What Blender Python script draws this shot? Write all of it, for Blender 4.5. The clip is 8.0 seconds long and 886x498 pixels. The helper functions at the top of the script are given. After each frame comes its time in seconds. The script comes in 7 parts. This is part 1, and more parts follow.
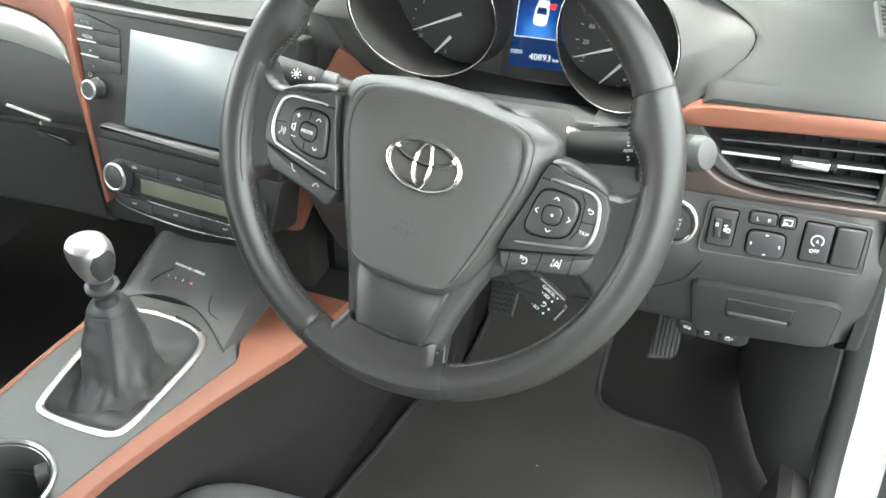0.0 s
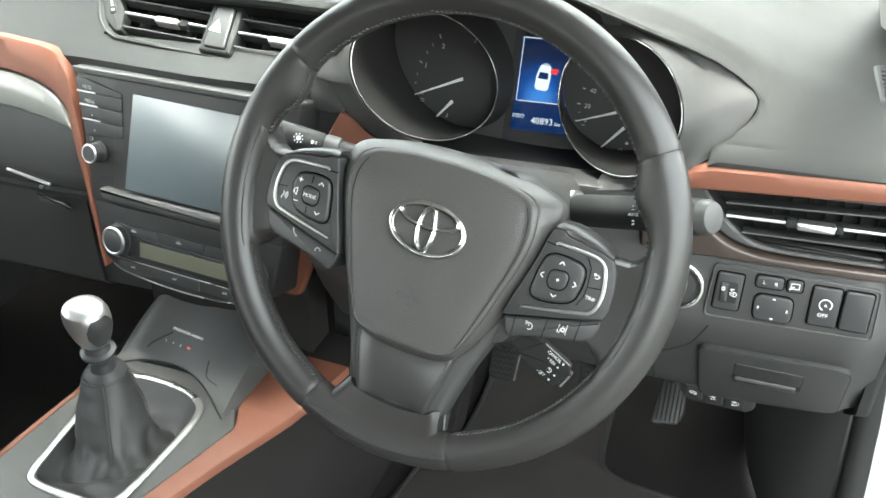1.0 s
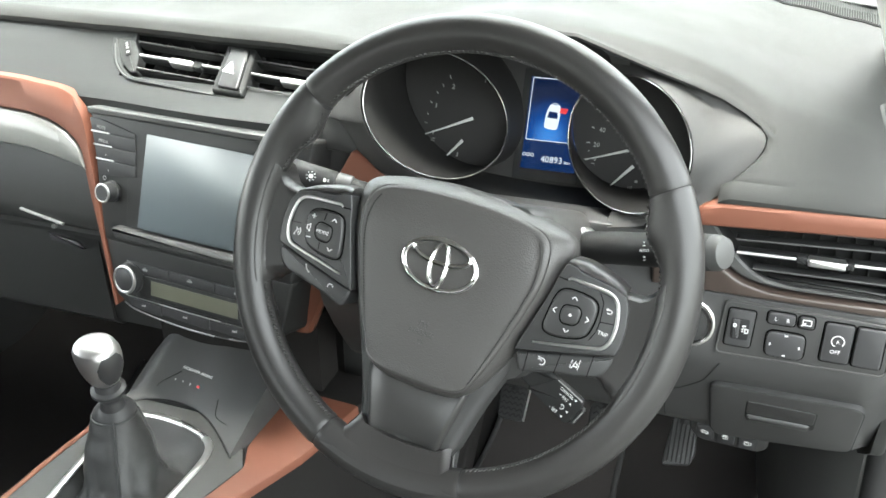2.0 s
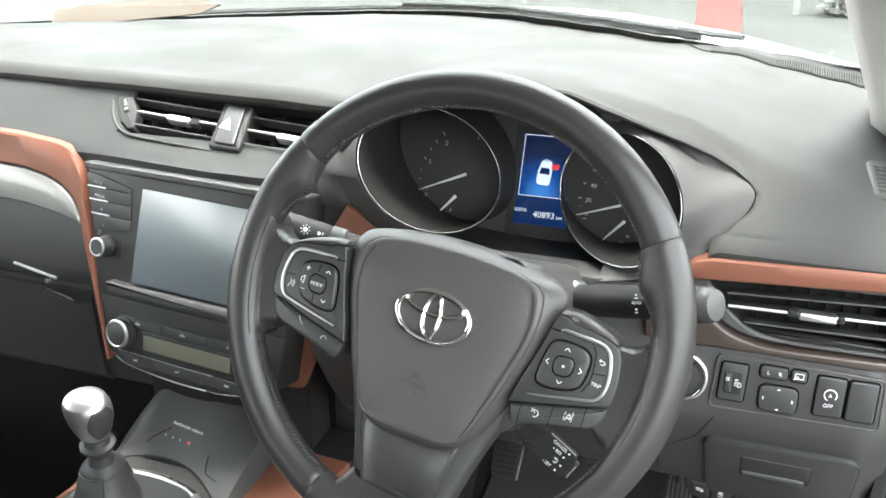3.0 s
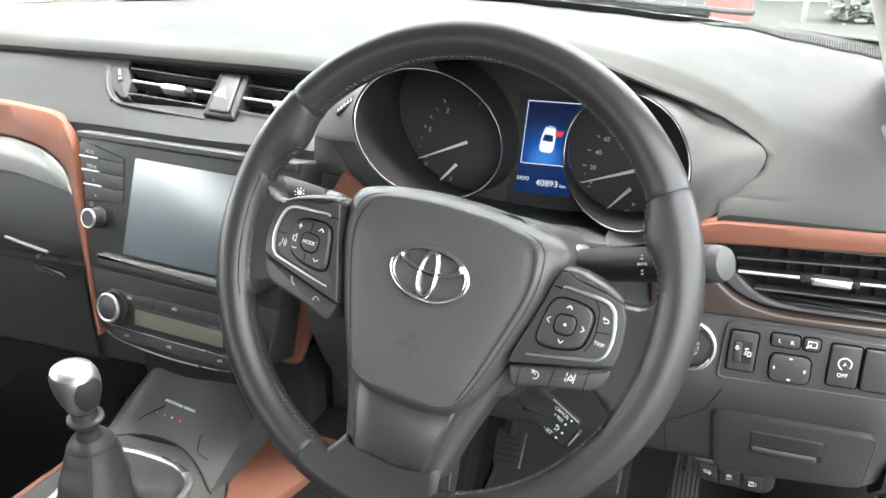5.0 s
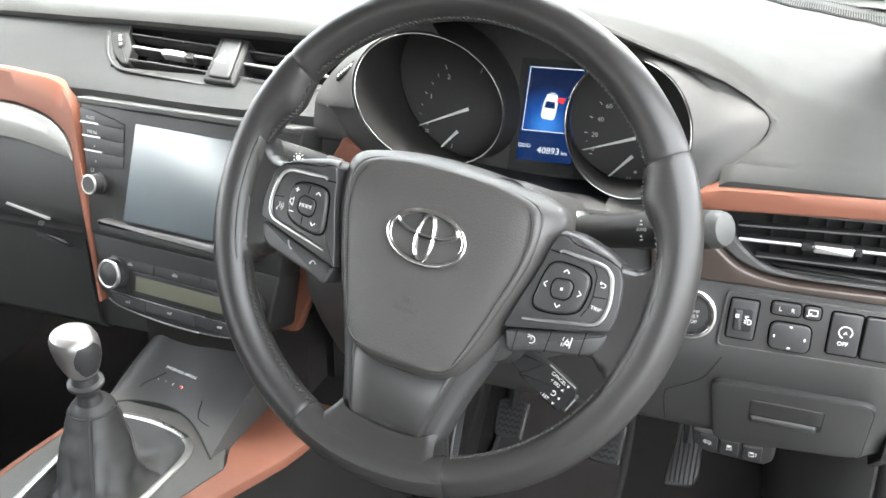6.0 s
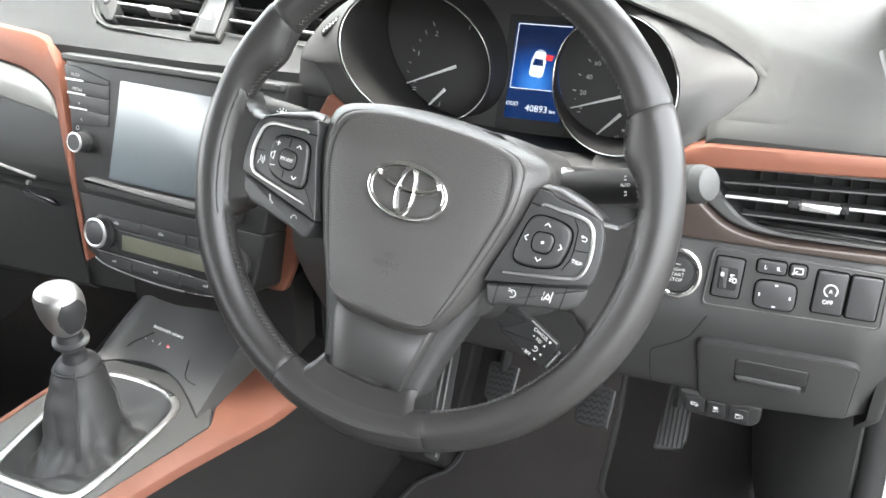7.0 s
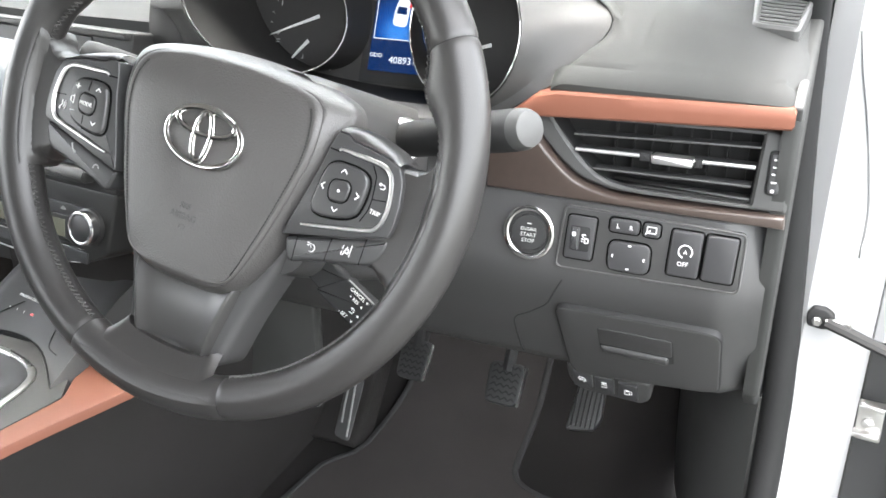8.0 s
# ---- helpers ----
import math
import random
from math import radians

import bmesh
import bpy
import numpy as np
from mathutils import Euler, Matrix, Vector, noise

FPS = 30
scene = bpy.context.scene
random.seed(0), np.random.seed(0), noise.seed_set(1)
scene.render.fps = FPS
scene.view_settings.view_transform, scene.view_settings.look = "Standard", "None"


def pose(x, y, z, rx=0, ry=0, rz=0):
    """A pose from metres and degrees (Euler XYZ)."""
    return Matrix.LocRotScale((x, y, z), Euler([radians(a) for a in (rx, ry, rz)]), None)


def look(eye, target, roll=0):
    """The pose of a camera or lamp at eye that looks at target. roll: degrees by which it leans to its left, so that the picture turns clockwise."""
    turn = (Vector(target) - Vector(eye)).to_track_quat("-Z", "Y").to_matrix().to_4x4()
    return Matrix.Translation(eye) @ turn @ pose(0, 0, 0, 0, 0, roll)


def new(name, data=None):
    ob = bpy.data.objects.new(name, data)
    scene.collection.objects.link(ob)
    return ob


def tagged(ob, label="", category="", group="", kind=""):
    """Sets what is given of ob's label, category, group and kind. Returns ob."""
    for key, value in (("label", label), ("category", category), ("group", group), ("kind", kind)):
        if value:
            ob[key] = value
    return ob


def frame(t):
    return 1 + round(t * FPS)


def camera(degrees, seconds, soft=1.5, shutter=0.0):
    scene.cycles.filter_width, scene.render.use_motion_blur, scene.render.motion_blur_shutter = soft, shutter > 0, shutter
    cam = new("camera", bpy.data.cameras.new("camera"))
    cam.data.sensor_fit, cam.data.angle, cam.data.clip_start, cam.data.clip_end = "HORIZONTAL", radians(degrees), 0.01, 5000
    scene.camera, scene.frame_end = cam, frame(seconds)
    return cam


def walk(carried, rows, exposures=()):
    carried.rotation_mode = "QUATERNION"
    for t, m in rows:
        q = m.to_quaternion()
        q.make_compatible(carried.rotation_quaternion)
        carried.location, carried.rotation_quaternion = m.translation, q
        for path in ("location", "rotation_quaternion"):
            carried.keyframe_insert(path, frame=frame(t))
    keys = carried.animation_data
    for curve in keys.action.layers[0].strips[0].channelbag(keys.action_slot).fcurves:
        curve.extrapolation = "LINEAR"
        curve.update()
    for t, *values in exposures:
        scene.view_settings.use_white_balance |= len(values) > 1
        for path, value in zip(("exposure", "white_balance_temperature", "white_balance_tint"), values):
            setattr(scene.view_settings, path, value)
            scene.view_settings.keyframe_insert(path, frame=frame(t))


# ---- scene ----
# ---------- camera and walk ----------
cam = camera(51.8, 8.0, soft=1.6)
PATH = [
    (0, (0.2313, -0.5666, 1.1980), (-0.3966, 1.0197, 0.1542), -0.53),
    (0.5, (0.2260, -0.5601, 1.2081), (-0.4147, 1.0637, 0.2320), -0.51),
    (1, (0.2233, -0.5595, 1.1957), (-0.4218, 1.0909, 0.2685), -0.50),
    (1.2, (0.2241, -0.5616, 1.1947), (-0.4292, 1.1001, 0.2954), -0.60),
    (2.3, (0.2183, -0.5724, 1.1910), (-0.4515, 1.1272, 0.3840), -0.50),
    (2.5, (0.2178, -0.5765, 1.1912), (-0.4512, 1.1413, 0.4157), -0.39),
    (3, (0.2222, -0.5740, 1.1863), (-0.4506, 1.1684, 0.4713), -0.27),
    (3.5, (0.2224, -0.5658, 1.1653), (-0.4608, 1.1810, 0.4711), -0.22),
    (4, (0.2204, -0.5643, 1.1551), (-0.4631, 1.1827, 0.4618), -0.19),
    (4.5, (0.2220, -0.5626, 1.1475), (-0.4606, 1.1845, 0.4535), -0.14),
    (5.8, (0.2292, -0.5560, 1.1314), (-0.4755, 1.1691, 0.4091), -0.15),
    (6, (0.2317, -0.5558, 1.1296), (-0.4696, 1.1641, 0.3879), 0.00),
    (6.5, (0.2376, -0.5539, 1.1222), (-0.4582, 1.1511, 0.3419), 0.14),
    (7, (0.2445, -0.5505, 1.1150), (-0.4499, 1.1478, 0.3191), 0.29),
    (7.1, (0.2601, -0.5346, 1.1100), (-0.4331, 1.1629, 0.3113), 0.38),
    (7.2, (0.2804, -0.5140, 1.1014), (-0.4105, 1.1836, 0.3007), 0.31),
    (7.3, (0.3032, -0.4842, 1.0874), (-0.3878, 1.2102, 0.2801), 0.50),
    (7.4, (0.3231, -0.4668, 1.0787), (-0.3699, 1.2218, 0.2611), 0.52),
    (7.5, (0.3404, -0.4629, 1.0729), (-0.3568, 1.2251, 0.2576), 0.37),
    (7.6, (0.3486, -0.4562, 1.0677), (-0.3498, 1.2243, 0.2517), 0.33),
    (8, (0.3550, -0.4614, 1.0721), (-0.3600, 1.2180, 0.2545), 0.31),
]
walk(cam, [(t, look(eye, target, roll)) for t, eye, target, roll in PATH],
     exposures=[(0.0, 4.48, 6500, 4), (1.0, 4.14, 6500, 4), (2.5, 4.12, 6500, 7), (3.5, 3.98, 6500, 9), (4.5, 4.05, 6500, 10), (6.5, 4.40, 6500, 11), (8.0, 4.46, 6500, 12)])

# ---------- daylight: bright overcast ----------
world = bpy.data.worlds.new("overcast_sky")
scene.world = world
world.use_nodes = True
wn = world.node_tree.nodes
wl = world.node_tree.links
sky = wn.new("ShaderNodeTexSky")
sky.sky_type = "NISHITA"
sky.sun_disc = False
sky.sun_elevation = radians(85)
sky.sun_rotation = radians(27)
sky.dust_density = 3.0
grey = wn.new("ShaderNodeHueSaturation")
grey.inputs["Saturation"].default_value = 0.25
wl.new(sky.outputs["Color"], grey.inputs["Color"])
tone = wn.new("ShaderNodeVectorMath")
tone.operation = "MULTIPLY"
tone.inputs[1].default_value = (1.0, 1.0, 0.955)
wl.new(grey.outputs["Color"], tone.inputs[0])
wl.new(tone.outputs[0], wn["Background"].inputs["Color"])
wn["Background"].inputs["Strength"].default_value = 0.15

sun = new("sun", bpy.data.lights.new("sun", "SUN"))
sun.data.energy = 0.25
sun.data.angle = radians(14)
sun.data.color = (1.0, 0.98, 0.95)
sun.matrix_world = look((0.4, 0.5, 8), (0, 0, 0))

# ---------- materials ----------
def material(name, colour, rough=0.5, metal=0.0, grain=0.0, grain_size=900.0, bump=0.0, spread=0.15,
             spec=0.5, cells=False, coat=0.0, patches=6.0):
    """A surface with fine grain and broad wear: colour and gloss vary at two scales, and the grain stands up."""
    m = bpy.data.materials.new(name)
    m.use_nodes = True
    n, l = m.node_tree.nodes, m.node_tree.links
    p = n["Principled BSDF"]
    p.inputs["Metallic"].default_value = metal
    p.inputs["Specular IOR Level"].default_value = spec
    p.inputs["Coat Weight"].default_value = coat
    co = n.new("ShaderNodeTexCoord")
    big = n.new("ShaderNodeTexNoise")
    big.inputs["Scale"].default_value = patches
    big.inputs["Detail"].default_value = 6.0
    l.new(co.outputs["Object"], big.inputs["Vector"])
    if cells:
        fine = n.new("ShaderNodeTexVoronoi")
        fine.feature = "SMOOTH_F1"
    else:
        fine = n.new("ShaderNodeTexNoise")
        fine.inputs["Detail"].default_value = 3.0
    fine.inputs["Scale"].default_value = grain_size
    l.new(co.outputs["Object"], fine.inputs["Vector"])
    fout = fine.outputs["Distance"] if cells else fine.outputs["Fac"]
    mixf = n.new("ShaderNodeMath")
    mixf.operation = "MULTIPLY_ADD"
    mixf.inputs[1].default_value = grain
    l.new(fout, mixf.inputs[0])
    l.new(big.outputs["Fac"], mixf.inputs[2])
    ramp = n.new("ShaderNodeMapRange")
    ramp.inputs["From Min"].default_value = 0.25
    ramp.inputs["From Max"].default_value = 0.75 + grain
    ramp.inputs["To Min"].default_value = 1 - spread
    ramp.inputs["To Max"].default_value = 1 + spread
    l.new(mixf.outputs[0], ramp.inputs["Value"])
    vm = n.new("ShaderNodeVectorMath")
    vm.operation = "SCALE"
    vm.inputs[0].default_value = colour
    l.new(ramp.outputs[0], vm.inputs["Scale"])
    l.new(vm.outputs[0], p.inputs["Base Color"])
    rr = n.new("ShaderNodeMapRange")
    rr.inputs["From Min"].default_value = 0.3
    rr.inputs["From Max"].default_value = 0.7
    rr.inputs["To Min"].default_value = max(0.02, rough * 0.85)
    rr.inputs["To Max"].default_value = min(1.0, rough * 1.15)
    l.new(big.outputs["Fac"], rr.inputs["Value"])
    l.new(rr.outputs[0], p.inputs["Roughness"])
    if bump:
        b = n.new("ShaderNodeBump")
        b.inputs["Strength"].default_value = bump
        b.inputs["Distance"].default_value = 0.0005
        l.new(fout, b.inputs["Height"])
        l.new(b.outputs[0], p.inputs["Normal"])
    return m


def glow(name, colour, strength):
    m = bpy.data.materials.new(name)
    m.use_nodes = True
    p = m.node_tree.nodes["Principled BSDF"]
    p.inputs["Base Color"].default_value = (0.01, 0.01, 0.01, 1)
    p.inputs["Roughness"].default_value = 0.2
    p.inputs["Emission Color"].default_value = (*colour, 1)
    p.inputs["Emission Strength"].default_value = strength
    return m


SOFT = material("soft_touch_plastic", (0.048, 0.048, 0.0465), 0.50, grain=0.5, grain_size=1400, bump=0.25, spread=0.10)
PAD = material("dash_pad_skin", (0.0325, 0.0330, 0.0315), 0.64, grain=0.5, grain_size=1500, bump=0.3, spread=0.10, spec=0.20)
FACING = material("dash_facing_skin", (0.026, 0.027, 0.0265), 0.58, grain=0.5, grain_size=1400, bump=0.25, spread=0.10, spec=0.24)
HARD = material("hard_black_plastic", (0.040, 0.0395, 0.039), 0.47, grain=0.5, grain_size=1800, bump=0.2, spread=0.12)
DARK = material("dark_recess_plastic", (0.042, 0.042, 0.041), 0.55, spread=0.15)
GLOSSB = material("gloss_black_plastic", (0.034, 0.034, 0.034), 0.18, spread=0.1, coat=0.3)
STACKBLACK = material("stack_black_plastic", (0.024, 0.024, 0.0235), 0.45, grain=0.5, grain_size=1800, bump=0.2, spread=0.12, spec=0.35)
KEY = material("switch_plastic", (0.033, 0.033, 0.034), 0.47, grain=0.4, grain_size=2500, bump=0.12)
PADKEY = material("wheel_switch_plastic", (0.032, 0.032, 0.032), 0.38, grain=0.4, grain_size=2500, bump=0.12)
BRIGHT = material("bright_print", (0.80, 0.80, 0.78), 0.5, spread=0.02)
LEATHER = material("wheel_leather", (0.024, 0.0228, 0.022), 0.36, grain=0.5, grain_size=1100, bump=0.22, spread=0.15)
GRAINED = material("grained_vinyl", (0.054, 0.0515, 0.0495), 0.42, grain=0.6, grain_size=950, bump=0.45, cells=True, spread=0.12)
BOOT = material("boot_leather", (0.021, 0.0212, 0.021), 0.50, grain=0.5, grain_size=1500, bump=0.4, cells=True)
CHROME = material("chrome", (0.80, 0.79, 0.77), 0.15, metal=1.0, spread=0.04)
SATIN = material("satin_silver", (0.62, 0.62, 0.61), 0.30, metal=1.0, spread=0.06, grain=0.3, grain_size=2500)
ALU = material("knob_metal", (0.56, 0.55, 0.54), 0.40, metal=1.0, spread=0.10)
ORANGE = material("copper_orange_trim", (0.162, 0.0625, 0.039), 0.50, grain=0.5, grain_size=1200, bump=0.12, spread=0.07, spec=0.3)
BROWN = material("brown_woodgrain_trim", (0.048, 0.035, 0.029), 0.38, grain=0.7, grain_size=160, spread=0.30, coat=0.2)
GREYWOOD = material("brushed_grey_inlay", (0.17, 0.17, 0.16), 0.36, grain=0.6, grain_size=220, spread=0.14, coat=0.3)
CARPET = material("carpet", (0.019, 0.0178, 0.0172), 0.95, grain=0.9, grain_size=1600, bump=0.9, spread=0.35, spec=0.1, patches=14)
MAT = material("mat_carpet", (0.040, 0.0365, 0.035), 0.95, grain=0.9, grain_size=1300, bump=0.9, spread=0.50, spec=0.1, patches=10)
RUBBER = material("rubber", (0.021, 0.021, 0.021), 0.75, spread=0.2, grain=0.4, grain_size=900, bump=0.2)
SEAL = material("door_seal_rubber", (0.013, 0.013, 0.013), 0.75, spread=0.2, grain=0.4, grain_size=900, bump=0.2, spec=0.25)
WHITE = material("white_body_paint", (0.30, 0.30, 0.30), 0.40, spread=0.02, coat=0.12)
CREASE_GREY = material("crease_shade_grey", (0.25, 0.25, 0.248), 0.6, spread=0.15)
PAPER = material("beige_paper", (0.075, 0.060, 0.047), 0.8, spread=0.15, grain=0.4, grain_size=400, bump=0.1)
LIGHTTRIM = material("pale_grey_pillar_trim", (0.40, 0.39, 0.37), 0.7, grain=0.5, grain_size=1300, bump=0.2, spread=0.06)
LINER = material("pale_headlining", (0.45, 0.44, 0.42), 0.9, grain=0.5, grain_size=900, bump=0.2, spread=0.06)
CLOTH = material("seat_fabric", (0.045, 0.045, 0.045), 0.85, grain=0.9, grain_size=900, bump=0.8, spread=0.3)
PRINT = material("white_print", (0.60, 0.60, 0.59), 0.5, spread=0.03)
DIMPRINT = material("grey_print", (0.36, 0.36, 0.35), 0.5, spread=0.03)
EMBOSS = material("embossed_vinyl", (0.030, 0.029, 0.029), 0.40, spread=0.05)
STITCH = material("grey_thread", (0.055, 0.054, 0.052), 0.8, spread=0.2)
STALK = material("stalk_plastic", (0.024, 0.024, 0.024), 0.62, grain=0.4, grain_size=2500, bump=0.12, spec=0.3)
EDGE = material("bright_slat_edge", (0.66, 0.66, 0.65), 0.42, metal=1.0, spread=0.05)
SLOT = material("dark_slot", (0.030, 0.030, 0.030), 0.95, spec=0.03)
STRIP_GREY = material("pale_grey_strip", (0.22, 0.22, 0.215), 0.5, spread=0.2, grain=0.4, grain_size=900)
SEAM = material("seam_shadow_groove", (0.012, 0.012, 0.012), 0.8)
PLATE = material("zinc_bracket", (0.55, 0.54, 0.52), 0.35, metal=1.0, spread=0.12)
LCD = material("unlit_lcd", (0.14, 0.14, 0.105), 0.25, spread=0.05, coat=0.3)
# base colour lifted to carry the haze of sky glare on the glass
SCREEN = material("hazy_touch_screen", (0.085, 0.105, 0.116), 0.26, spread=0.02, spec=1.0, coat=1.0)
SCREEN.node_tree.nodes["Principled BSDF"].inputs["Coat Roughness"].default_value = 0.30
SCREEN.node_tree.links.remove(SCREEN.node_tree.nodes["Principled BSDF"].inputs["Roughness"].links[0])
SCREEN.node_tree.nodes["Principled BSDF"].inputs["Roughness"].default_value = 0.26
DIALRIM = material("dial_rim_metal", (0.40, 0.40, 0.39), 0.22, metal=1.0, spread=0.08)
DIALFACE = material("matt_black_dial", (0.036, 0.0350, 0.0340), 0.55, spread=0.1, spec=0.25)
WELLSKIN = material("dial_well_plastic", (0.016, 0.0155, 0.0150), 0.55, spread=0.1, spec=0.15)
HOODSKIN = material("dial_hood_skin", (0.041, 0.0405, 0.039), 0.56, grain=0.5, grain_size=1400, bump=0.25, spread=0.10, spec=0.28)
GLOVE = material("glove_box_plastic", (0.038, 0.0385, 0.0370), 0.45, grain=0.5, grain_size=1800, bump=0.2, spread=0.12, spec=0.3)
GROOVE = material("deep_groove", (0.004, 0.004, 0.004), 0.9, spec=0.03)
BLUE = glow("lit_blue_display", (0.004, 0.060, 0.30), 0.07)
bn, bl = BLUE.node_tree.nodes, BLUE.node_tree.links
bco = bn.new("ShaderNodeTexCoord")
bd = bn.new("ShaderNodeVectorMath")
bd.operation = "DISTANCE"
bd.inputs[1].default_value = (0.003, 0.258, 0.920)
bl.new(bco.outputs["Object"], bd.inputs[0])
br = bn.new("ShaderNodeValToRGB")
br.color_ramp.elements[0].position, br.color_ramp.elements[0].color = 0.006, (0.03, 0.20, 0.62, 1)
br.color_ramp.elements[1].position, br.color_ramp.elements[1].color = 0.038, (0.001, 0.008, 0.040, 1)
mid = br.color_ramp.elements.new(0.018)
mid.color = (0.003, 0.060, 0.28, 1)
bl.new(bd.outputs["Value"], br.inputs["Fac"])
bl.new(br.outputs["Color"], bn["Principled BSDF"].inputs["Emission Color"])
BLUEDIM = glow("lit_blue_display_band", (0.001, 0.018, 0.085), 0.07)
LITWHITE = glow("lit_white", (0.8, 0.9, 1.0), 0.065)
LITRED = glow("lit_red", (0.75, 0.05, 0.06), 0.065)
ASPHALT = material("wet_asphalt", (0.036, 0.039, 0.036), 0.75, grain=0.8, grain_size=4, bump=0.0, spread=0.25, patches=0.6)
CONCRETE = material("pale_plaster_wall", (0.30, 0.31, 0.29), 0.85, grain=0.5, grain_size=3, spread=0.10, patches=0.5)
# red paled towards pink for the haze of the wet windscreen
REDPAINT = material("haze_paled_red_paint", (0.36, 0.15, 0.135), 0.5, grain=0.4, grain_size=30, spread=0.12, patches=1.0)

GLASS = bpy.data.materials.new("windscreen_glass")
GLASS.use_nodes = True
g = GLASS.node_tree.nodes["Principled BSDF"]
g.inputs["Transmission Weight"].default_value = 1.0
g.inputs["Roughness"].default_value = 0.0
g.inputs["IOR"].default_value = 1.45
g.inputs["Base Color"].default_value = (0.93, 0.97, 0.95, 1)


# ---------- building helpers ----------
def frame_at(origin, u, n):
    """Local axes: u to the right, v up, n out of the face, all from an origin."""
    n = Vector(n).normalized()
    u = Vector(u)
    u = (u - n * u.dot(n)).normalized()
    v = n.cross(u)
    m = Matrix((u, v, n)).transposed().to_4x4()
    m.translation = Vector(origin)
    return m


def thing(name, label, category, base=(0, 0, 0), group="", kind=""):
    ob = new(name)
    ob.empty_display_size = 0.05
    ob.location = base
    bpy.context.view_layer.update()
    return tagged(ob, label, category, group, kind)


def part(name, bm, mat, parent=None, label="", at=None, sharp=35, normals=True):
    """Links a bmesh as one mesh object under a thing or a part; at: the frame in which its points are given."""
    if at is not None:
        bm.transform(at)
    if normals:
        bmesh.ops.recalc_face_normals(bm, faces=bm.faces)
    me = bpy.data.meshes.new(name)
    bm.to_mesh(me)
    bm.free()
    for p in me.polygons:
        p.use_smooth = True
    me.set_sharp_from_angle(angle=radians(sharp))
    me.materials.append(mat)
    ob = new(name, me)
    if parent is not None:
        ob.parent = parent
        top = parent
        while top.parent is not None:
            top = top.parent
        ob.matrix_parent_inverse = Matrix.Translation(-top.location) if parent is top else Matrix.Identity(4)
    if label:
        ob["label"] = label
    return ob


def whole(name, bm, mat, label, category, at=None, kind="", group="", sharp=35):
    return tagged(part(name, bm, mat, None, "", at, sharp), label, category, group, kind)


def join(*bms):
    out = bmesh.new()
    for b in bms:
        me = bpy.data.meshes.new("tmp")
        b.to_mesh(me)
        b.free()
        out.from_mesh(me)
        bpy.data.meshes.remove(me)
    return out


def grid(rows, close_u=False, close_v=False, thick=0.0):
    """A sheet through rows of points; thick: made a shell."""
    bm = bmesh.new()
    vs = [[bm.verts.new(p) for p in r] for r in rows]
    nr, nc = len(rows), len(rows[0])
    for i in range(nr if close_v else nr - 1):
        for j in range(nc if close_u else nc - 1):
            bm.faces.new((vs[i][j], vs[i][(j + 1) % nc], vs[(i + 1) % nr][(j + 1) % nc], vs[(i + 1) % nr][j]))
    if thick:
        bmesh.ops.recalc_face_normals(bm, faces=bm.faces)
        bmesh.ops.solidify(bm, geom=bm.faces[:], thickness=thick)
    return bm


def rounded(pts, r, seg=5):
    """A closed outline with its corners rounded by r (a number or one for each corner)."""
    out = []
    k = len(pts)
    for i in range(k):
        a, b, c = Vector(pts[i - 1]), Vector(pts[i]), Vector(pts[(i + 1) % k])
        rr = r[i] if isinstance(r, (list, tuple)) else r
        d1, d2 = a - b, c - b
        m = min(rr, d1.length * 0.48, d2.length * 0.48)
        if m < 1e-6:
            out.append(tuple(b))
            continue
        p, q = b + d1.normalized() * m, b + d2.normalized() * m
        for s in range(seg + 1):
            f = s / seg
            out.append(tuple(p * (1 - f) ** 2 + b * 2 * f * (1 - f) + q * f ** 2))
    return out


def inset(pts, d):
    """The outline drawn in by d."""
    k = len(pts)
    area = sum(pts[i - 1][0] * pts[i][1] - pts[i][0] * pts[i - 1][1] for i in range(k))
    s = 1 if area > 0 else -1
    out = []
    for i in range(k):
        a, b, c = Vector(pts[i - 1]), Vector(pts[i]), Vector(pts[(i + 1) % k])
        e1, e2 = (b - a), (c - b)
        if e1.length < 1e-9 or e2.length < 1e-9:
            e1 = e2 = c - a
        e1, e2 = e1.normalized(), e2.normalized()
        n = (Vector((-e1.y, e1.x)) + Vector((-e2.y, e2.x)))
        n = n.normalized() if n.length > 1e-6 else Vector((-e1.y, e1.x))
        f = 1 / max(0.5, n.dot(Vector((-e1.y, e1.x))))
        out.append(tuple(b + n * (s * d * f)))
    return out


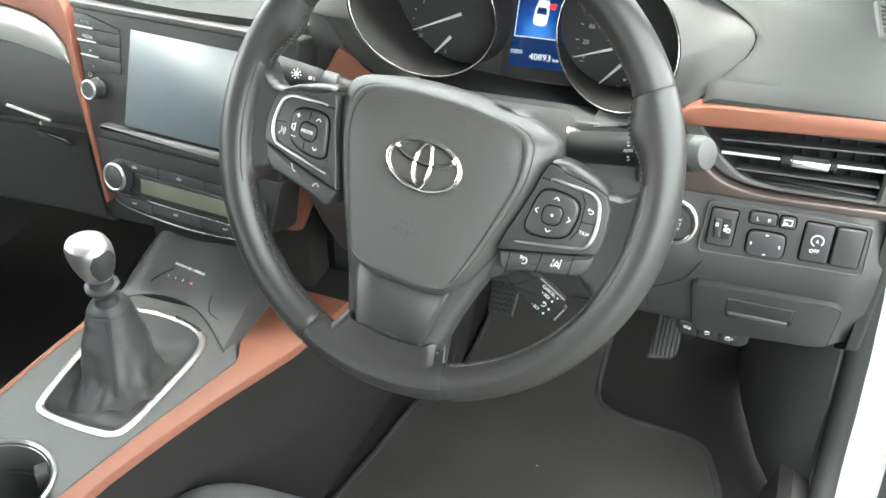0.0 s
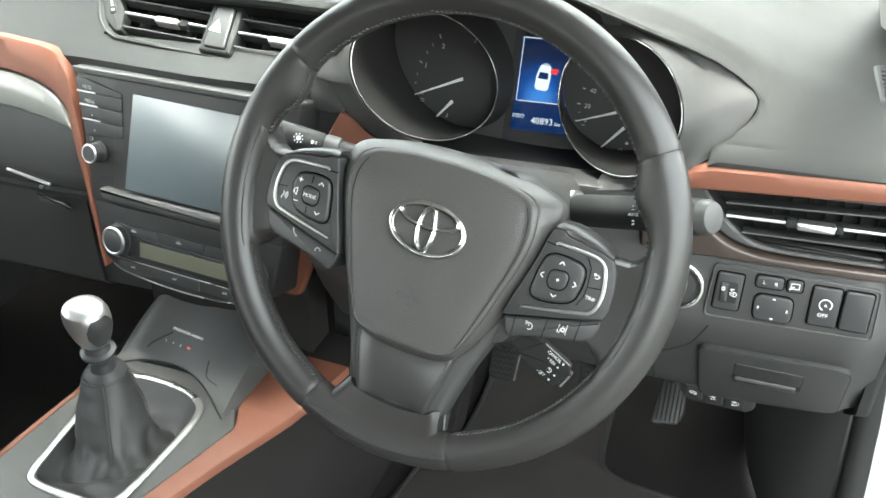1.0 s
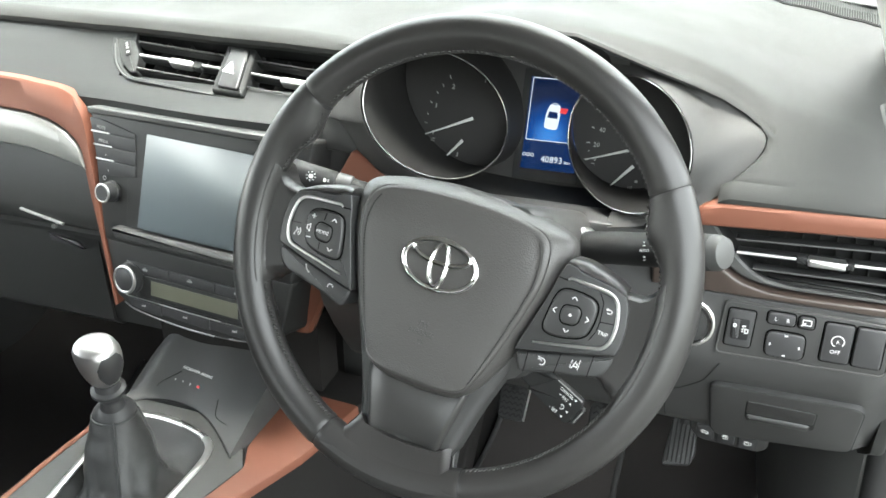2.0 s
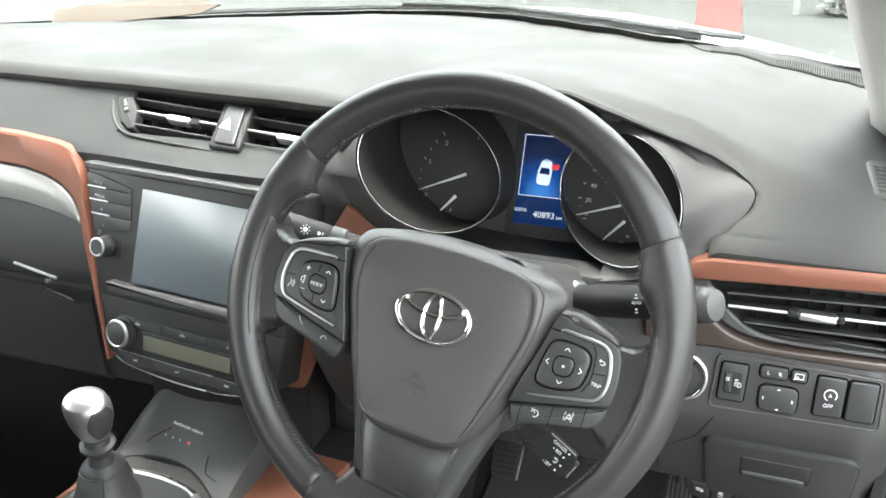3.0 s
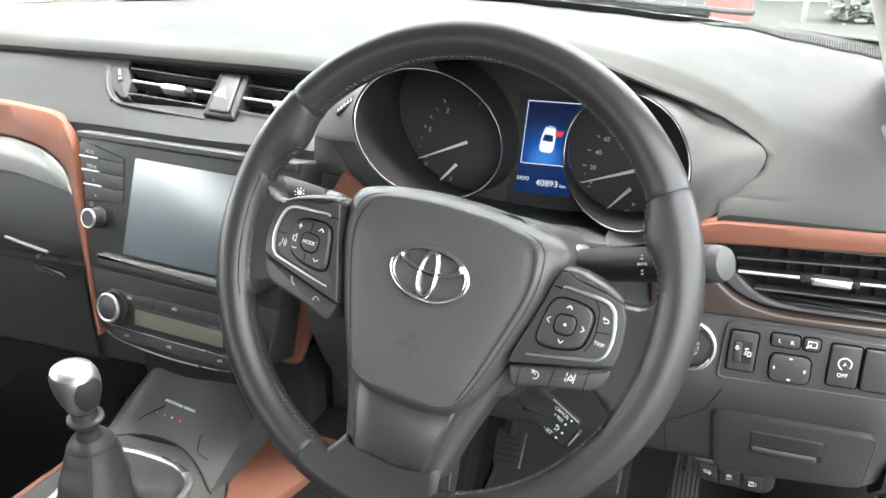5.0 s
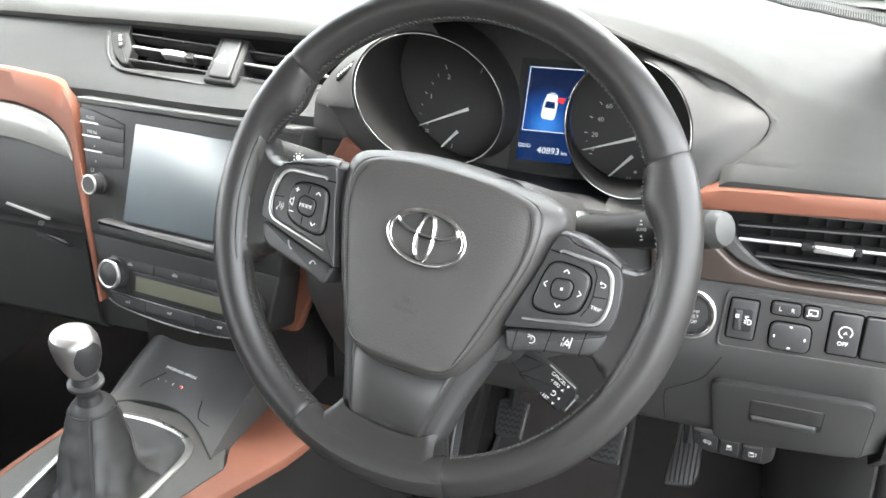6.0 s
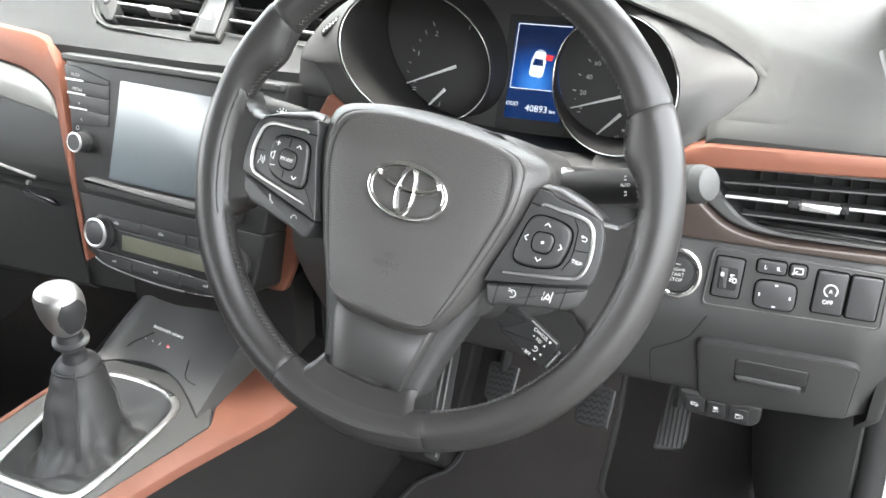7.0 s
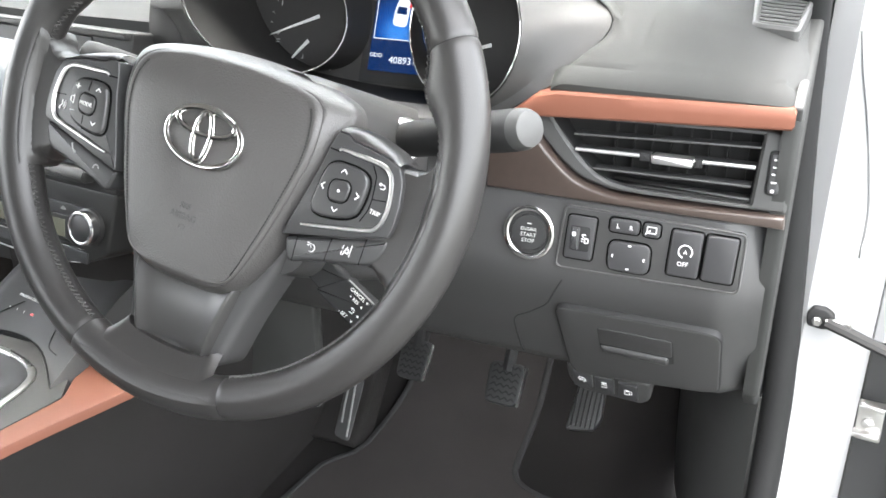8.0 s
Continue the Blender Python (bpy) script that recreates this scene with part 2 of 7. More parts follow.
def slab(pts, depth, bevel=0.001, top=0.0, back=True, steps=3, dome=0.0):
    """A plate with a rounded front edge: its face at n = top, its back at top - depth."""
    bm = bmesh.new()
    loops = [[(x, y, top - depth) for x, y in pts]]
    for s in range(steps + 1):
        a = s / steps * math.pi / 2
        off = bevel * (1 - math.cos(a))
        h = top - bevel + bevel * math.sin(a)
        loops.append([(x, y, h) for x, y in (inset(pts, off) if off > 0 else pts)])
    vs = [[bm.verts.new(p) for p in lp] for lp in loops]
    k = len(pts)
    for i in range(len(vs) - 1):
        for j in range(k):
            bm.faces.new((vs[i][j], vs[i][(j + 1) % k], vs[i + 1][(j + 1) % k], vs[i + 1][j]))
    if dome:
        cx = sum(p[0] for p in loops[-1]) / k
        cy = sum(p[1] for p in loops[-1]) / k
        last = vs[-1]
        for f in (0.66, 0.33):
            ring = [bm.verts.new((cx + (p[0] - cx) * f, cy + (p[1] - cy) * f, top + dome * (1 - f * f))) for p in loops[-1]]
            for j in range(k):
                bm.faces.new((last[j], last[(j + 1) % k], ring[(j + 1) % k], ring[j]))
            last = ring
        mid = bm.verts.new((cx, cy, top + dome))
        for j in range(k):
            bm.faces.new((last[j], last[(j + 1) % k], mid))
    else:
        bm.faces.new(vs[-1])
    if back:
        bm.faces.new(vs[0][::-1])
    return bm


def frame_ring(outer, hole, depth, bevel=0.001, top=0.0):
    """A flat frame between two outlines of the same number of points, with rounded edges."""
    bm = bmesh.new()
    k = len(outer)
    rows = [[(x, y, top - depth) for x, y in outer], [(x, y, top - bevel) for x, y in outer],
            [(x, y, top) for x, y in inset(outer, bevel)], [(x, y, top) for x, y in inset(hole, -bevel)],
            [(x, y, top - bevel) for x, y in hole], [(x, y, top - depth) for x, y in hole]]
    vs = [[bm.verts.new(p) for p in r] for r in rows]
    for i in range(len(vs)):
        a, b = vs[i], vs[(i + 1) % len(vs)]
        for j in range(k):
            bm.faces.new((a[j], a[(j + 1) % k], b[(j + 1) % k], b[j]))
    return bm


def tube(path, r, seg=8, closed=False, flat=1.0, up=(0, 0, 1), taper=None):
    """A rod along a path; r in the plane across up, flat * r along up."""
    bm = bmesh.new()
    path = [Vector(p) for p in path]
    k = len(path)
    rows = []
    for i, p in enumerate(path):
        if closed:
            d = path[(i + 1) % k] - path[i - 1]
        else:
            d = path[min(i + 1, k - 1)] - path[max(i - 1, 0)]
        d.normalize()
        u = Vector(up)
        u = u - d * u.dot(d)
        u = u.normalized() if u.length > 1e-4 else d.orthogonal().normalized()
        s = d.cross(u)
        rr = r * (taper[i] if taper else 1)
        rows.append([bm.verts.new(p + s * (math.cos(a) * rr) + u * (math.sin(a) * rr * flat))
                     for a in (2 * math.pi * j / seg for j in range(seg))])
    for i in range(k if closed else k - 1):
        for j in range(seg):
            bm.faces.new((rows[i][j], rows[i][(j + 1) % seg], rows[(i + 1) % k][(j + 1) % seg], rows[(i + 1) % k][j]))
    if not closed:
        bm.faces.new(rows[0][::-1])
        bm.faces.new(rows[-1])
    return bm


def turned(profile, seg=32, cap=True):
    """A body of revolution round n, from rows of (radius, height)."""
    bm = bmesh.new()
    rows = [[bm.verts.new((r * math.cos(a), r * math.sin(a), h)) for a in (2 * math.pi * j / seg for j in range(seg))] for r, h in profile]
    for i in range(len(rows) - 1):
        for j in range(seg):
            bm.faces.new((rows[i][j], rows[i][(j + 1) % seg], rows[i + 1][(j + 1) % seg], rows[i + 1][j]))
    if cap:
        bm.faces.new(rows[-1])
        bm.faces.new(rows[0][::-1])
    return bm


def box(x0, x1, y0, y1, z0, z1, bevel=0.0):
    bm = bmesh.new()
    bmesh.ops.create_cube(bm, size=1.0)
    bmesh.ops.scale(bm, vec=(x1 - x0, y1 - y0, z1 - z0), verts=bm.verts)
    bmesh.ops.translate(bm, vec=((x0 + x1) / 2, (y0 + y1) / 2, (z0 + z1) / 2), verts=bm.verts)
    if bevel:
        bmesh.ops.bevel(bm, geom=bm.edges[:], offset=bevel, segments=2, affect="EDGES", profile=0.5)
    return bm


def rect(x0, x1, y0, y1):
    return [(x0, y0), (x1, y0), (x1, y1), (x0, y1)]


def ellipse(cx, cy, a, b, k=40, turn=0.0):
    c, s = math.cos(turn), math.sin(turn)
    return [(cx + a * math.cos(t) * c - b * math.sin(t) * s, cy + a * math.cos(t) * s + b * math.sin(t) * c)
            for t in (2 * math.pi * j / k for j in range(k))]


def smooth_path(pts, n=8, closed=False):
    """A gliding curve through the points."""
    P = [Vector(p) for p in pts]
    k = len(P)
    out = []
    for i in range(k if closed else k - 1):
        a = P[i - 1] if (closed or i > 0) else P[0]
        b, c = P[i], P[(i + 1) % k]
        d = P[(i + 2) % k] if (closed or i + 2 < k) else P[-1]
        for s in range(n):
            t = s / n
            out.append(0.5 * (2 * b + (c - a) * t + (2 * a - 5 * b + 4 * c - d) * t * t + (3 * b - a - 3 * c + d) * t ** 3))
    if not closed:
        out.append(P[-1])
    return out


def keyed(x, keys):
    """A value along x, from rows of (x, value), eased between them."""
    if x <= keys[0][0]:
        return keys[0][1]
    for (a, p), (b, q) in zip(keys, keys[1:]):
        if x <= b:
            f = (x - a) / (b - a)
            f = f * f * (3 - 2 * f)
            return p + (q - p) * f
    return keys[-1][1]


def letters(name, text, size, mat, parent, at, align="CENTER", lift=0.0002):
    """Raised print in the built-in font, centred on the frame's origin."""
    cu = bpy.data.curves.new("txt", "FONT")
    cu.body = text
    cu.size = size
    cu.align_x = align
    cu.align_y = "CENTER"
    cu.extrude = lift
    cu.resolution_u = 2
    ob = new("txt", cu)
    me = bpy.data.meshes.new_from_object(ob)
    bpy.data.objects.remove(ob)
    bpy.data.curves.remove(cu)
    bm = bmesh.new()
    bm.from_mesh(me)
    bpy.data.meshes.remove(me)
    return part(name, bm, mat, parent, "", at, normals=False)


def shifted(at, u=0.0, v=0.0, n=0.0, turn=0.0):
    return at @ Matrix.Translation((u, v, n)) @ Matrix.Rotation(turn, 4, "Z")


def bars(rows, h=0.0003):
    """Thin raised strokes: rows of (u0, v0, u1, v1, width)."""
    out = []
    for u0, v0, u1, v1, w in rows:
        d = Vector((u1 - u0, v1 - v0))
        L = d.length
        d.normalize()
        q = Vector((-d.y, d.x)) * w / 2
        a, b = Vector((u0, v0)), Vector((u1, v1))
        out.append(slab([tuple(a - q), tuple(b - q), tuple(b + q), tuple(a + q)], h * 2, h * 0.3, top=h, steps=1))
    return join(*out)

# ---------- outside ----------
whole("ground", grid([[(-60, -60, 0), (60, -60, 0)], [(-60, 80, 0), (60, 80, 0)]]), ASPHALT,
      "wet grey asphalt yard under an overcast sky", "ground", kind="structure")
whole("building_wall", box(-14, 6, 13.0, 13.3, 0, 4.0), CONCRETE, "pale plastered wall of a building across the yard", "wall", kind="structure")
whole("red_column", box(-0.69, -0.31, 8.3, 8.7, 0, 3.0, 0.01), REDPAINT, "red painted square column before the building", "column")

whole("post", box(0.12, 0.18, 10.4, 10.5, 0, 0.36, 0.01), CONCRETE, "short grey concrete post beside the yard", "post")
hedge = []
random.seed(5)
for i in range(420):
    p = Vector((random.uniform(0.40, 1.35), random.uniform(10.3, 10.8), random.uniform(0.02, 0.52)))
    d = box(-0.05, 0.05, -0.03, 0.03, -0.012, 0.012)
    d.transform(Matrix.Translation(p) @ Matrix.Rotation(random.uniform(0, 6.3), 4, Vector((random.uniform(-1, 1), random.uniform(-1, 1), 1)).normalized()))
    hedge.append(d)
whole("hedge", join(*hedge), material("wet_hedge", (0.24, 0.25, 0.23), 0.6, spread=0.4), "low wet grey-green hedge across the yard", "hedge", kind="stuff")

# ---------- the car's shell ----------
MID = -0.37  # the car's middle line; the steering wheel's middle is x = 0


def mirror(x):
    return 2 * MID - x


def rear_y(x):
    d = abs(x - MID)
    return keyed(d, [(0.0, 1.005), (0.12, 0.985), (0.22, 0.925), (0.30, 0.872), (0.424, 0.786), (0.506, 0.728), (0.58, 0.672), (0.664, 0.614), (0.70, 0.575), (0.73, 0.52)])


# floor with a rising toe board and a bulkhead behind the dashboard
rows = []
FLOOR = [Vector((-1.9, 0.31, 0))] + smooth_path([(0.40, 0.31, 0), (0.46, 0.31, 0), (0.54, 0.312, 0), (0.61, 0.332, 0), (0.67, 0.390, 0), (0.73, 0.485, 0), (0.80, 0.62, 0), (0.86, 0.90, 0)], 4)
for y, z, _ in FLOOR:
    rows.append([(x, y, z) for x in (-1.09, -0.75, -0.37, 0.0, 0.33)])
whole("floor", grid(rows, thick=0.012), CARPET, "dark charcoal carpet of the footwell", "car floor", kind="structure")

# roof and closed far sides of the cabin, unseen; openings placed to shape the daylight
roof = []
for y, z in ((0.15, 1.335), (-0.2, 1.40), (-0.7, 1.43), (-1.3, 1.41), (-1.9, 1.33)):
    roof.append([(x, y, z - 0.05 * (abs(x - MID) / 0.6) ** 4) for x in (-0.97, -0.85, -0.6, -0.37, -0.14, 0.11, 0.23)])
whole("ceiling", grid(roof, thick=0.02), LINER, "pale grey headlining of the cabin roof", "headlining", kind="structure")
whole("wall_left", join(box(-1.13, -1.09, -1.9, 0.85, 0.2, 0.94), box(-1.11, -1.06, -0.86, -0.72, 0.96, 1.34), box(-1.11, -1.06, -1.9, -1.72, 0.96, 1.34), box(-1.12, -0.95, -1.9, 0.10, 1.26, 1.35)), HARD,
      "dark plastic lining and window pillars of the passenger side", "door lining", kind="structure")
whole("wall_rear", box(-1.09, 0.33, -1.95, -1.9, 0.2, 1.18), CLOTH, "dark fabric rear seat back closing the cabin", "seat back", kind="structure")
whole("wall_right_rear", join(box(0.36, 0.40, -1.9, -0.90, 0.2, 0.97), box(0.32, 0.37, -1.02, -0.90, 0.96, 1.34), box(0.32, 0.37, -1.9, -1.72, 0.96, 1.34), box(0.21, 0.38, -1.9, -0.90, 1.26, 1.35)), HARD,
      "dark lining and window pillars behind the open driver's door", "pillar lining", kind="structure")

# windscreen
def screen_at(x, f, off=0.0):
    """A place on the windscreen: x along its foot, f up its slope, off above the glass."""
    c = ((x - MID) / 0.68) ** 2
    y = rear_y(x) * (1 - f) + (0.16 - 0.10 * c) * f + 0.012
    z = 0.988 * (1 - f) + (1.335 - 0.05 * c) * f + 0.03 * math.sin(f * math.pi)
    return MID + (x - MID) * (1 - 0.18 * f), y + 0.42 * off, z + 0.9 * off


ws = [[screen_at(x, f) for x in np.linspace(-1.05, 0.31, 31)] for f in np.linspace(0, 1, 9)]
wso = whole("window_1", grid(ws, thick=0.005), GLASS, "wet curved windscreen glass of the car", "windscreen", kind="structure")
wso.visible_shadow = False
band = [[screen_at(x, f * keyed(x, [(-0.55, 1.0), (-0.10, 1.25), (0.10, 1.15), (0.31, 1.15)]) if f > 0 else f, -0.005) for x in np.linspace(-1.05, 0.31, 40)] for f in (-0.012, 0.0, 0.025, 0.044)]
whole("windscreen_border", grid(band, thick=0.002), DARK, "black ceramic border along the foot of the windscreen", "windscreen border", kind="structure")
cowl = [[(x, rear_y(x) + 0.02 + dy, z - 0.012 * ((x - MID) / 0.68) ** 2) for x in np.linspace(-1.08, 0.34, 40)] for dy, z in ((-0.01, 0.972), (0.03, 0.992), (0.045, 0.990), (0.10, 0.975), (0.12, 0.94))]
whole("cowl", grid(cowl, thick=0.003), HARD, "black plastic scuttle cover below the windscreen", "scuttle", kind="structure")
wip = thing("wiper", "black wiper blade resting at the foot of the windscreen", "windscreen wiper", (-0.1, 0.9, 1.0))
part("blade", tube([screen_at(x, 0.034 + 0.014 * (x + 0.85), 0.004) for x in np.linspace(-0.85, 0.10, 26)], 0.0042, 6, flat=1.2), RUBBER, wip, "black rubber blade")
part("arm", tube([screen_at(x, 0.040 + 0.014 * (x + 0.85), 0.010) for x in np.linspace(-0.45, 0.16, 16)], 0.0040, 6), KEY, wip, "black arm")
random.seed(11)
drops = []
for i in range(130):
    x, f = random.uniform(-0.55, 0.30), random.uniform(0.05, 0.13)
    r = random.choice((0.0007, 0.0009, 0.0011, 0.0016))
    p = Vector(screen_at(x, f, 0.0052))
    at = frame_at(p, (1, random.uniform(-0.5, 0.5), 0), (0, 0.42, 0.9))
    d = turned([(r * random.uniform(0.8, 1.6), 0.0), (r * 0.9, r * 0.35), (r * 0.4, r * 0.55)], 7)
    d.transform(at)
    drops.append(d)
rain = whole("raindrops", join(*drops), GLASS, "small raindrops sitting on the windscreen glass", "raindrops", kind="stuff")
rain.visible_shadow = False

# white bonnet in front of the screen
bon = []
for y, z in ((0.0, 0.935), (0.06, 0.964), (0.20, 0.969), (0.40, 0.962), (0.62, 0.940), (0.85, 0.88), (1.0, 0.74)):
    bon.append([(x, 0.35 * rear_y(x) + 0.72 + y, z - 0.10 * ((x - MID) / 0.8) ** 2) for x in np.linspace(-1.15, 0.41, 16)])
whole("bonnet", grid(bon, thick=0.01), WHITE, "white painted bonnet beyond the windscreen", "bonnet", kind="structure")

# near pillar and door opening
pill = []
for x, y, z, w in ((0.315, 0.50, 0.925, 0.055), (0.302, 0.43, 0.965, 0.055), (0.287, 0.36, 1.015, 0.055), (0.255, 0.25, 1.10, 0.06),
                   (0.215, 0.06, 1.235, 0.07), (0.18, -0.10, 1.33, 0.08)):
    pill.append([(x, y + 0.05, z + 0.02), (x, y, z), (x + 0.012, y - 0.016, z - 0.008), (x + w * 0.6, y - 0.03, z - 0.02),
                 (x + w, y - 0.02, z - 0.01), (x + w + 0.01, y + 0.05, z + 0.03)])
whole("pillar_trim", grid(pill, thick=0.004), LIGHTTRIM, "pale grey plastic trim of the windscreen pillar", "pillar trim", kind="structure")
# far pillar, out of view: added to hold back light from the left
far = [[(mirror(x), y, z) for x, y, z in row] for row in pill]
whole("pillar_far", grid(far, thick=0.004), LIGHTTRIM, "unseen far windscreen pillar in pale grey plastic, added to block light", "pillar trim", kind="structure")

seal_path = smooth_path([(0.355, -0.60, 0.37), (0.356, 0.1, 0.355), (0.357, 0.22, 0.365), (0.360, 0.295, 0.42), (0.362, 0.325, 0.52), (0.359, 0.335, 0.62), (0.352, 0.338, 0.72),
                         (0.342, 0.336, 0.84), (0.335, 0.32, 0.95), (0.328, 0.24, 1.06), (0.285, 0.04, 1.22), (0.25, -0.12, 1.31)], 8)
whole("door_seal", tube(seal_path, 0.014, 12), SEAL, "dark grey rubber seal round the door opening", "door seal", kind="structure")

jamb = []
for z in np.linspace(0.12, 1.0, 14):
    k = keyed(z, [(0.12, 0.14), (0.35, 0.06), (0.45, 0.03), (0.6, 0.0)])
    jamb.append([(0.346, 0.40 - k, z), (0.350, 0.362 - k, z), (0.372, 0.348 - k, z), (0.395, 0.352 - k, z), (0.418, 0.366 - k, z), (0.428, 0.38 - k * 0.6, z),
                 (0.434, 0.395, z), (0.440, 0.45, z)])
whole("door_jamb", grid(jamb, thick=0.003), WHITE, "white painted hinge pillar of the open door", "door jamb", kind="structure")
# grey line painted for the soft shading of the pillar's panel crease
whole("jamb_crease", tube(smooth_path([(0.374, 0.3488, 0.935), (0.380, 0.3490, 0.905), (0.390, 0.3508, 0.865), (0.399, 0.3545, 0.820), (0.4055, 0.3585, 0.780), (0.4065, 0.3590, 0.737)], 6), 0.0024, 8, flat=0.5), CREASE_GREY, "soft grey line for the shaded crease of the white hinge pillar", "sealant bead", kind="structure")
rows = []
for z in np.linspace(0.64, 1.02, 8):
    rows.append([(0.432, 0.41, z), (0.436, 0.398, z), (0.444, 0.394, z), (0.50, 0.43, z), (0.54, 0.47, z)])
whole("wing_inner", grid(rows, thick=0.003), WHITE, "white painted inner edge of the front wing", "front wing", kind="structure")
whole("sill", grid([[(0.30, y, 0.315), (0.315, y, 0.37), (0.33, y, 0.382), (0.362, y, 0.382)] for y in (-1.0, -0.3, 0.2, 0.36)], thick=0.004),
      HARD, "dark plastic sill cover beside the mat", "sill", kind="structure")
kick = []
for z in np.linspace(0.32, 0.592, 6):
    kick.append([(0.235, 0.70, z), (0.262, 0.53, z), (0.292, 0.42, z), (0.316, 0.368, z), (0.335, 0.345, z), (0.346, 0.334, z), (0.354, 0.334, z), (0.358, 0.35, z)])
whole("kick_panel", grid(kick, thick=0.004), SOFT, "dark plastic kick panel below the dashboard's end", "kick panel", kind="structure")
kick = []
for z in np.linspace(0.578, 0.96, 6):
    kick.append([(0.31, 0.55, z), (0.328, 0.42, z), (0.336, 0.385, z), (0.340, 0.368, z), (0.344, 0.362, z), (0.347, 0.37, z)])
whole("pillar_lining", grid(kick, thick=0.003), HARD, "dark plastic lining between dashboard end and door seal", "pillar lining", kind="structure")

# open driver's door, hinged at the jamb and swung wide
HINGE = frame_at((0.462, 0.47, 0.0), (0.94, -0.34, 0), (-0.34, -0.94, 0))
door = thing("driver_door", "white car door standing wide open on its hinges", "car door", (0.46, 0.47, 0.2))
part("door_shell", box(0.0, 0.95, 0.22, 0.98, -0.06, 0.0, 0.012), WHITE, door, "white painted shell", HINGE)
part("door_edge_seal", box(-0.008, 0.02, 0.24, 0.62, -0.045, 0.012, 0.005), RUBBER, door, "black rubber edge seal", HINGE)
part("door_lining", box(0.05, 0.93, 0.26, 0.95, 0.001, 0.04, 0.015), HARD, door, "dark plastic lining", HINGE)

# ---------- dashboard ----------
dash = thing("dashboard", "dark grey soft-touch dashboard with copper orange and brown trim", "dashboard", (-0.37, 0.35, 0.6))


def lip(x):
    """Front edge of the top pad: y and z."""
    y = keyed(x, [(-1.1, 0.285), (-0.69, 0.28), (-0.52, 0.27), (-0.30, 0.252), (-0.22, 0.25)])
    z = keyed(x, [(-1.1, 0.985), (-0.69, 0.991), (-0.3, 0.991), (-0.2, 0.988)])
    return y, z


# top pad: one skin from the far door, over the instruments, to the driver's door
front, back_x, soft = [], [], []
for x in np.linspace(-1.085, -0.22, 30):
    front.append((x, *lip(x)))
    back_x.append(x)
    soft.append(1.0)
hump = [(-0.195, 0.238, 0.992, 0.9), (-0.17, 0.222, 0.998, 0.7), (-0.14, 0.210, 1.006, 0.5), (-0.10, 0.203, 1.017, 0.4), (-0.05, 0.201, 1.027, 0.4), (0.0, 0.201, 1.030, 0.4), (0.04, 0.203, 1.028, 0.4), (0.08, 0.209, 1.0125, 0.4),
        (0.11, 0.213, 1.001, 0.4), (0.14, 0.217, 0.9905, 0.4), (0.165, 0.220, 0.9800, 0.4), (0.185, 0.220, 0.969, 0.35), (0.198, 0.214, 0.961, 0.3), (0.2045, 0.206, 0.954, 0.3)]
for i, (x, y, z, e) in enumerate(hump):
    front.append((x, y, z))
    back_x.append(keyed(i, [(0, -0.195), (7, 0.07), (11, 0.165), (13, 0.222)]))
    soft.append(e)
for x in np.linspace(0.232, 0.33, 10):
    front.append((x, 0.158, 0.9155))
    back_x.append(0.258 + (x - 0.232) * 0.68)
    soft.append(1.0)
for x, dy, dz in ((0.336, 0.001, 0.001), (0.340, 0.004, 0.004), (0.342, 0.012, 0.012)):
    front.append((x, 0.158 + dy, 0.9155 - dz))
    back_x.append(0.325 + (x - 0.33) * 1.2)
    soft.append(0.8)
CREST_X = [0.05, 0.075, 0.10, 0.125, 0.149, 0.173, 0.187, 0.200, 0.2205, 0.243, 0.266, 0.33]


def pad_height(x, y):
    """The pad behind and beside the hood: a face that rises to a soft crest, then a nearly level top."""
    yc = float(np.interp(x, CREST_X, [0.211, 0.2155, 0.2195, 0.223, 0.2265, 0.230, 0.233, 0.235, 0.235, 0.234, 0.230, 0.222]))
    zc = float(np.interp(x, CREST_X, [1.0295, 1.0230, 1.0165, 1.0095, 1.0005, 0.9895, 0.9832, 0.9768, 0.9687, 0.9618, 0.9570, 0.9410]))
    rise = float(np.interp(x, [0.05, 0.149, 0.173, 0.187, 0.20, 0.2205, 0.243, 0.266, 0.33], [2.0, 2.0, 1.3, 0.95, 0.72, 0.62, 0.55, 0.50, 0.28]))
    on = (0.999 - zc) / (0.62 - yc)
    d = y - yc
    z = zc + (on + rise) / 2 * d - (rise - on) / 2 * (math.hypot(d, 0.009) - 0.006)
    if x > 0.18 and y < 0.215:
        foot = zc - rise * (yc - 0.17)
        z -= max(0.0, foot - 0.9262) * min(1.0, (0.215 - y) / 0.045) ** 1.5
    return z


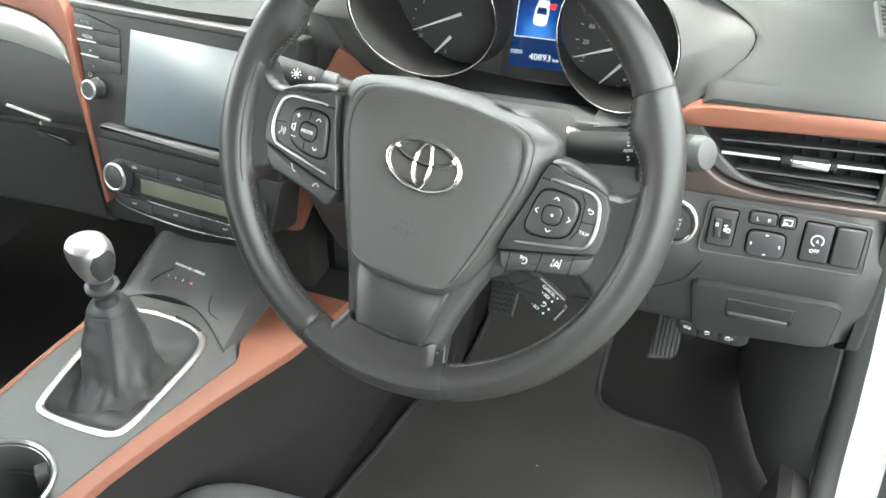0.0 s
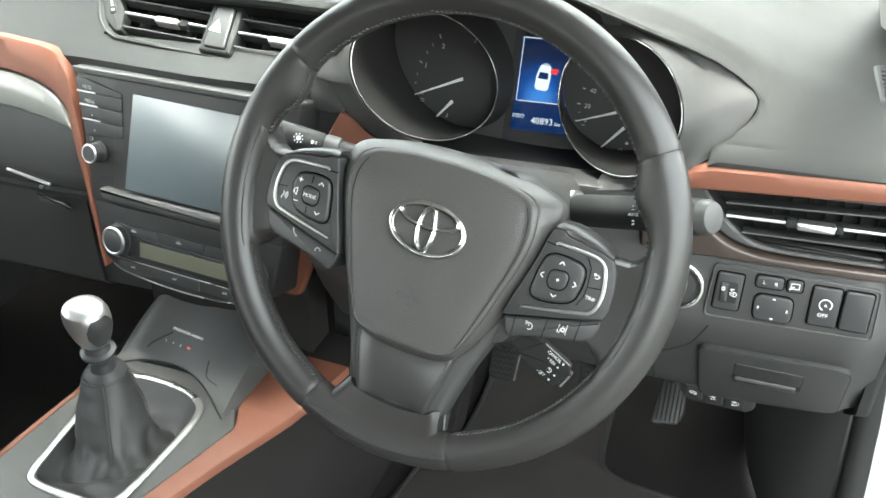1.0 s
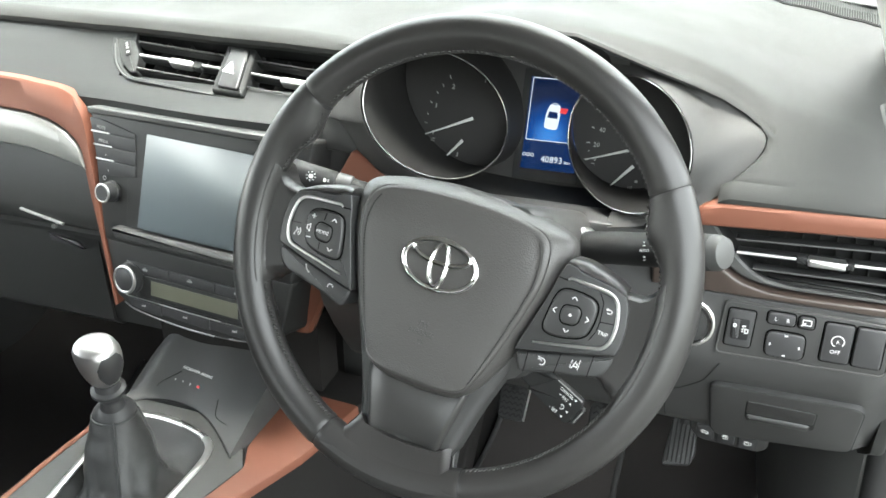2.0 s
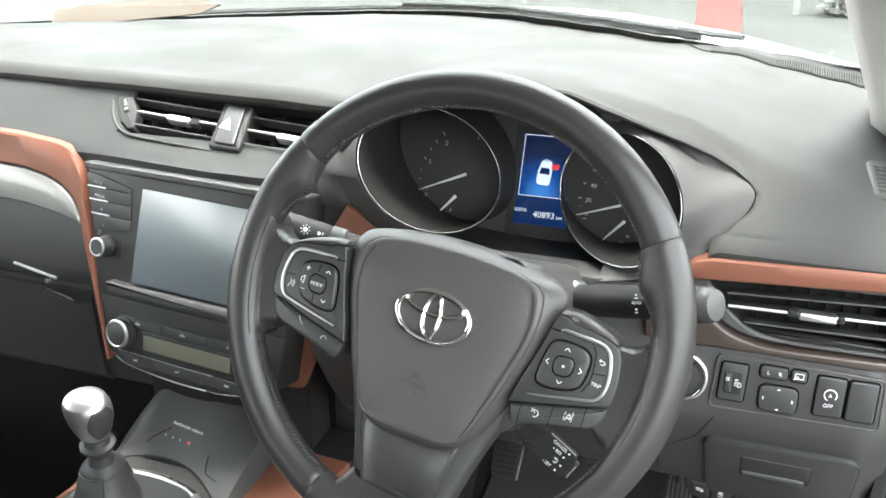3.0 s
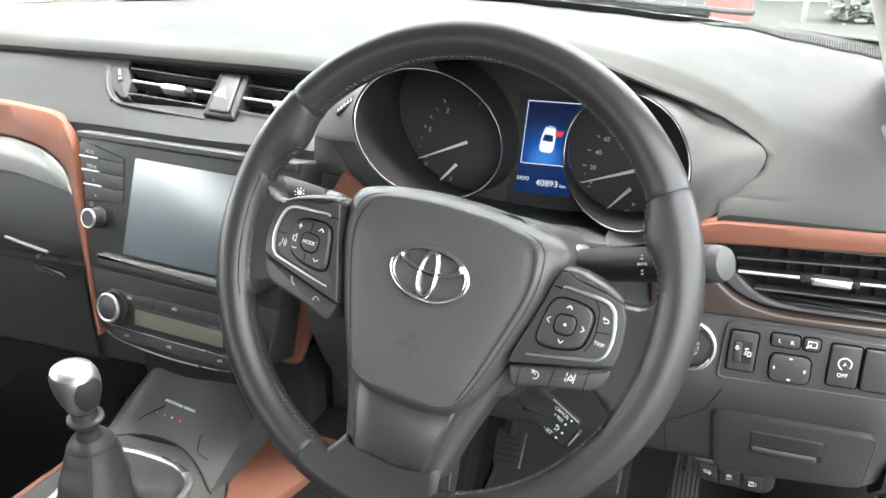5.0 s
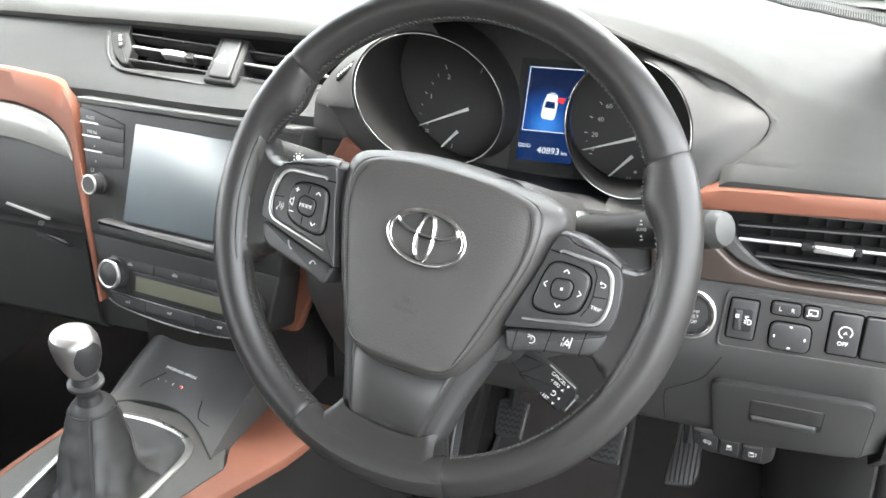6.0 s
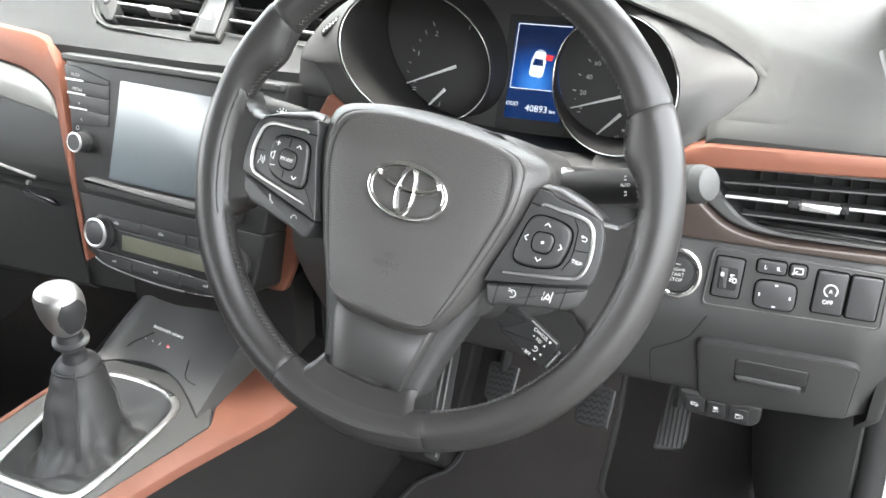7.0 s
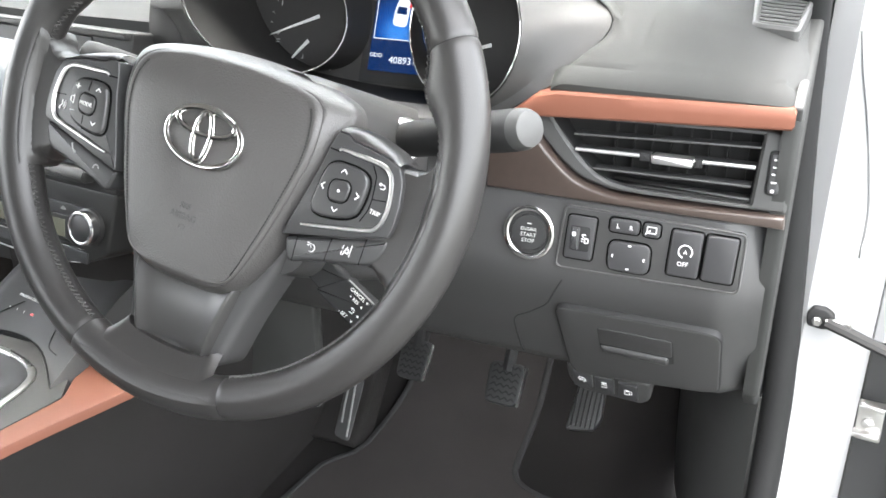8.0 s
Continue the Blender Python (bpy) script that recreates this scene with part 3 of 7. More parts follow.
STEPS = (0.012, 0.025, 0.04, 0.055, 0.07, 0.085, 0.10, 0.125, 0.15, 0.19, 0.24, 0.34, 0.46, 0.6, 0.75, 0.88, 1.0)
rows = []
for k, ((x, y, z), bx, e) in enumerate(zip(front, back_x, soft)):
    h = k - 30  # place along the hood
    yr = max(rear_y(bx), 0.50)
    row = [(x, y + 0.020, z - 0.012 * e), (x, y + 0.006, z - 0.010 * e), (x, y, z - 0.005 * e), (x, y - 0.001, z)]
    zt = keyed(x, [(-0.3, 0.017), (-0.15, 0.004), (0.1, 0.0), (0.16, 0.008), (0.205, 0.014), (0.342, 0.013)])
    row += [(x, y + 0.003 * e, z + 0.006 * e), (x, y + 0.012 * e, z + min(0.011 * e, zt))]
    y0, z0 = y + 0.012 * e, z + min(0.011 * e, zt)
    if h == 13:
        row = [(x - 0.002, y + 0.006, z - 0.008), (x - 0.001, y + 0.003, z - 0.005), (x, y, z - 0.003), (x, y, z), (x + 0.0015, y - 0.0003, z + 0.0012), (x + 0.004, y - 0.0006, z + 0.0016)]
        x, y0, z0 = x + 0.004, y - 0.0006, z + 0.0016
    brow = 0.011 * keyed(h, [(0, 0.0), (4, 1.0), (12, 1.0), (16, 0.3), (19, 0.0)])
    for t in STEPS:
        g = keyed(z0, [(0.93, min(1.0, t * 1.42)), (1.0, t)])
        side = keyed(x, [(0.33, 0.0), (0.342, 0.010)])
        bulge = 0.014 * math.sin(math.pi * t) * keyed(x, [(-0.25, 1.0), (-0.1, 0.4), (0.1, 0.3), (0.2, 0.0)])
        bulge += brow * min(1, t / 0.08) ** 0.8 * (1 - t) ** 2
        xx = x + (bx - x) * t
        yy = y0 + (yr - y0) * t
        zz = z0 + (0.993 - z0) * g + bulge
        if h > 5:
            s = min(1, t / 0.03) if h < 14 else 1.0
            free = z0 + (pad_height(xx, yy) - z0) * s * s * (3 - 2 * s)
            zz += (free - zz) * keyed(h, [(5, 0.0), (7, 1.0)])
        row.append((xx, yy, zz - side))
    row.append((bx, yr + 0.01, 0.965))
    rows.append(row)
# the corner below the hood's tip, and its front lip
under = smooth_path([(0.2045, 0.206, 0.9545), (0.2035, 0.198, 0.9460), (0.196, 0.189, 0.9365), (0.186, 0.179, 0.9280), (0.178, 0.172, 0.9225), (0.174, 0.170, 0.9215)], 3)
tip_row, right_row = rows[43], rows[44]
tip, corner = Vector(tip_row[5]), Vector(right_row[5])
und_y, und_x, und_z = [p.y for p in under[::-1]], [p.x for p in under[::-1]], [p.z for p in under[::-1]]


def corner_z(x, y):
    """The pad's skin between the hood's lower edge and the flat part of the pad."""
    xu, zu = float(np.interp(y, und_y, und_x)), float(np.interp(y, und_y, und_z))
    q = min(1, max(0, (x - xu) / 0.011))
    return zu + (pad_height(x, y) - zu) * (1 - (1 - q) ** 2)


def front_z(x):
    """The pad's front edge, rolled down where it meets the hood."""
    return right_row[5][2] - 0.005 * max(0.0, 1 - (x - 0.174) / 0.011) ** 2


mid_rows = []
for k in range(1, len(under) - 1):
    row = [Vector(a).lerp(Vector(b), k / (len(under) - 1)) for a, b in zip(tip_row[5:], right_row[5:])]
    row[0].z = corner_z(row[0].x, row[0].y)
    for n, t in enumerate(STEPS):
        row[1 + n].z = pad_height(row[1 + n].x, row[1 + n].y)
    mid_rows.append([tuple(v) for v in row])
skirt = grid([tip_row[5:]] + mid_rows + [right_row[5:]])
fill = []
for k, u in enumerate(under):
    e = tip.lerp(corner, k / (len(under) - 1))
    row = [tuple(u + Vector((-0.001, 0.002, -0.004))), tuple(u)]
    for q in (0.08, 0.2, 0.4, 0.7, 1.0):
        p = u.lerp(e, q)
        row.append((p.x, p.y, corner_z(p.x, p.y)) if 0 < k < len(under) - 1 else (p.x, p.y, p.z if k == 0 else front_z(p.x)))
    fill.append(row)
edge = [[(x, y, z - (right_row[5][2] - front_z(x) if n > 2 else 0.0)) for n, (_, y, z) in enumerate(right_row[:6])] for x in (0.174, 0.1765, 0.179, 0.182, 0.186, 0.20, 0.216, 0.232)]
skin = join(grid(rows[:44]), grid(rows[44:]), skirt, grid(fill), grid(edge))
bmesh.ops.remove_doubles(skin, verts=skin.verts, dist=0.0004)
# the pad beside the hood's tip is one smooth plane
held = [Vector(p) for p in front[30:44]] + [Vector(u) for u in under]
inner = []
for v in skin.verts:
    if not v.is_boundary and v.co.x > 0.19 and 0.185 < v.co.y < 0.24 and min((v.co - p).length for p in held) > 0.007:
        a = min(1, (v.co.x - 0.19) / 0.02) * min(1, (v.co.y - 0.185) / 0.02) * min(1, (0.24 - v.co.y) / 0.02)
        inner.append((v, a, [(e.other_vert(v), 1 / max(e.calc_length(), 0.001)) for e in v.link_edges]))
for _ in range(4):
    for v, a, near in inner:
        v.co.z += a * 0.6 * (sum(o.co.z * w for o, w in near) / sum(w for _, w in near) - v.co.z)
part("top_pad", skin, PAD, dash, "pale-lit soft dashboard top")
# end cap of the dashboard, facing the door
cap = rounded([(0.160, 0.868), (0.163, 0.908), (0.18, 0.921), (0.25, 0.938), (0.31, 0.949), (0.42, 0.966), (0.46, 0.86), (0.36, 0.62), (0.30, 0.60), (0.215, 0.66), (0.17, 0.78)], 0.008)
part("end_cap", slab(cap, 0.012, 0.005, steps=4), PAD, dash, "", frame_at((0.345, 0, 0), (0, 1, 0), (1, 0, 0)))

part("end_flap", slab(rounded([(0.1575, 0.9150), (0.172, 0.9240), (0.198, 0.926), (0.198, 0.905), (0.1815, 0.894), (0.166, 0.902)], 0.003), 0.006, 0.002, steps=3), SOFT, dash, "", frame_at((0.3438, 0, 0), (0, 1, 0), (1, 0, 0)))

# sloping face below the pad; its upper part stops where the middle vents sit
def face_rows(xs, upper):
    rows = []
    for x in xs:
        y, z = lip(x)
        k = keyed(x, [(-0.52, 0.0), (-0.30, 1.0)])
        row = [(x, y + 0.006, z - 0.003), (x, y + 0.0025, z - 0.0075), (x, 0.266, 0.975), (x, 0.256, 0.966)] if upper else [(x, 0.250, 0.925)]
        row += [(x, 0.230, 0.9455), (x, 0.222 - 0.004 * k, 0.939), (x, 0.212 - 0.012 * k, 0.932), (x, 0.205 - 0.02 * k, 0.925), (x, 0.205 - 0.02 * k, 0.905)]
        rows.append(row)
    return rows


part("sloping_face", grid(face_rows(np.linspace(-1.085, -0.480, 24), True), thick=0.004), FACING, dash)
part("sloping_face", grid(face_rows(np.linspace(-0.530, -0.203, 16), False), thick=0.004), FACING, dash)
top_edge = smooth_path([(-0.203, 0.1900, 0.9398), (-0.1890, 0.1865, 0.9365), (-0.1792, 0.1858, 0.9300), (-0.1719, 0.1850, 0.9195), (-0.1650, 0.1838, 0.9082), (-0.1625, 0.1835, 0.9052)], 4)
low_edge = smooth_path([(-0.203, 0.1840, 0.9068), (-0.1930, 0.1838, 0.9063), (-0.1850, 0.1836, 0.9059), (-0.1770, 0.1835, 0.9055), (-0.1690, 0.1834, 0.9051), (-0.1625, 0.1834, 0.9047)], 4)
part("sloping_face", grid([[tuple(p.lerp(q, f) + Vector((0, -0.0015 * math.sin(f * math.pi), 0))) for f in (0, 0.25, 0.5, 0.75, 1)] + [tuple(q + Vector((0, 0.003, -0.002))), tuple(q + Vector((0, 0.02, -0.003)))] for p, q in zip(top_edge, low_edge)]), HOODSKIN, dash)


def stack_y(x, z):
    """The centre stack's face."""
    if z > 0.918:
        return 0.195 - 0.11 * (min(max(x, -0.505), -0.19) + 0.505) + 0.55 * (z - 0.918)
    return 0.195 - 0.11 * (min(max(x, -0.505), -0.19) + 0.505) - 0.2 * (0.918 - z)


def ribbon(pairs, front, depth, fn=stack_y, n=6):
    """A trim band between two edges, given as pairs of (x, z), lying proud of the face by front."""
    a = smooth_path([(p[0], p[1], 0) for p, _ in pairs], n)
    b = smooth_path([(q[0], q[1], 0) for _, q in pairs], n)
    rows = []
    for p, q in zip(a, b):
        row = []
        for f, d in ((0, depth), (0.0, 0.002), (0.06, 0.0), (0.5, -0.0015), (0.94, 0.0), (1.0, 0.002), (1.0, depth)):
            x, z = p.x + (q.x - p.x) * f, p.y + (q.y - p.y) * f
            row.append((x, fn(x, z) - front + d, z))
        rows.append(row)
    return grid(rows)


left_pairs = [((-1.08, 0.948), (-1.08, 0.908)), ((-0.80, 0.946), (-0.80, 0.907)), ((-0.622, 0.942), (-0.615, 0.906)), ((-0.571, 0.938), (-0.565, 0.901)), ((-0.538, 0.934), (-0.538, 0.893)),
              ((-0.520, 0.926), (-0.520, 0.882)), ((-0.508, 0.912), (-0.5085, 0.868)), ((-0.502, 0.895), (-0.5045, 0.85)), ((-0.492, 0.85), (-0.4965, 0.82)),
              ((-0.477, 0.78), (-0.482, 0.77)), ((-0.459, 0.705), (-0.464, 0.703))]
part("orange_trim", ribbon(left_pairs, 0.0015, 0.014, fn=lambda x, z: stack_y(x, min(z, 0.924))), ORANGE, dash, "copper orange trim band")
inlay = [((-1.08, 0.906), (-1.08, 0.866)), ((-0.80, 0.905), (-0.80, 0.866)), ((-0.615, 0.904), (-0.61, 0.866)), ((-0.565, 0.899), (-0.56, 0.861)), ((-0.538, 0.891), (-0.534, 0.857)),
         ((-0.521, 0.880), (-0.518, 0.854)), ((-0.510, 0.868), (-0.508, 0.852)), ((-0.503, 0.853), (-0.502, 0.850))]
part("grey_inlay", ribbon(inlay, 0.003, 0.02), GREYWOOD, dash, "brushed pale grey inlay")
# shut-line panel behind the band and glove box
rows = []
for x in np.linspace(-1.085, -0.46, 14):
    rows.append([(x, 0.215, 0.93), (x, 0.20, 0.875), (x, 0.196, 0.862), (x, 0.192, 0.85), (x, 0.183, 0.82), (x, 0.178, 0.795), (x, 0.178, 0.780), (x, 0.182, 0.774), (x, 0.20, 0.770), (x, 0.236, 0.764), (x, 0.222, 0.745), (x, 0.235, 0.62), (x, 0.30, 0.58), (x, 0.6, 0.58)])
part("lower_face", grid(rows, thick=0.004), GLOVE, dash)
gb = thing("glove_box", "closed dark grey glove box with a thin silver handle bar", "glove box", (-0.75, 0.2, 0.6))
rows = []
for x in np.linspace(-1.02, -0.545, 10):
    rows.append([(x, 0.236, 0.752), (x, 0.226, 0.748), (x, 0.222, 0.738), (x, 0.222, 0.68), (x, 0.226, 0.625), (x, 0.24, 0.612), (x, 0.27, 0.61)])
part("lid", grid(rows, thick=0.004), GLOVE, gb)
part("handle", tube([(-0.6095, 0.1770, 0.7890), (-0.5485, 0.1765, 0.7780)], 0.0024, 8, flat=0.7), STRIP_GREY, gb, "satin silver bar")
LATCH = frame_at((-0.5755, 0.2000, 0.7425), (1, 0.0, -0.13), (0, -1, 0.35))
part("latch", slab(rounded([(-0.026, 0.0035), (0.0185, 0.0035), (0.0310, -0.0025), (-0.0205, -0.0045)], 0.0015), 0.005, 0.0015), HARD, gb, "dark grey pull latch", LATCH)
part("lock", turned([(0.0030, -0.004), (0.0030, 0.001), (0.0018, 0.0015)], 14), STRIP_GREY, gb, "small lock", shifted(LATCH, -0.020, 0.0130, 0.0))

# knee panel below the wheel
rows = []
for x in np.linspace(-0.20, 0.338, 48):
    c = keyed(x, [(0.31, 0.0), (0.338, 0.02)])
    k = keyed(x, [(0.145, 0.0), (0.160, 1.0), (0.322, 1.0), (0.334, 0.0)])  # the panel stops below the vent
    rows.append([(x, 0.19 + c + 0.02 * k, 0.872 - 0.036 * k), (x, 0.168 + c + 0.008 * k, 0.862 - 0.027 * k), (x, 0.163 + c, 0.835 - 0.002 * k), (x, 0.158 + c, 0.828), (x, 0.152 + c, 0.783), (x, 0.150 + c, 0.776), (x, 0.152 + c, 0.762), (x, 0.157 + c, 0.748),
                 (x, 0.175 + c, 0.715), (x, 0.208 + c, 0.666), (x, 0.222 + c, 0.652), (x, 0.25 + c, 0.643), (x, 0.36, 0.64), (x, 0.5, 0.70)])
part("column_gap_cover", box(-0.11, 0.128, 0.162, 0.20, 0.845, 0.877, 0.004), HARD, dash)
part("knee_panel", grid(rows), HARD, dash)

# driver's trim: orange strip, vent surround and brown band
STRIP = frame_at((0, 0.160, 0), (1, 0, 0), (0, -1, 0))
rows = []
for x in [0.1455, 0.146] + list(np.linspace(0.150, 0.336, 14)) + [0.3385, 0.340]:
    zb = 0.8885 + (x - 0.145) * 0.058
    zt = min(0.9105 + (x - 0.165) * 0.030, 0.892 + (x - 0.1455) * 0.80)
    k = 0.6 if x in (0.1455, 0.340) else 1.0
    m = (zb + zt) / 2
    rows.append([(x, y, m + (z - m) * k) for y, z in ((0.176, zt), (0.160, zt), (0.1562, zt - 0.0008), (0.1546, zt - 0.0026), (0.1538, m), (0.1546, zb + 0.0022), (0.1562, zb + 0.0006), (0.160, zb), (0.176, zb))])
part("orange_trim", grid(rows), ORANGE, dash, "copper orange trim strip")
outer = smooth_path([(0.150, 0.889, 0), (0.166, 0.873, 0), (0.180, 0.858, 0), (0.196, 0.8455, 0), (0.215, 0.839, 0), (0.24, 0.8365, 0), (0.30, 0.8375, 0), (0.343, 0.8390, 0)], 5)
brown = [(p.x, p.y) for p in outer] + [(0.344, 0.8305), (0.20, 0.8305), (0.128, 0.8305), (0.126, 0.86), (0.128, 0.889)]
part("brown_trim", slab(brown, 0.02, 0.002, top=0.004), BROWN, dash, "dark brown wood-grain trim", STRIP)

# a leaflet left lying at the foot of the windscreen on the passenger's side
leaflet = thing("leaflet", "beige brown paper leaflet lying at the foot of the windscreen", "leaflet", (-0.77, 0.64, 1.0))
part("sheet", slab(rounded([(-0.155, 0.0), (0.125, 0.0), (0.160, 0.014), (0.095, 0.034), (-0.155, 0.040)], 0.004), 0.003, 0.0008), PAPER, leaflet, "", frame_at((-0.78, 0.640, 1.009), (1, 0.22, 0.0), (0, -0.75, 0.66)))

# demister grille along the screen and the corner outlet at the door end
gr = thing("demister_grille", "ribbed dark demister grille at the foot of the windscreen", "demister grille", (0.2, 0.6, 0.985))


def grille_front(x):
    return keyed(x, [(0.066, 0.772), (0.113, 0.636), (0.144, 0.622), (0.211, 0.577), (0.272, 0.546), (0.297, 0.531), (0.325, 0.515)])


rows = []
for x in np.linspace(0.118, 0.322, 20):
    yf, yr = grille_front(x), rear_y(x) - 0.010
    ym = (yf + yr) / 2
    rows.append([(x, yf + 0.001, pad_height(x, yf) - 0.003), (x, yf + 0.002, pad_height(x, yf) + 0.0012), (x, ym, pad_height(x, ym) + 0.0015), (x, yr, 0.9945), (x, yr + 0.004, 0.980)])
part("grille_base", grid(rows, thick=0.002), SLOT, gr)
for i in range(76):
    x = 0.120 + i * 0.0026
    yf, yr = grille_front(x) + 0.002, rear_y(x) - 0.012
    k = keyed(x, [(0.122, 0.35), (0.20, 0.75), (0.30, 1.0)])
    part("rib", tube([(x, yf + (yr - yf) * k * q, pad_height(x, yf + (yr - yf) * k * q) + 0.0024) for q in (0, 0.5, 1)], 0.0007, 5), PAD, gr)
part("joint_line", tube(smooth_path([(x, y, pad_height(x, y) + 0.0016) for x, y in ((0.066, 0.772), (0.086, 0.71), (0.104, 0.655), (0.120, 0.630))], 6), 0.0009, 5), SEAM, gr)

cv = thing("corner_outlet", "small slatted air outlet at the dashboard's corner", "air outlet", (0.31, 0.3, 0.95))
CVF = frame_at((0.3165, 0.267, 0.9520), (1, -0.05, 0.0), (0, -0.17, 1.0))
part("surround", frame_ring(rounded([(-0.018, -0.027), (0.016, -0.031), (0.017, 0.046), (-0.027, 0.046)], 0.006), rounded([(-0.0135, -0.0215), (0.0120, -0.0250), (0.0130, 0.040), (-0.0205, 0.040)], 0.004), 0.012, 0.002, top=0.005), SOFT, cv, "", CVF)
part("duct", slab(rounded([(-0.0145, -0.0225), (0.0130, -0.0260), (0.014, 0.042), (-0.0215, 0.042)], 0.004), 0.004, 0.0005, top=-0.001), DARK, cv, "", CVF)
for i in range(8):
    v = -0.0190 + i * 0.0080
    part("slat", tube([(-0.0145 - 0.0009 * i, v + 0.002, 0.0030), (0.0130, v - 0.001, 0.0030)], 0.0019, 6, flat=0.6), SOFT, cv, "", CVF)

# ---------- instruments ----------
def hood_lip(k=96):
    pts = [(-0.197, 0.20, 0.952), (-0.185, 0.20, 0.975), (-0.155, 0.20, 0.998), (-0.11, 0.20, 1.016), (-0.05, 0.20, 1.028), (0.02, 0.20, 1.030), (0.07, 0.206, 1.016), (0.11, 0.213, 1.001), (0.15, 0.218, 0.986),
           (0.185, 0.218, 0.970), (0.203, 0.208, 0.956), (0.200, 0.195, 0.940), (0.182, 0.177, 0.920), (0.160, 0.162, 0.901), (0.125, 0.158, 0.882), (0.06, 0.16, 0.870), (0.0, 0.162, 0.869), (-0.07, 0.165, 0.874),
           (-0.12, 0.17, 0.884), (-0.16, 0.178, 0.904), (-0.185, 0.19, 0.928)]
    return smooth_path(pts, 5, closed=True)


hood = thing("instrument_cluster", "dark twin-dial instrument cluster with a lit blue display", "instrument cluster", (0, 0.26, 0.88))
lipc = hood_lip()
mid_c = Vector((0.0, 0.0, 0.945))
rows = []
for f, y in ((0.93, 0.262), (0.95, 0.24), (0.975, None), (0.985, None), (0.992, None)):
    row = []
    for p in lipc:
        q = mid_c + (p - mid_c) * f
        if y is None:
            yy = {0.975: p.y + 0.012, 0.985: p.y + 0.004, 0.992: p.y + 0.003}[f]
        else:
            yy = y + 0.4 * (q.z - 0.913)
        row.append((q.x, yy, q.z))
    rows.append(row)
part("hood", grid(rows, close_u=True), WELLSKIN, hood, "dark grey hood round the dials")
FACE = frame_at((0, 0.262, 0.913), (1, 0, 0), (0, -1, 0.4))


def on_face(x, z):
    return x, (z - 0.913) * math.hypot(1, 0.4)


outline = [on_face(0.96 * p.x, 0.945 + (p.z - 0.945) * 0.96) for p in lipc]
part("dial_panel", slab(outline, 0.01, 0.001, top=0.0), DIALFACE, hood, "", FACE)

# tubes round the two dials with bright rims
RIMS = (((-0.0895, 0.1993, 0.9477), (0.0586, 0.0204, -0.0346), (0.0169, 0.0291, 0.0457)),
        ((0.0892, 0.1950, 0.9401), (0.0569, -0.0434, -0.0153), (0.0195, 0.0073, 0.0519)))
for c, a, b in RIMS:
    c, a, b = Vector(c), Vector(a), Vector(b)
    ring = [c + a * math.cos(t) + b * math.sin(t) for t in (2 * math.pi * j / 160 for j in range(160))]
    nrm = a.cross(b)
    nrm = nrm if nrm.y < 0 else -nrm
    rows = []
    for f, g in ((1.0, 0.0), (0.985, 0.08), (1.0, 0.30), (1.05, 0.7), (1.085, 1.0)):
        row = []
        for p in ring:
            q = c + (p - c) * f
            yd = 0.2610 + 0.4 * (q.z - 0.913)
            row.append((q.x, q.y + (yd - q.y) * g, q.z - 0.003 * g))
        rows.append(row)
    side = 1 if c.x > 0 else -1
    edge = ([(0.060, 0.212, 1.016), (0.11, 0.218, 0.999), (0.15, 0.222, 0.984), (0.185, 0.221, 0.967), (0.2025, 0.208, 0.955), (0.199, 0.195, 0.940), (0.181, 0.177, 0.920), (0.159, 0.163, 0.902), (0.125, 0.159, 0.884), (0.085, 0.161, 0.874)]
            if side > 0 else
            [(-0.090, 0.205, 1.018), (-0.135, 0.203, 1.004), (-0.168, 0.202, 0.985), (-0.193, 0.198, 0.961), (-0.203, 0.190, 0.9400), (-0.1885, 0.1865, 0.9365), (-0.1788, 0.1858, 0.9300), (-0.1715, 0.1850, 0.9195), (-0.1645, 0.1838, 0.9080), (-0.1530, 0.1818, 0.8966), (-0.1410, 0.1802, 0.8895), (-0.119, 0.1770, 0.8833), (-0.085, 0.170, 0.877)])
    ep = smooth_path(edge, 4)
    rows2 = []
    for e in ep:
        aim = math.atan2(e.z - c.z, e.x - c.x)
        p = min(ring, key=lambda r: abs(math.remainder(math.atan2(r.z - c.z, r.x - c.x) - aim, 2 * math.pi)))
        q = c + (p - c) * 1.03
        bulge = Vector((0, -0.0015, 0)) if side < 0 else Vector((-0.002, keyed(e.z, [(0.90, 0.005), (0.95, 0.009), (0.985, 0.018)]), 0))
        rows2.append([tuple(q + Vector((0, 0.004, 0))), tuple(q), tuple(q.lerp(e, 0.3) + bulge * 0.8), tuple(q.lerp(e, 0.6) + bulge), tuple(q.lerp(e, 0.9) + bulge * 0.3), tuple(e), tuple(e + Vector((0, 0.006, 0)))])
    part("fairing", grid(rows2), HOODSKIN, hood, "dark grey fairing beside the dial")
    well = part("dial_well", grid(rows, close_u=True), WELLSKIN, hood)
    part("dial_rim", tube(ring, 0.00075, 8, closed=True, up=nrm), DIALRIM, hood, "bright silver rim")

for c, a, b in RIMS:
    c, a, b = Vector(c), Vector(a), Vector(b)
    pts = []
    for j in range(64):
        p = c + (a * math.cos(2 * math.pi * j / 64) + b * math.sin(2 * math.pi * j / 64)) * 1.07
        pts.append(on_face(p.x, p.z - 0.003))
    part("dial_face", slab(pts, 0.0015, 0.0002, top=0.0030), DIALFACE, hood, "matt black dial", FACE)

# printed dials, needles and the lit display
def mark(a0x, a0z, a1x, a1z, w):
    u0, v0 = on_face(a0x, a0z)
    u1, v1 = on_face(a0x + (a1x - a0x) * 0.65, a0z + (a1z - a0z) * 0.65)
    return (u0, v0, u1, v1, w * 0.75)


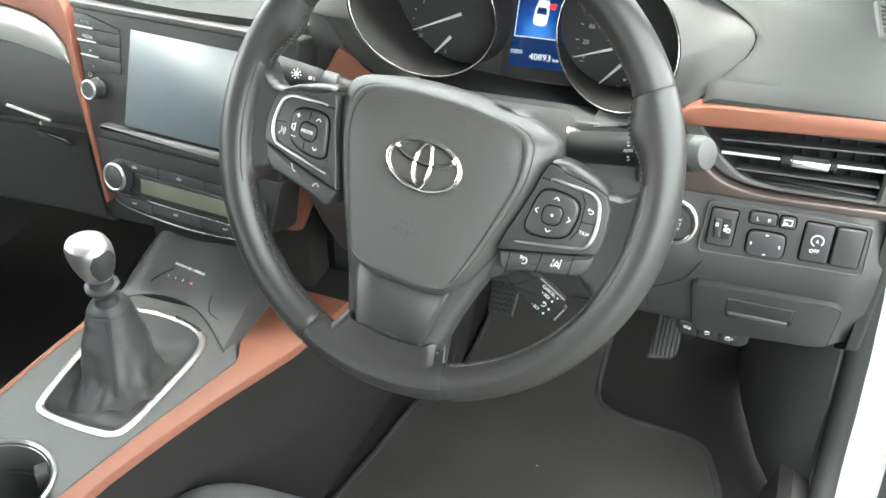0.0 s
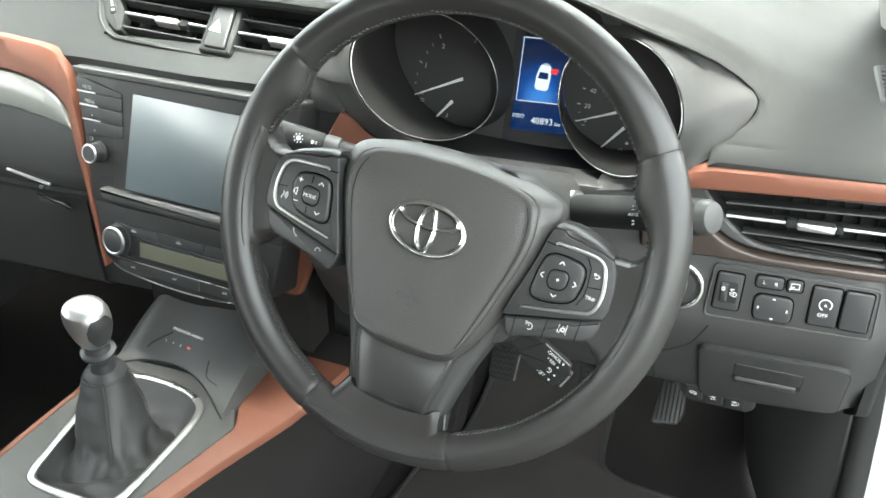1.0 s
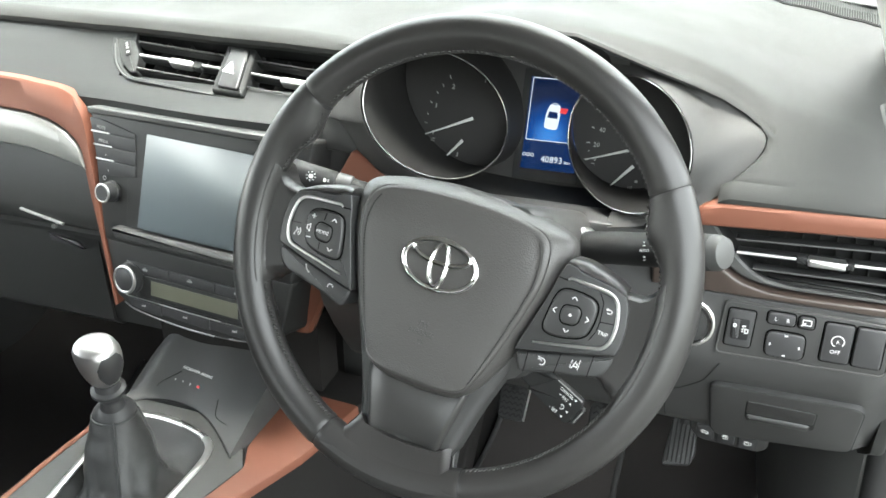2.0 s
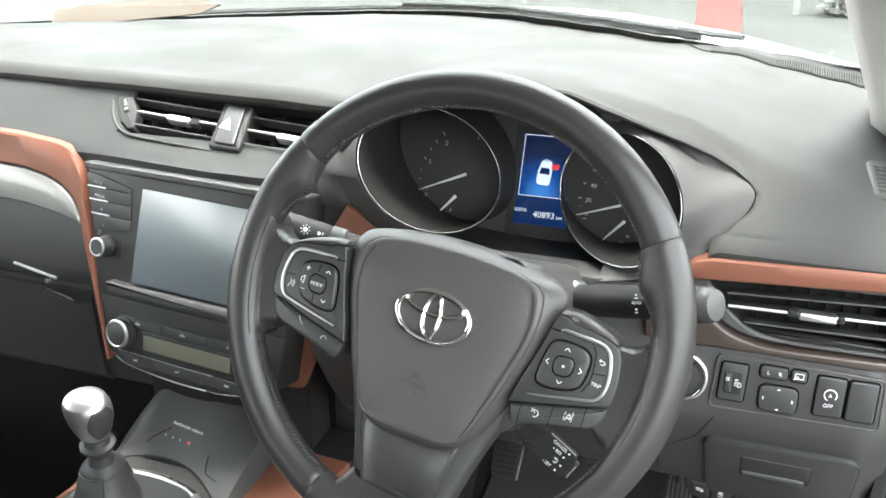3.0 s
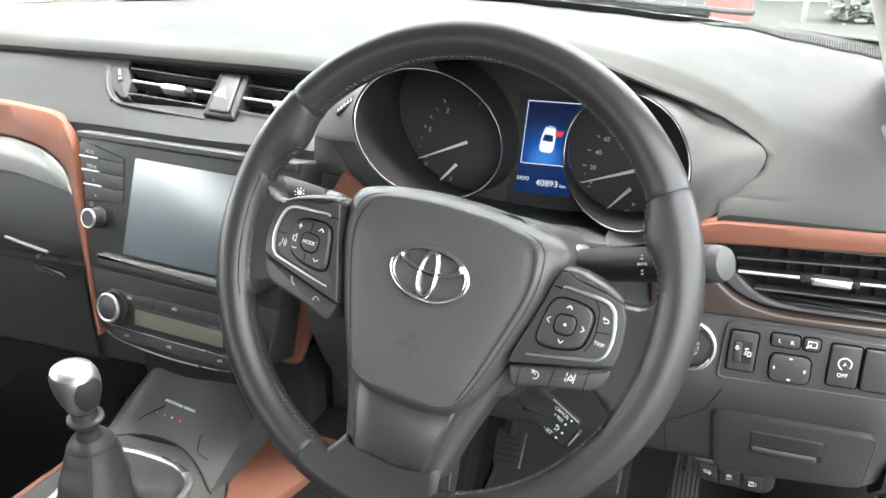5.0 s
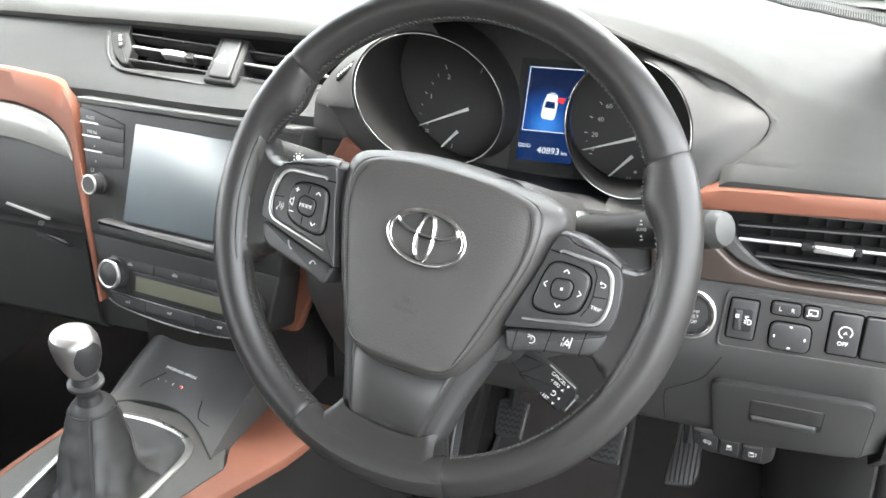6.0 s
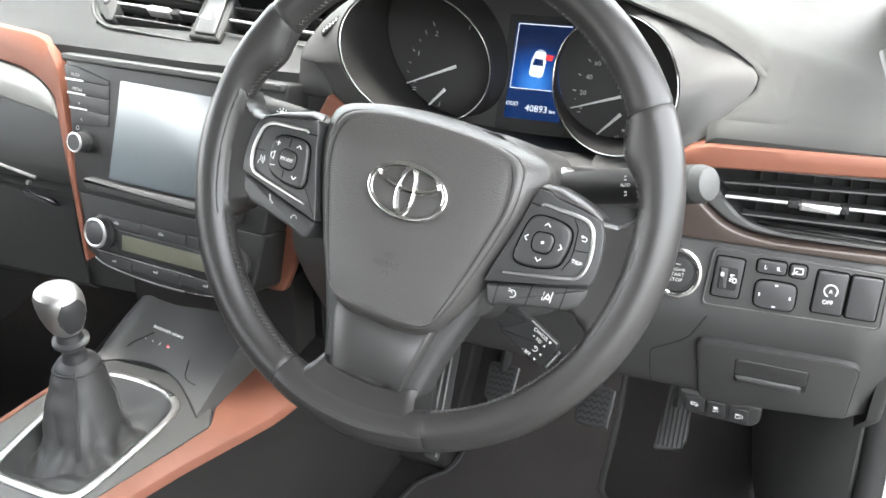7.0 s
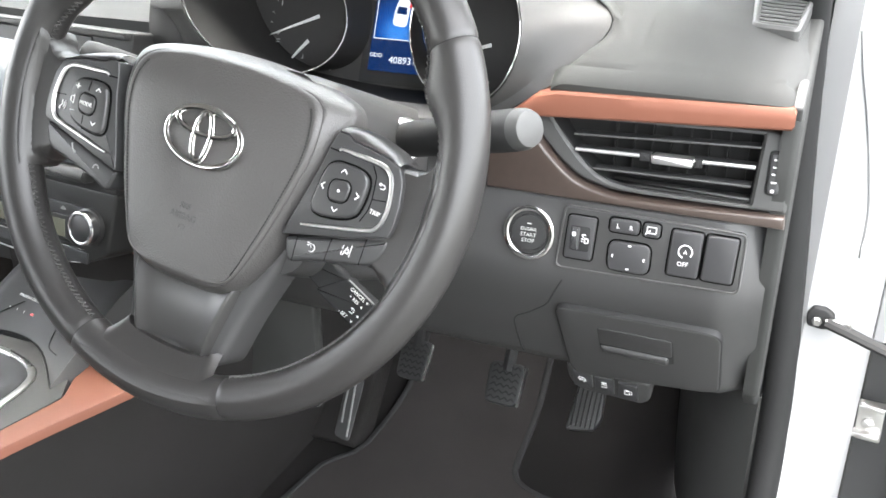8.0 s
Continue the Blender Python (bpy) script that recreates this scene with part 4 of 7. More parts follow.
UP = shifted(FACE, 0, 0, 0.0033)
part("scale_marks", bars([mark(-0.123, 0.905, -0.126, 0.904, 0.0009), mark(-0.124, 0.917, -0.1275, 0.918, 0.0006), mark(-0.1235, 0.925, -0.1265, 0.927, 0.0006), mark(-0.121, 0.936, -0.125, 0.939, 0.0010),
                          mark(-0.116, 0.945, -0.119, 0.949, 0.0006), mark(-0.111, 0.952, -0.1135, 0.957, 0.0006), mark(-0.104, 0.960, -0.107, 0.9655, 0.0010), mark(-0.068, 0.959, -0.067, 0.965, 0.0008),
                          mark(-0.118, 0.9035, -0.112, 0.9035, 0.0007), mark(-0.118, 0.9015, -0.112, 0.9015, 0.0007), mark(-0.096, 0.8850, -0.098, 0.8830, 0.0007), mark(-0.0905, 0.8835, -0.092, 0.8810, 0.0007), mark(-0.085, 0.8825, -0.0855, 0.8795, 0.0007),
                          mark(-0.0795, 0.8810, -0.0793, 0.879, 0.0007), mark(-0.0735, 0.8820, -0.072, 0.879, 0.0007), mark(-0.058, 0.882, -0.056, 0.8835, 0.0010), mark(-0.089, 0.8895, -0.086, 0.8895, 0.0008), mark(-0.0875, 0.8895, -0.0875, 0.8945, 0.0008)]), DIMPRINT, hood, "", UP)
part("scale_marks", bars([mark(0.041, 0.900, 0.046, 0.9007, 0.0010), mark(0.0435, 0.9075, 0.046, 0.9077, 0.0006), mark(0.041, 0.915, 0.046, 0.915, 0.0012), mark(0.044, 0.929, 0.0485, 0.9275, 0.0012), mark(0.0515, 0.942, 0.055, 0.939, 0.0012),
                          mark(0.048, 0.897, 0.053, 0.897, 0.0008), mark(0.080, 0.876, 0.081, 0.8735, 0.0006), mark(0.0875, 0.872, 0.0875, 0.868, 0.0011), mark(0.0955, 0.875, 0.0955, 0.8725, 0.0006), mark(0.102, 0.880, 0.105, 0.874, 0.0011), mark(0.0915, 0.8855, 0.0955, 0.8855, 0.0030)]), DIMPRINT, hood, "", UP)
for txt, x, z, s in (("1", -0.1165, 0.934, 0.0085), ("2", -0.1005, 0.953, 0.0085), ("0", -0.1165, 0.909, 0.0065), ("20", 0.0510, 0.9135, 0.0078), ("40", 0.0545, 0.9270, 0.0078), ("60", 0.0605, 0.9390, 0.0078), ("0", 0.0510, 0.9010, 0.0065), ("1/2", 0.0875, 0.8795, 0.0048)):
    u, v = on_face(x, z)
    letters("numeral", txt, s * 0.80, DIMPRINT, hood, shifted(UP, u, v))
NEEDLE = material("pale_needle", (0.55, 0.55, 0.53), 0.4, spread=0.04)
for (x0, z0), (x1, z1), w in (((-0.1245, 0.9065), (-0.0755, 0.9255), 0.0022), ((-0.103, 0.8835), (-0.0835, 0.9045), 0.0024), ((0.0420, 0.8995), (0.0915, 0.9145), 0.0022), ((0.0665, 0.8765), (0.0885, 0.8985), 0.0024)):
    u0, v0 = on_face(x0, z0)
    u1, v1 = on_face(x1, z1)
    d = Vector((u1 - u0, v1 - v0)).normalized()
    q = Vector((-d.y, d.x))
    pts = [(u0 + q.x * w * 0.18, v0 + q.y * w * 0.18), (u0 - q.x * w * 0.18, v0 - q.y * w * 0.18), (u1 - q.x * w * 0.7, v1 - q.y * w * 0.7), (u1 + q.x * w * 0.7, v1 + q.y * w * 0.7)]
    part("needle", slab(pts, 0.0012, 0.0004, top=0.0050), NEEDLE, hood, "pale pointer", FACE)


def disp(x0, x1, z0, z1):
    u0, v0 = on_face(x0, z0)
    u1, v1 = on_face(x1, z1)
    return rect(u0, u1, v0, v1)


part("display_frame", slab(disp(-0.029, 0.036, 0.876, 0.976), 0.003, 0.0006, top=0.0012), GLOSSB, hood, "", FACE)
screen = part("display", slab(disp(-0.0215, 0.0325, 0.8860, 0.9690), 0.002, 0.0002, top=0.0018), BLUEDIM, hood, "lit blue trip display", FACE)
part("picture_panel", slab(disp(-0.0190, 0.0315, 0.9125, 0.9675), 0.0006, 0.0001, top=0.0022), BLUE, screen, "", FACE)
D2 = shifted(FACE, 0, 0, 0.0023)
u0, v0 = on_face(-0.0193, 0.9122)
u1, v1 = on_face(0.0318, 0.9680)
part("frame_line", bars([(u0, v0, u1, v0, 0.0007), (u0, v1, u1, v1, 0.0007), (u0, v0, u0, v1, 0.0006)], 0.0001), LITWHITE, screen, "", D2)
u, v = on_face(0.0045, 0.9345)
CARP = shifted(D2, u, v, 0.0, radians(-4))
car = part("car_picture", slab(rounded([(-0.0068, -0.0125), (0.0068, -0.0125), (0.0072, 0.002), (0.0052, 0.0130), (-0.0042, 0.0130), (-0.0070, 0.002)], 0.004), 0.0004, 0.0001, top=0.0003), LITWHITE, screen, "white car seen from behind", CARP)
part("car_window", slab(rounded([(-0.0052, -0.0018), (0.0052, -0.0018), (0.0042, 0.0045), (-0.0042, 0.0045)], 0.001), 0.0003, 0.0001, top=0.0005), BLUEDIM, screen, "", CARP)
part("car_window", slab(rounded([(-0.0040, 0.0115), (0.0042, 0.0115), (0.0044, 0.0122), (-0.0042, 0.0122)], 0.0003), 0.0003, 0.0001, top=0.0005), BLUE, screen, "", CARP)
part("open_door_mark", slab(rounded([(0.0060, 0.0045), (0.0125, 0.0040), (0.0140, 0.0095), (0.0062, 0.0095)], 0.0008), 0.0003, 0.0001, top=0.0005), LITRED, screen, "red open-door sign", CARP)
u, v = on_face(-0.0150, 0.8985)
letters("legend", "ODO", 0.0052, LITWHITE, screen, shifted(D2, u, v), lift=0.0001)
u, v = on_face(0.0090, 0.8955)
letters("legend", "40893", 0.0088, LITWHITE, screen, shifted(D2, u, v), lift=0.0001)
u, v = on_face(0.0245, 0.8945)
letters("legend", "km", 0.0048, LITWHITE, screen, shifted(D2, u, v), lift=0.0001)

# ---------- steering wheel ----------
RAKE, ROLL = radians(22), radians(8.8)
w_n = Vector((0, -math.cos(RAKE), math.sin(RAKE)))
w_v0 = Vector((0, math.sin(RAKE), math.cos(RAKE)))
w_u = Vector((1, 0, 0)) * math.cos(ROLL) - w_v0 * math.sin(ROLL)
WHEEL = frame_at(Vector((0, 0, 0.9)) - w_u * 0.003, w_u, w_n)
wheel = thing("steering_wheel", "black leather three-spoke steering wheel with silver trimmed switch pads", "steering wheel", (0, 0, 0.72))
R0, RA, RB, RW, RV = 0.1703, 0.0147, 0.0155, -0.0093, -0.0020


def rim_arc(a0, a1, n, grow=1.0):
    """A length of the padded rim, swelling inwards where the thumbs rest."""
    bm = bmesh.new()
    rows = []
    for i in range(n + 1):
        f = i / n
        a = a0 + (a1 - a0) * f
        e = min(f, 1 - f) * abs(a1 - a0) * R0
        g = grow * (1 - 0.045 * max(0, 1 - e / 0.0024) ** 2)
        thumb = 0.0085 * sum(math.exp(-(math.remainder(a - b, 2 * math.pi) / 0.115) ** 2) for b in (radians(25), radians(155)))
        row = []
        for j in range(24):
            t = 2 * math.pi * j / 24
            ru, rn = math.cos(t), math.sin(t)
            r = R0 + ru * RA * g - (thumb if ru < 0 else 0) * -ru
            row.append(bm.verts.new((r * math.cos(a), r * math.sin(a) + RV, RW + rn * RB * g)))
        rows.append(row)
    for i in range(n):
        for j in range(24):
            bm.faces.new((rows[i][j], rows[i][(j + 1) % 24], rows[i + 1][(j + 1) % 24], rows[i + 1][j]))
    bm.faces.new(rows[0][::-1])
    bm.faces.new(rows[-1])
    return bm


SEAMS = [radians(a) for a in (34.0, 146.4, 248.8, 290.4)]
gap = 0.0004 / R0
for i in range(4):
    a0, a1 = SEAMS[i], SEAMS[(i + 1) % 4] + (2 * math.pi if i == 3 else 0)
    part("rim_section", rim_arc(a0 + gap, a1 - gap, max(40, int((a1 - a0) * 70))), LEATHER, wheel, "smooth black leather", WHEEL)
part("rim_core", rim_arc(0, 2 * math.pi, 90, grow=0.95), SEAM, wheel, "", WHEEL)


def mirrored(half):
    return half + [(-x, y) for x, y in half[::-1] if abs(x) > 1e-6]


def both(half, n=3):
    """A closed gliding outline from its right half."""
    return [(p.x, p.y) for p in smooth_path([(x, y, 0) for x, y in mirrored(half)], n, closed=True)]


# airbag cover: a domed face inside a sewn seam, a tuck beside it and a flank that falls to the gap
edge_half = [(0.0, -0.1034), (0.020, -0.1028), (0.033, -0.1000), (0.0415, -0.0945), (0.0478, -0.0865), (0.0548, -0.0755), (0.0632, -0.0595), (0.0697, -0.0430), (0.0752, -0.0275),
             (0.0800, -0.0140), (0.0842, 0.0020), (0.0862, 0.0150), (0.0872, 0.0265), (0.0862, 0.0360), (0.0808, 0.0425), (0.0700, 0.0465), (0.0540, 0.0502), (0.0360, 0.0528), (0.0180, 0.0542), (0.0, 0.0545)]
seam_half = [(0.0, -0.0925), (0.018, -0.0922), (0.0295, -0.0910), (0.0372, -0.0885), (0.0422, -0.0830), (0.0460, -0.0735), (0.0507, -0.0600), (0.0555, -0.0455), (0.0602, -0.0300),
             (0.0645, -0.0150), (0.0682, 0.0000), (0.0692, 0.0130), (0.0678, 0.0245), (0.0640, 0.0330), (0.0570, 0.0380), (0.0480, 0.0408), (0.0380, 0.0428), (0.0260, 0.0441), (0.0130, 0.0446), (0.0, 0.0448)]
edge_loop, seam_loop = both(edge_half), both(seam_half)
cover_mid = Vector((-0.001, -0.014))


def cover_drop(v):
    return -0.0125 * max(0, (v - 0.012) / 0.042) ** 2


rows = []
for f, h in ((0.0, -0.036), (0.0, -0.0175), (0.03, -0.0145), (0.10, -0.0118), (0.24, -0.0085), (0.42, -0.0048), (0.58, -0.0020), (0.66, -0.0010), (0.70, -0.0013), (0.74, -0.0003), (0.84, 0.0010), (0.94, 0.0013), (1.0, 0.0008), (1.05, 0.0016), (1.12, 0.0026), (1.26, 0.0036), (1.42, 0.0042), (1.55, 0.0040), (1.60, 0.0034), (1.75, 0.0032), (1.95, 0.0032)):
    row = []
    for (x, y), (sx, sy) in zip(edge_loop, seam_loop):
        if f <= 1:
            px_, py_ = x + (sx - x) * f, y + (sy - y) * f
        else:
            px_, py_ = sx + (cover_mid.x - sx) * (f - 1), sy + (cover_mid.y - sy) * (f - 1)
        top = min(1, max(0, (0.066 - abs(px_)) / 0.02)) * min(1, max(0, (py_ - 0.02) / 0.012))
        low = min(1, max(0, (0.034 - abs(px_)) / 0.014)) * min(1, max(0, (-0.078 - py_) / 0.010))
        smooth = max(top, low)
        hh = h
        if 0.1 <= f <= 1.1:
            hh += (-0.0118 + 0.0142 * math.sin((f - 0.1) / 1.0 * math.pi / 2) ** 0.8 - h) * smooth
        row.append((px_, py_, hh + (cover_drop(py_) if h > -0.02 else 0)))
    rows.append(row)
bm = grid(rows, close_u=True)
bm.verts.ensure_lookup_table()
bm.faces.new(bm.verts[-len(edge_loop):])
part("airbag_cover", bm, GRAINED, wheel, "grained dark vinyl cover", WHEEL, sharp=50)

# hub frame behind the cover, the flares where the spokes meet the rim, and the lower spoke
hub = both([(0.0, -0.152), (0.028, -0.152), (0.0385, -0.148), (0.0425, -0.136), (0.0460, -0.122), (0.0515, -0.104), (0.0590, -0.083), (0.0655, -0.066), (0.072, -0.050), (0.082, -0.028), (0.087, 0.0), (0.087, 0.022), (0.072, 0.033), (0.03, 0.037), (0.0, 0.038)])
part("hub_frame", slab(hub, 0.030, 0.006, top=-0.0185), HARD, wheel, "dark plastic hub frame", WHEEL)
def spoke_skin(u, y, below, above):
    """Height of the leather over rim and spoke; below, above: how far the spoke's edges are."""
    x = (R0 - math.hypot(u, y - RV)) / RA
    rim = RW + RB * math.sqrt(1 - x * x) if abs(x) < 1 else RW - (abs(x) - 1) * 0.12
    r = math.hypot(u, y - RV)
    e = min(1.0, max(0.0, 1 - below / (0.006 + 0.7 * max(0.0, r - 0.139)), 1 - above / 0.005))
    web = keyed(r, [(0.104, -0.0085), (0.125, -0.0070), (0.139, -0.0060), (0.160, -0.0045)]) - 0.014 * (1 - math.sqrt(1 - e * e))
    m = max(0.0, 0.012 - abs(rim - web)) / 0.012
    return max(rim, web) + m * m * 0.003 + keyed(r, [(0.157, 0.0006), (0.160, 0.0004), (0.1625, -0.0018)])


for s in (1, -1):
    rows = []
    for u in np.linspace(0.104, 0.1612, 44):
        top = keyed(u, [(0.104, 0.0265), (0.121, 0.0195), (0.1326, 0.0168), (0.143, 0.0172), (0.148, 0.0200), (0.1517, 0.0240), (0.155, 0.0300), (0.1612, 0.0400)])
        low = keyed(u, [(0.104, -0.050), (0.1305, -0.0503), (0.1388, -0.0574), (0.146, -0.0645), (0.1612, -0.080)])
        lim = math.sqrt(max(0.0, 0.1625 ** 2 - u * u))
        lo, hi = max(low, RV - lim), min(top, RV + lim)
        row = [(s * u, lo + 0.001, -0.030)]
        for q in np.linspace(0, 1, 41):
            y = lo + (hi - lo) * q
            row.append((s * u, y, spoke_skin(u, y, y - low, top - y)))
        row.append((s * u, hi - 0.001, -0.030))
        rows.append(row)
    part("spoke_flare", grid(rows), LEATHER, wheel, "black leather flare of the spoke", WHEEL)
rows = []
for f in np.linspace(0, 1, 14):
    al = radians(16.2 + 4.5 * f ** 2)
    rr = 0.1455 + 0.0270 * f
    row = []
    for s in np.linspace(-1, 1, 33):
        a = -math.pi / 2 + s * al
        cusp = 0.0030 * math.exp(-((abs(s) - 0.93) / 0.10) ** 2) * (1 - f) ** 2
        end = max(0, (abs(s) - 0.80) / 0.20) ** 2
        h = -0.0120 + 0.0186 * math.sin(f * math.pi / 2) ** 1.15 - end * (0.006 * (1 - f) + 0.0012)
        row.append(((rr - cusp) * math.cos(a), (rr - cusp) * math.sin(a) + RV, h))
    rows.append(row)
part("rim_bridge", grid([[(x, y, -0.028) for x, y, _ in rows[0]]] + rows), LEATHER, wheel, "black leather at the foot of the lower spoke", WHEEL)
rows = []
for v, h in ((-0.086, -0.0155), (-0.096, -0.0120), (-0.105, -0.0100), (-0.118, -0.0100), (-0.131, -0.0115), (-0.142, -0.0135), (-0.1495, -0.0165), (-0.151, -0.020)):
    hw = keyed(v, [(-0.151, 0.0245), (-0.141, 0.0268), (-0.131, 0.0285), (-0.114, 0.0320), (-0.100, 0.0358), (-0.086, 0.040)])
    rows.append([(-hw - 0.0050, v, h - 0.014), (-hw - 0.0035, v, h + 0.0004), (-hw - 0.0018, v, h + 0.0016), (-hw, v, h + 0.0010), (-hw * 0.90, v, h - 0.0012), (-hw * 0.6, v, h - 0.0030), (0, v, h - 0.0040),
                 (hw * 0.6, v, h - 0.0030), (hw * 0.90, v, h - 0.0012), (hw, v, h + 0.0010), (hw + 0.0018, v, h + 0.0016), (hw + 0.0035, v, h + 0.0004), (hw + 0.0050, v, h - 0.014)])
part("lower_spoke", grid(rows), material("spoke_insert_plastic", (0.034, 0.033, 0.032), 0.33, spread=0.08, grain=0.3, grain_size=1500, bump=0.1), wheel, "satin dark grey insert", WHEEL, sharp=60)


# switch pads: one outline serves both sides, mirrored
PAD_BODY = [(0.0878, 0.0250), (0.0950, 0.0247), (0.0993, 0.0220), (0.1130, 0.0202), (0.1240, 0.0183), (0.1335, 0.0152), (0.1380, 0.0070), (0.1402, -0.0080), (0.1400, -0.0200), (0.1385, -0.0268),
            (0.1058, -0.0362), (0.0680, -0.0462), (0.0725, -0.0295), (0.0779, -0.0120), (0.0820, 0.0024), (0.0845, 0.0154)]
PAD_UNDER = [(0.1380, -0.0280), (0.1058, -0.0374), (0.0690, -0.0474), (0.0735, -0.0600), (0.0770, -0.0618), (0.0900, -0.0568), (0.1095, -0.0522), (0.1280, -0.0480), (0.1350, -0.0430), (0.1382, -0.0340)]
PAD_SILVER = [(0.0920, 0.0143), (0.0946, 0.0157), (0.1040, 0.0151), (0.1152, 0.0146), (0.1238, 0.0134), (0.1286, 0.0102), (0.1310, 0.0058), (0.1330, -0.0030), (0.1335, -0.0115), (0.1320, -0.0195), (0.1284, -0.0246), (0.1226, -0.0268), (0.1055, -0.0307), (0.0905, -0.0340), (0.0796, -0.0363)]
PAD_CLUSTER = [(0.0878, 0.0062), (0.0852, -0.0004), (0.0832, -0.0134), (0.0822, -0.0215), (0.0842, -0.0266), (0.0895, -0.0283), (0.0997, -0.0275), (0.1108, -0.0245), (0.1166, -0.0200), (0.1189, -0.0105), (0.1194, -0.0010), (0.1178, 0.0044), (0.1128, 0.0078), (0.1040, 0.0091), (0.0935, 0.0090)]
PAD_CENTRE = [(0.0958, -0.0030), (0.1052, -0.0018), (0.1082, -0.0050), (0.1076, -0.0125), (0.1045, -0.0155), (0.0965, -0.0160), (0.0940, -0.0125), (0.0940, -0.0060)]
PAD_LID = [(0.0876, 0.0253), (0.0951, 0.0250), (0.0994, 0.0223), (0.1131, 0.0205), (0.1241, 0.0186), (0.1336, 0.0155)]
LID_BACK = [(0.0905, 0.0302), (0.0985, 0.0302), (0.1060, 0.0288), (0.1140, 0.0266), (0.1240, 0.0232), (0.1325, 0.0185)]


def chevron(u, v, way, size=0.0020, w=0.00065):
    """Two strokes that point up (0), left (1), down (2) or right (3)."""
    pts = [(-size, -size * 0.55), (0, size * 0.55), (size, -size * 0.55)]
    for _ in range(way):
        pts = [(-y, x) for x, y in pts]
    return [(u + p[0], v + p[1], u + q[0], v + q[1], w) for p, q in zip(pts, pts[1:])]


def switch_pad(s):
    def side(pts):
        return [(s * x, y) for x, y in pts]

    pad = part("switch_pad", slab(rounded(side(PAD_BODY), 0.0015), 0.03, 0.0010, top=-0.001), PADKEY, wheel, "black switch pad", WHEEL)
    lid = []
    front_ = smooth_path([(x, y, 0) for x, y in side(PAD_LID)], 4)
    back_ = smooth_path([(x, y, 0) for x, y in side(LID_BACK)], 4)
    for p, q in zip(front_, back_):
        lid.append([(p.x, p.y, -0.008)] + [(p.x + (q.x - p.x) * f, p.y + (q.y - p.y) * f, h) for f, h in ((0.0, -0.0030), (0.06, -0.0018), (0.35, -0.0030), (0.7, -0.0062), (0.92, -0.0105), (1.0, -0.0150), (1.02, -0.030))])
    part("pad_lid", grid(lid), LEATHER, pad, "smooth black lid over the pad", WHEEL)
    part("phone_strip" if s < 0 else "assist_strip", slab(rounded(side(PAD_UNDER), 0.003), 0.026, 0.0025, top=-0.0045), PADKEY, pad, "", WHEEL)
    path = smooth_path([(x, y, -0.0002) for x, y in side(PAD_SILVER)], 6)
    taper = [0.55 + 0.45 * min(1, 6 * i / len(path), 6 * (len(path) - 1 - i) / len(path)) for i in range(len(path))]
    part("silver_trim", tube(path, 0.0014, 8, flat=0.7, taper=taper), SATIN, pad, "satin silver trim line", WHEEL)
    part("cap_joint", tube([((s * 0.0850), 0.0141, -0.0010), (s * 0.0922, 0.0137, -0.0010)], 0.0005, 5), GROOVE, pad, "", WHEEL)
    cl = rounded(side(PAD_CLUSTER), 0.004)
    part("button_well", slab(inset(cl, 0.0), 0.003, 0.0003, top=-0.0004), GROOVE, pad, "", WHEEL)
    part("rocker", slab(inset(cl, 0.0013), 0.005, 0.0018, top=0.0026, dome=0.0004), PADKEY, pad, "", WHEEL)
    cn = rounded(side(PAD_CENTRE), 0.002)
    part("centre_gap", slab(inset(cn, -0.0008), 0.002, 0.0002, top=0.0033), GROOVE, pad, "", WHEEL)
    part("centre_button", slab(cn, 0.004, 0.0014, top=0.0042), PADKEY, pad, "", WHEEL)
    return pad


lp, rp = switch_pad(-1), switch_pad(1)
ON_ROCKER, ON_PAD, ON_STRIP = (shifted(WHEEL, 0, 0, h) for h in (0.0030, -0.0008, -0.0043))
letters("legend", "MODE", 0.0038, PRINT, lp, shifted(WHEEL, -0.1013, -0.0090, 0.0044))
part("symbols", bars([(-0.1141, 0.0011, -0.1105, 0.0013, 0.0006), (-0.1123, -0.0007, -0.1123, 0.0030, 0.0006), (-0.1148, -0.0160, -0.1110, -0.0157, 0.0006)] + chevron(-0.0944, 0.0024, 0) + chevron(-0.0926, -0.0205, 2)
                     + [(-0.1158, -0.0100, -0.1158, -0.0070, 0.0006), (-0.1158, -0.0070, -0.1146, -0.0068, 0.0005), (-0.1158, -0.0100, -0.1146, -0.0104, 0.0005), (-0.1146, -0.0104, -0.1132, -0.0116, 0.0005), (-0.1146, -0.0068, -0.1132, -0.0054, 0.0005), (-0.1132, -0.0116, -0.1132, -0.0054, 0.0005)]), PRINT, lp, "", ON_ROCKER)
part("symbols", bars([(-0.1276, -0.0168, -0.1258, -0.0150, 0.0005), (-0.1258, -0.0150, -0.1262, -0.0118, 0.0005), (-0.1276, -0.0168, -0.1272, -0.0185, 0.0005), (-0.1246, -0.0128, -0.1238, -0.0146, 0.0005), (-0.1238, -0.0146, -0.1246, -0.0166, 0.0005), (-0.1234, -0.0116, -0.1222, -0.0146, 0.0005), (-0.1222, -0.0146, -0.1234, -0.0178, 0.0005)]), PRINT, lp, "", ON_PAD)
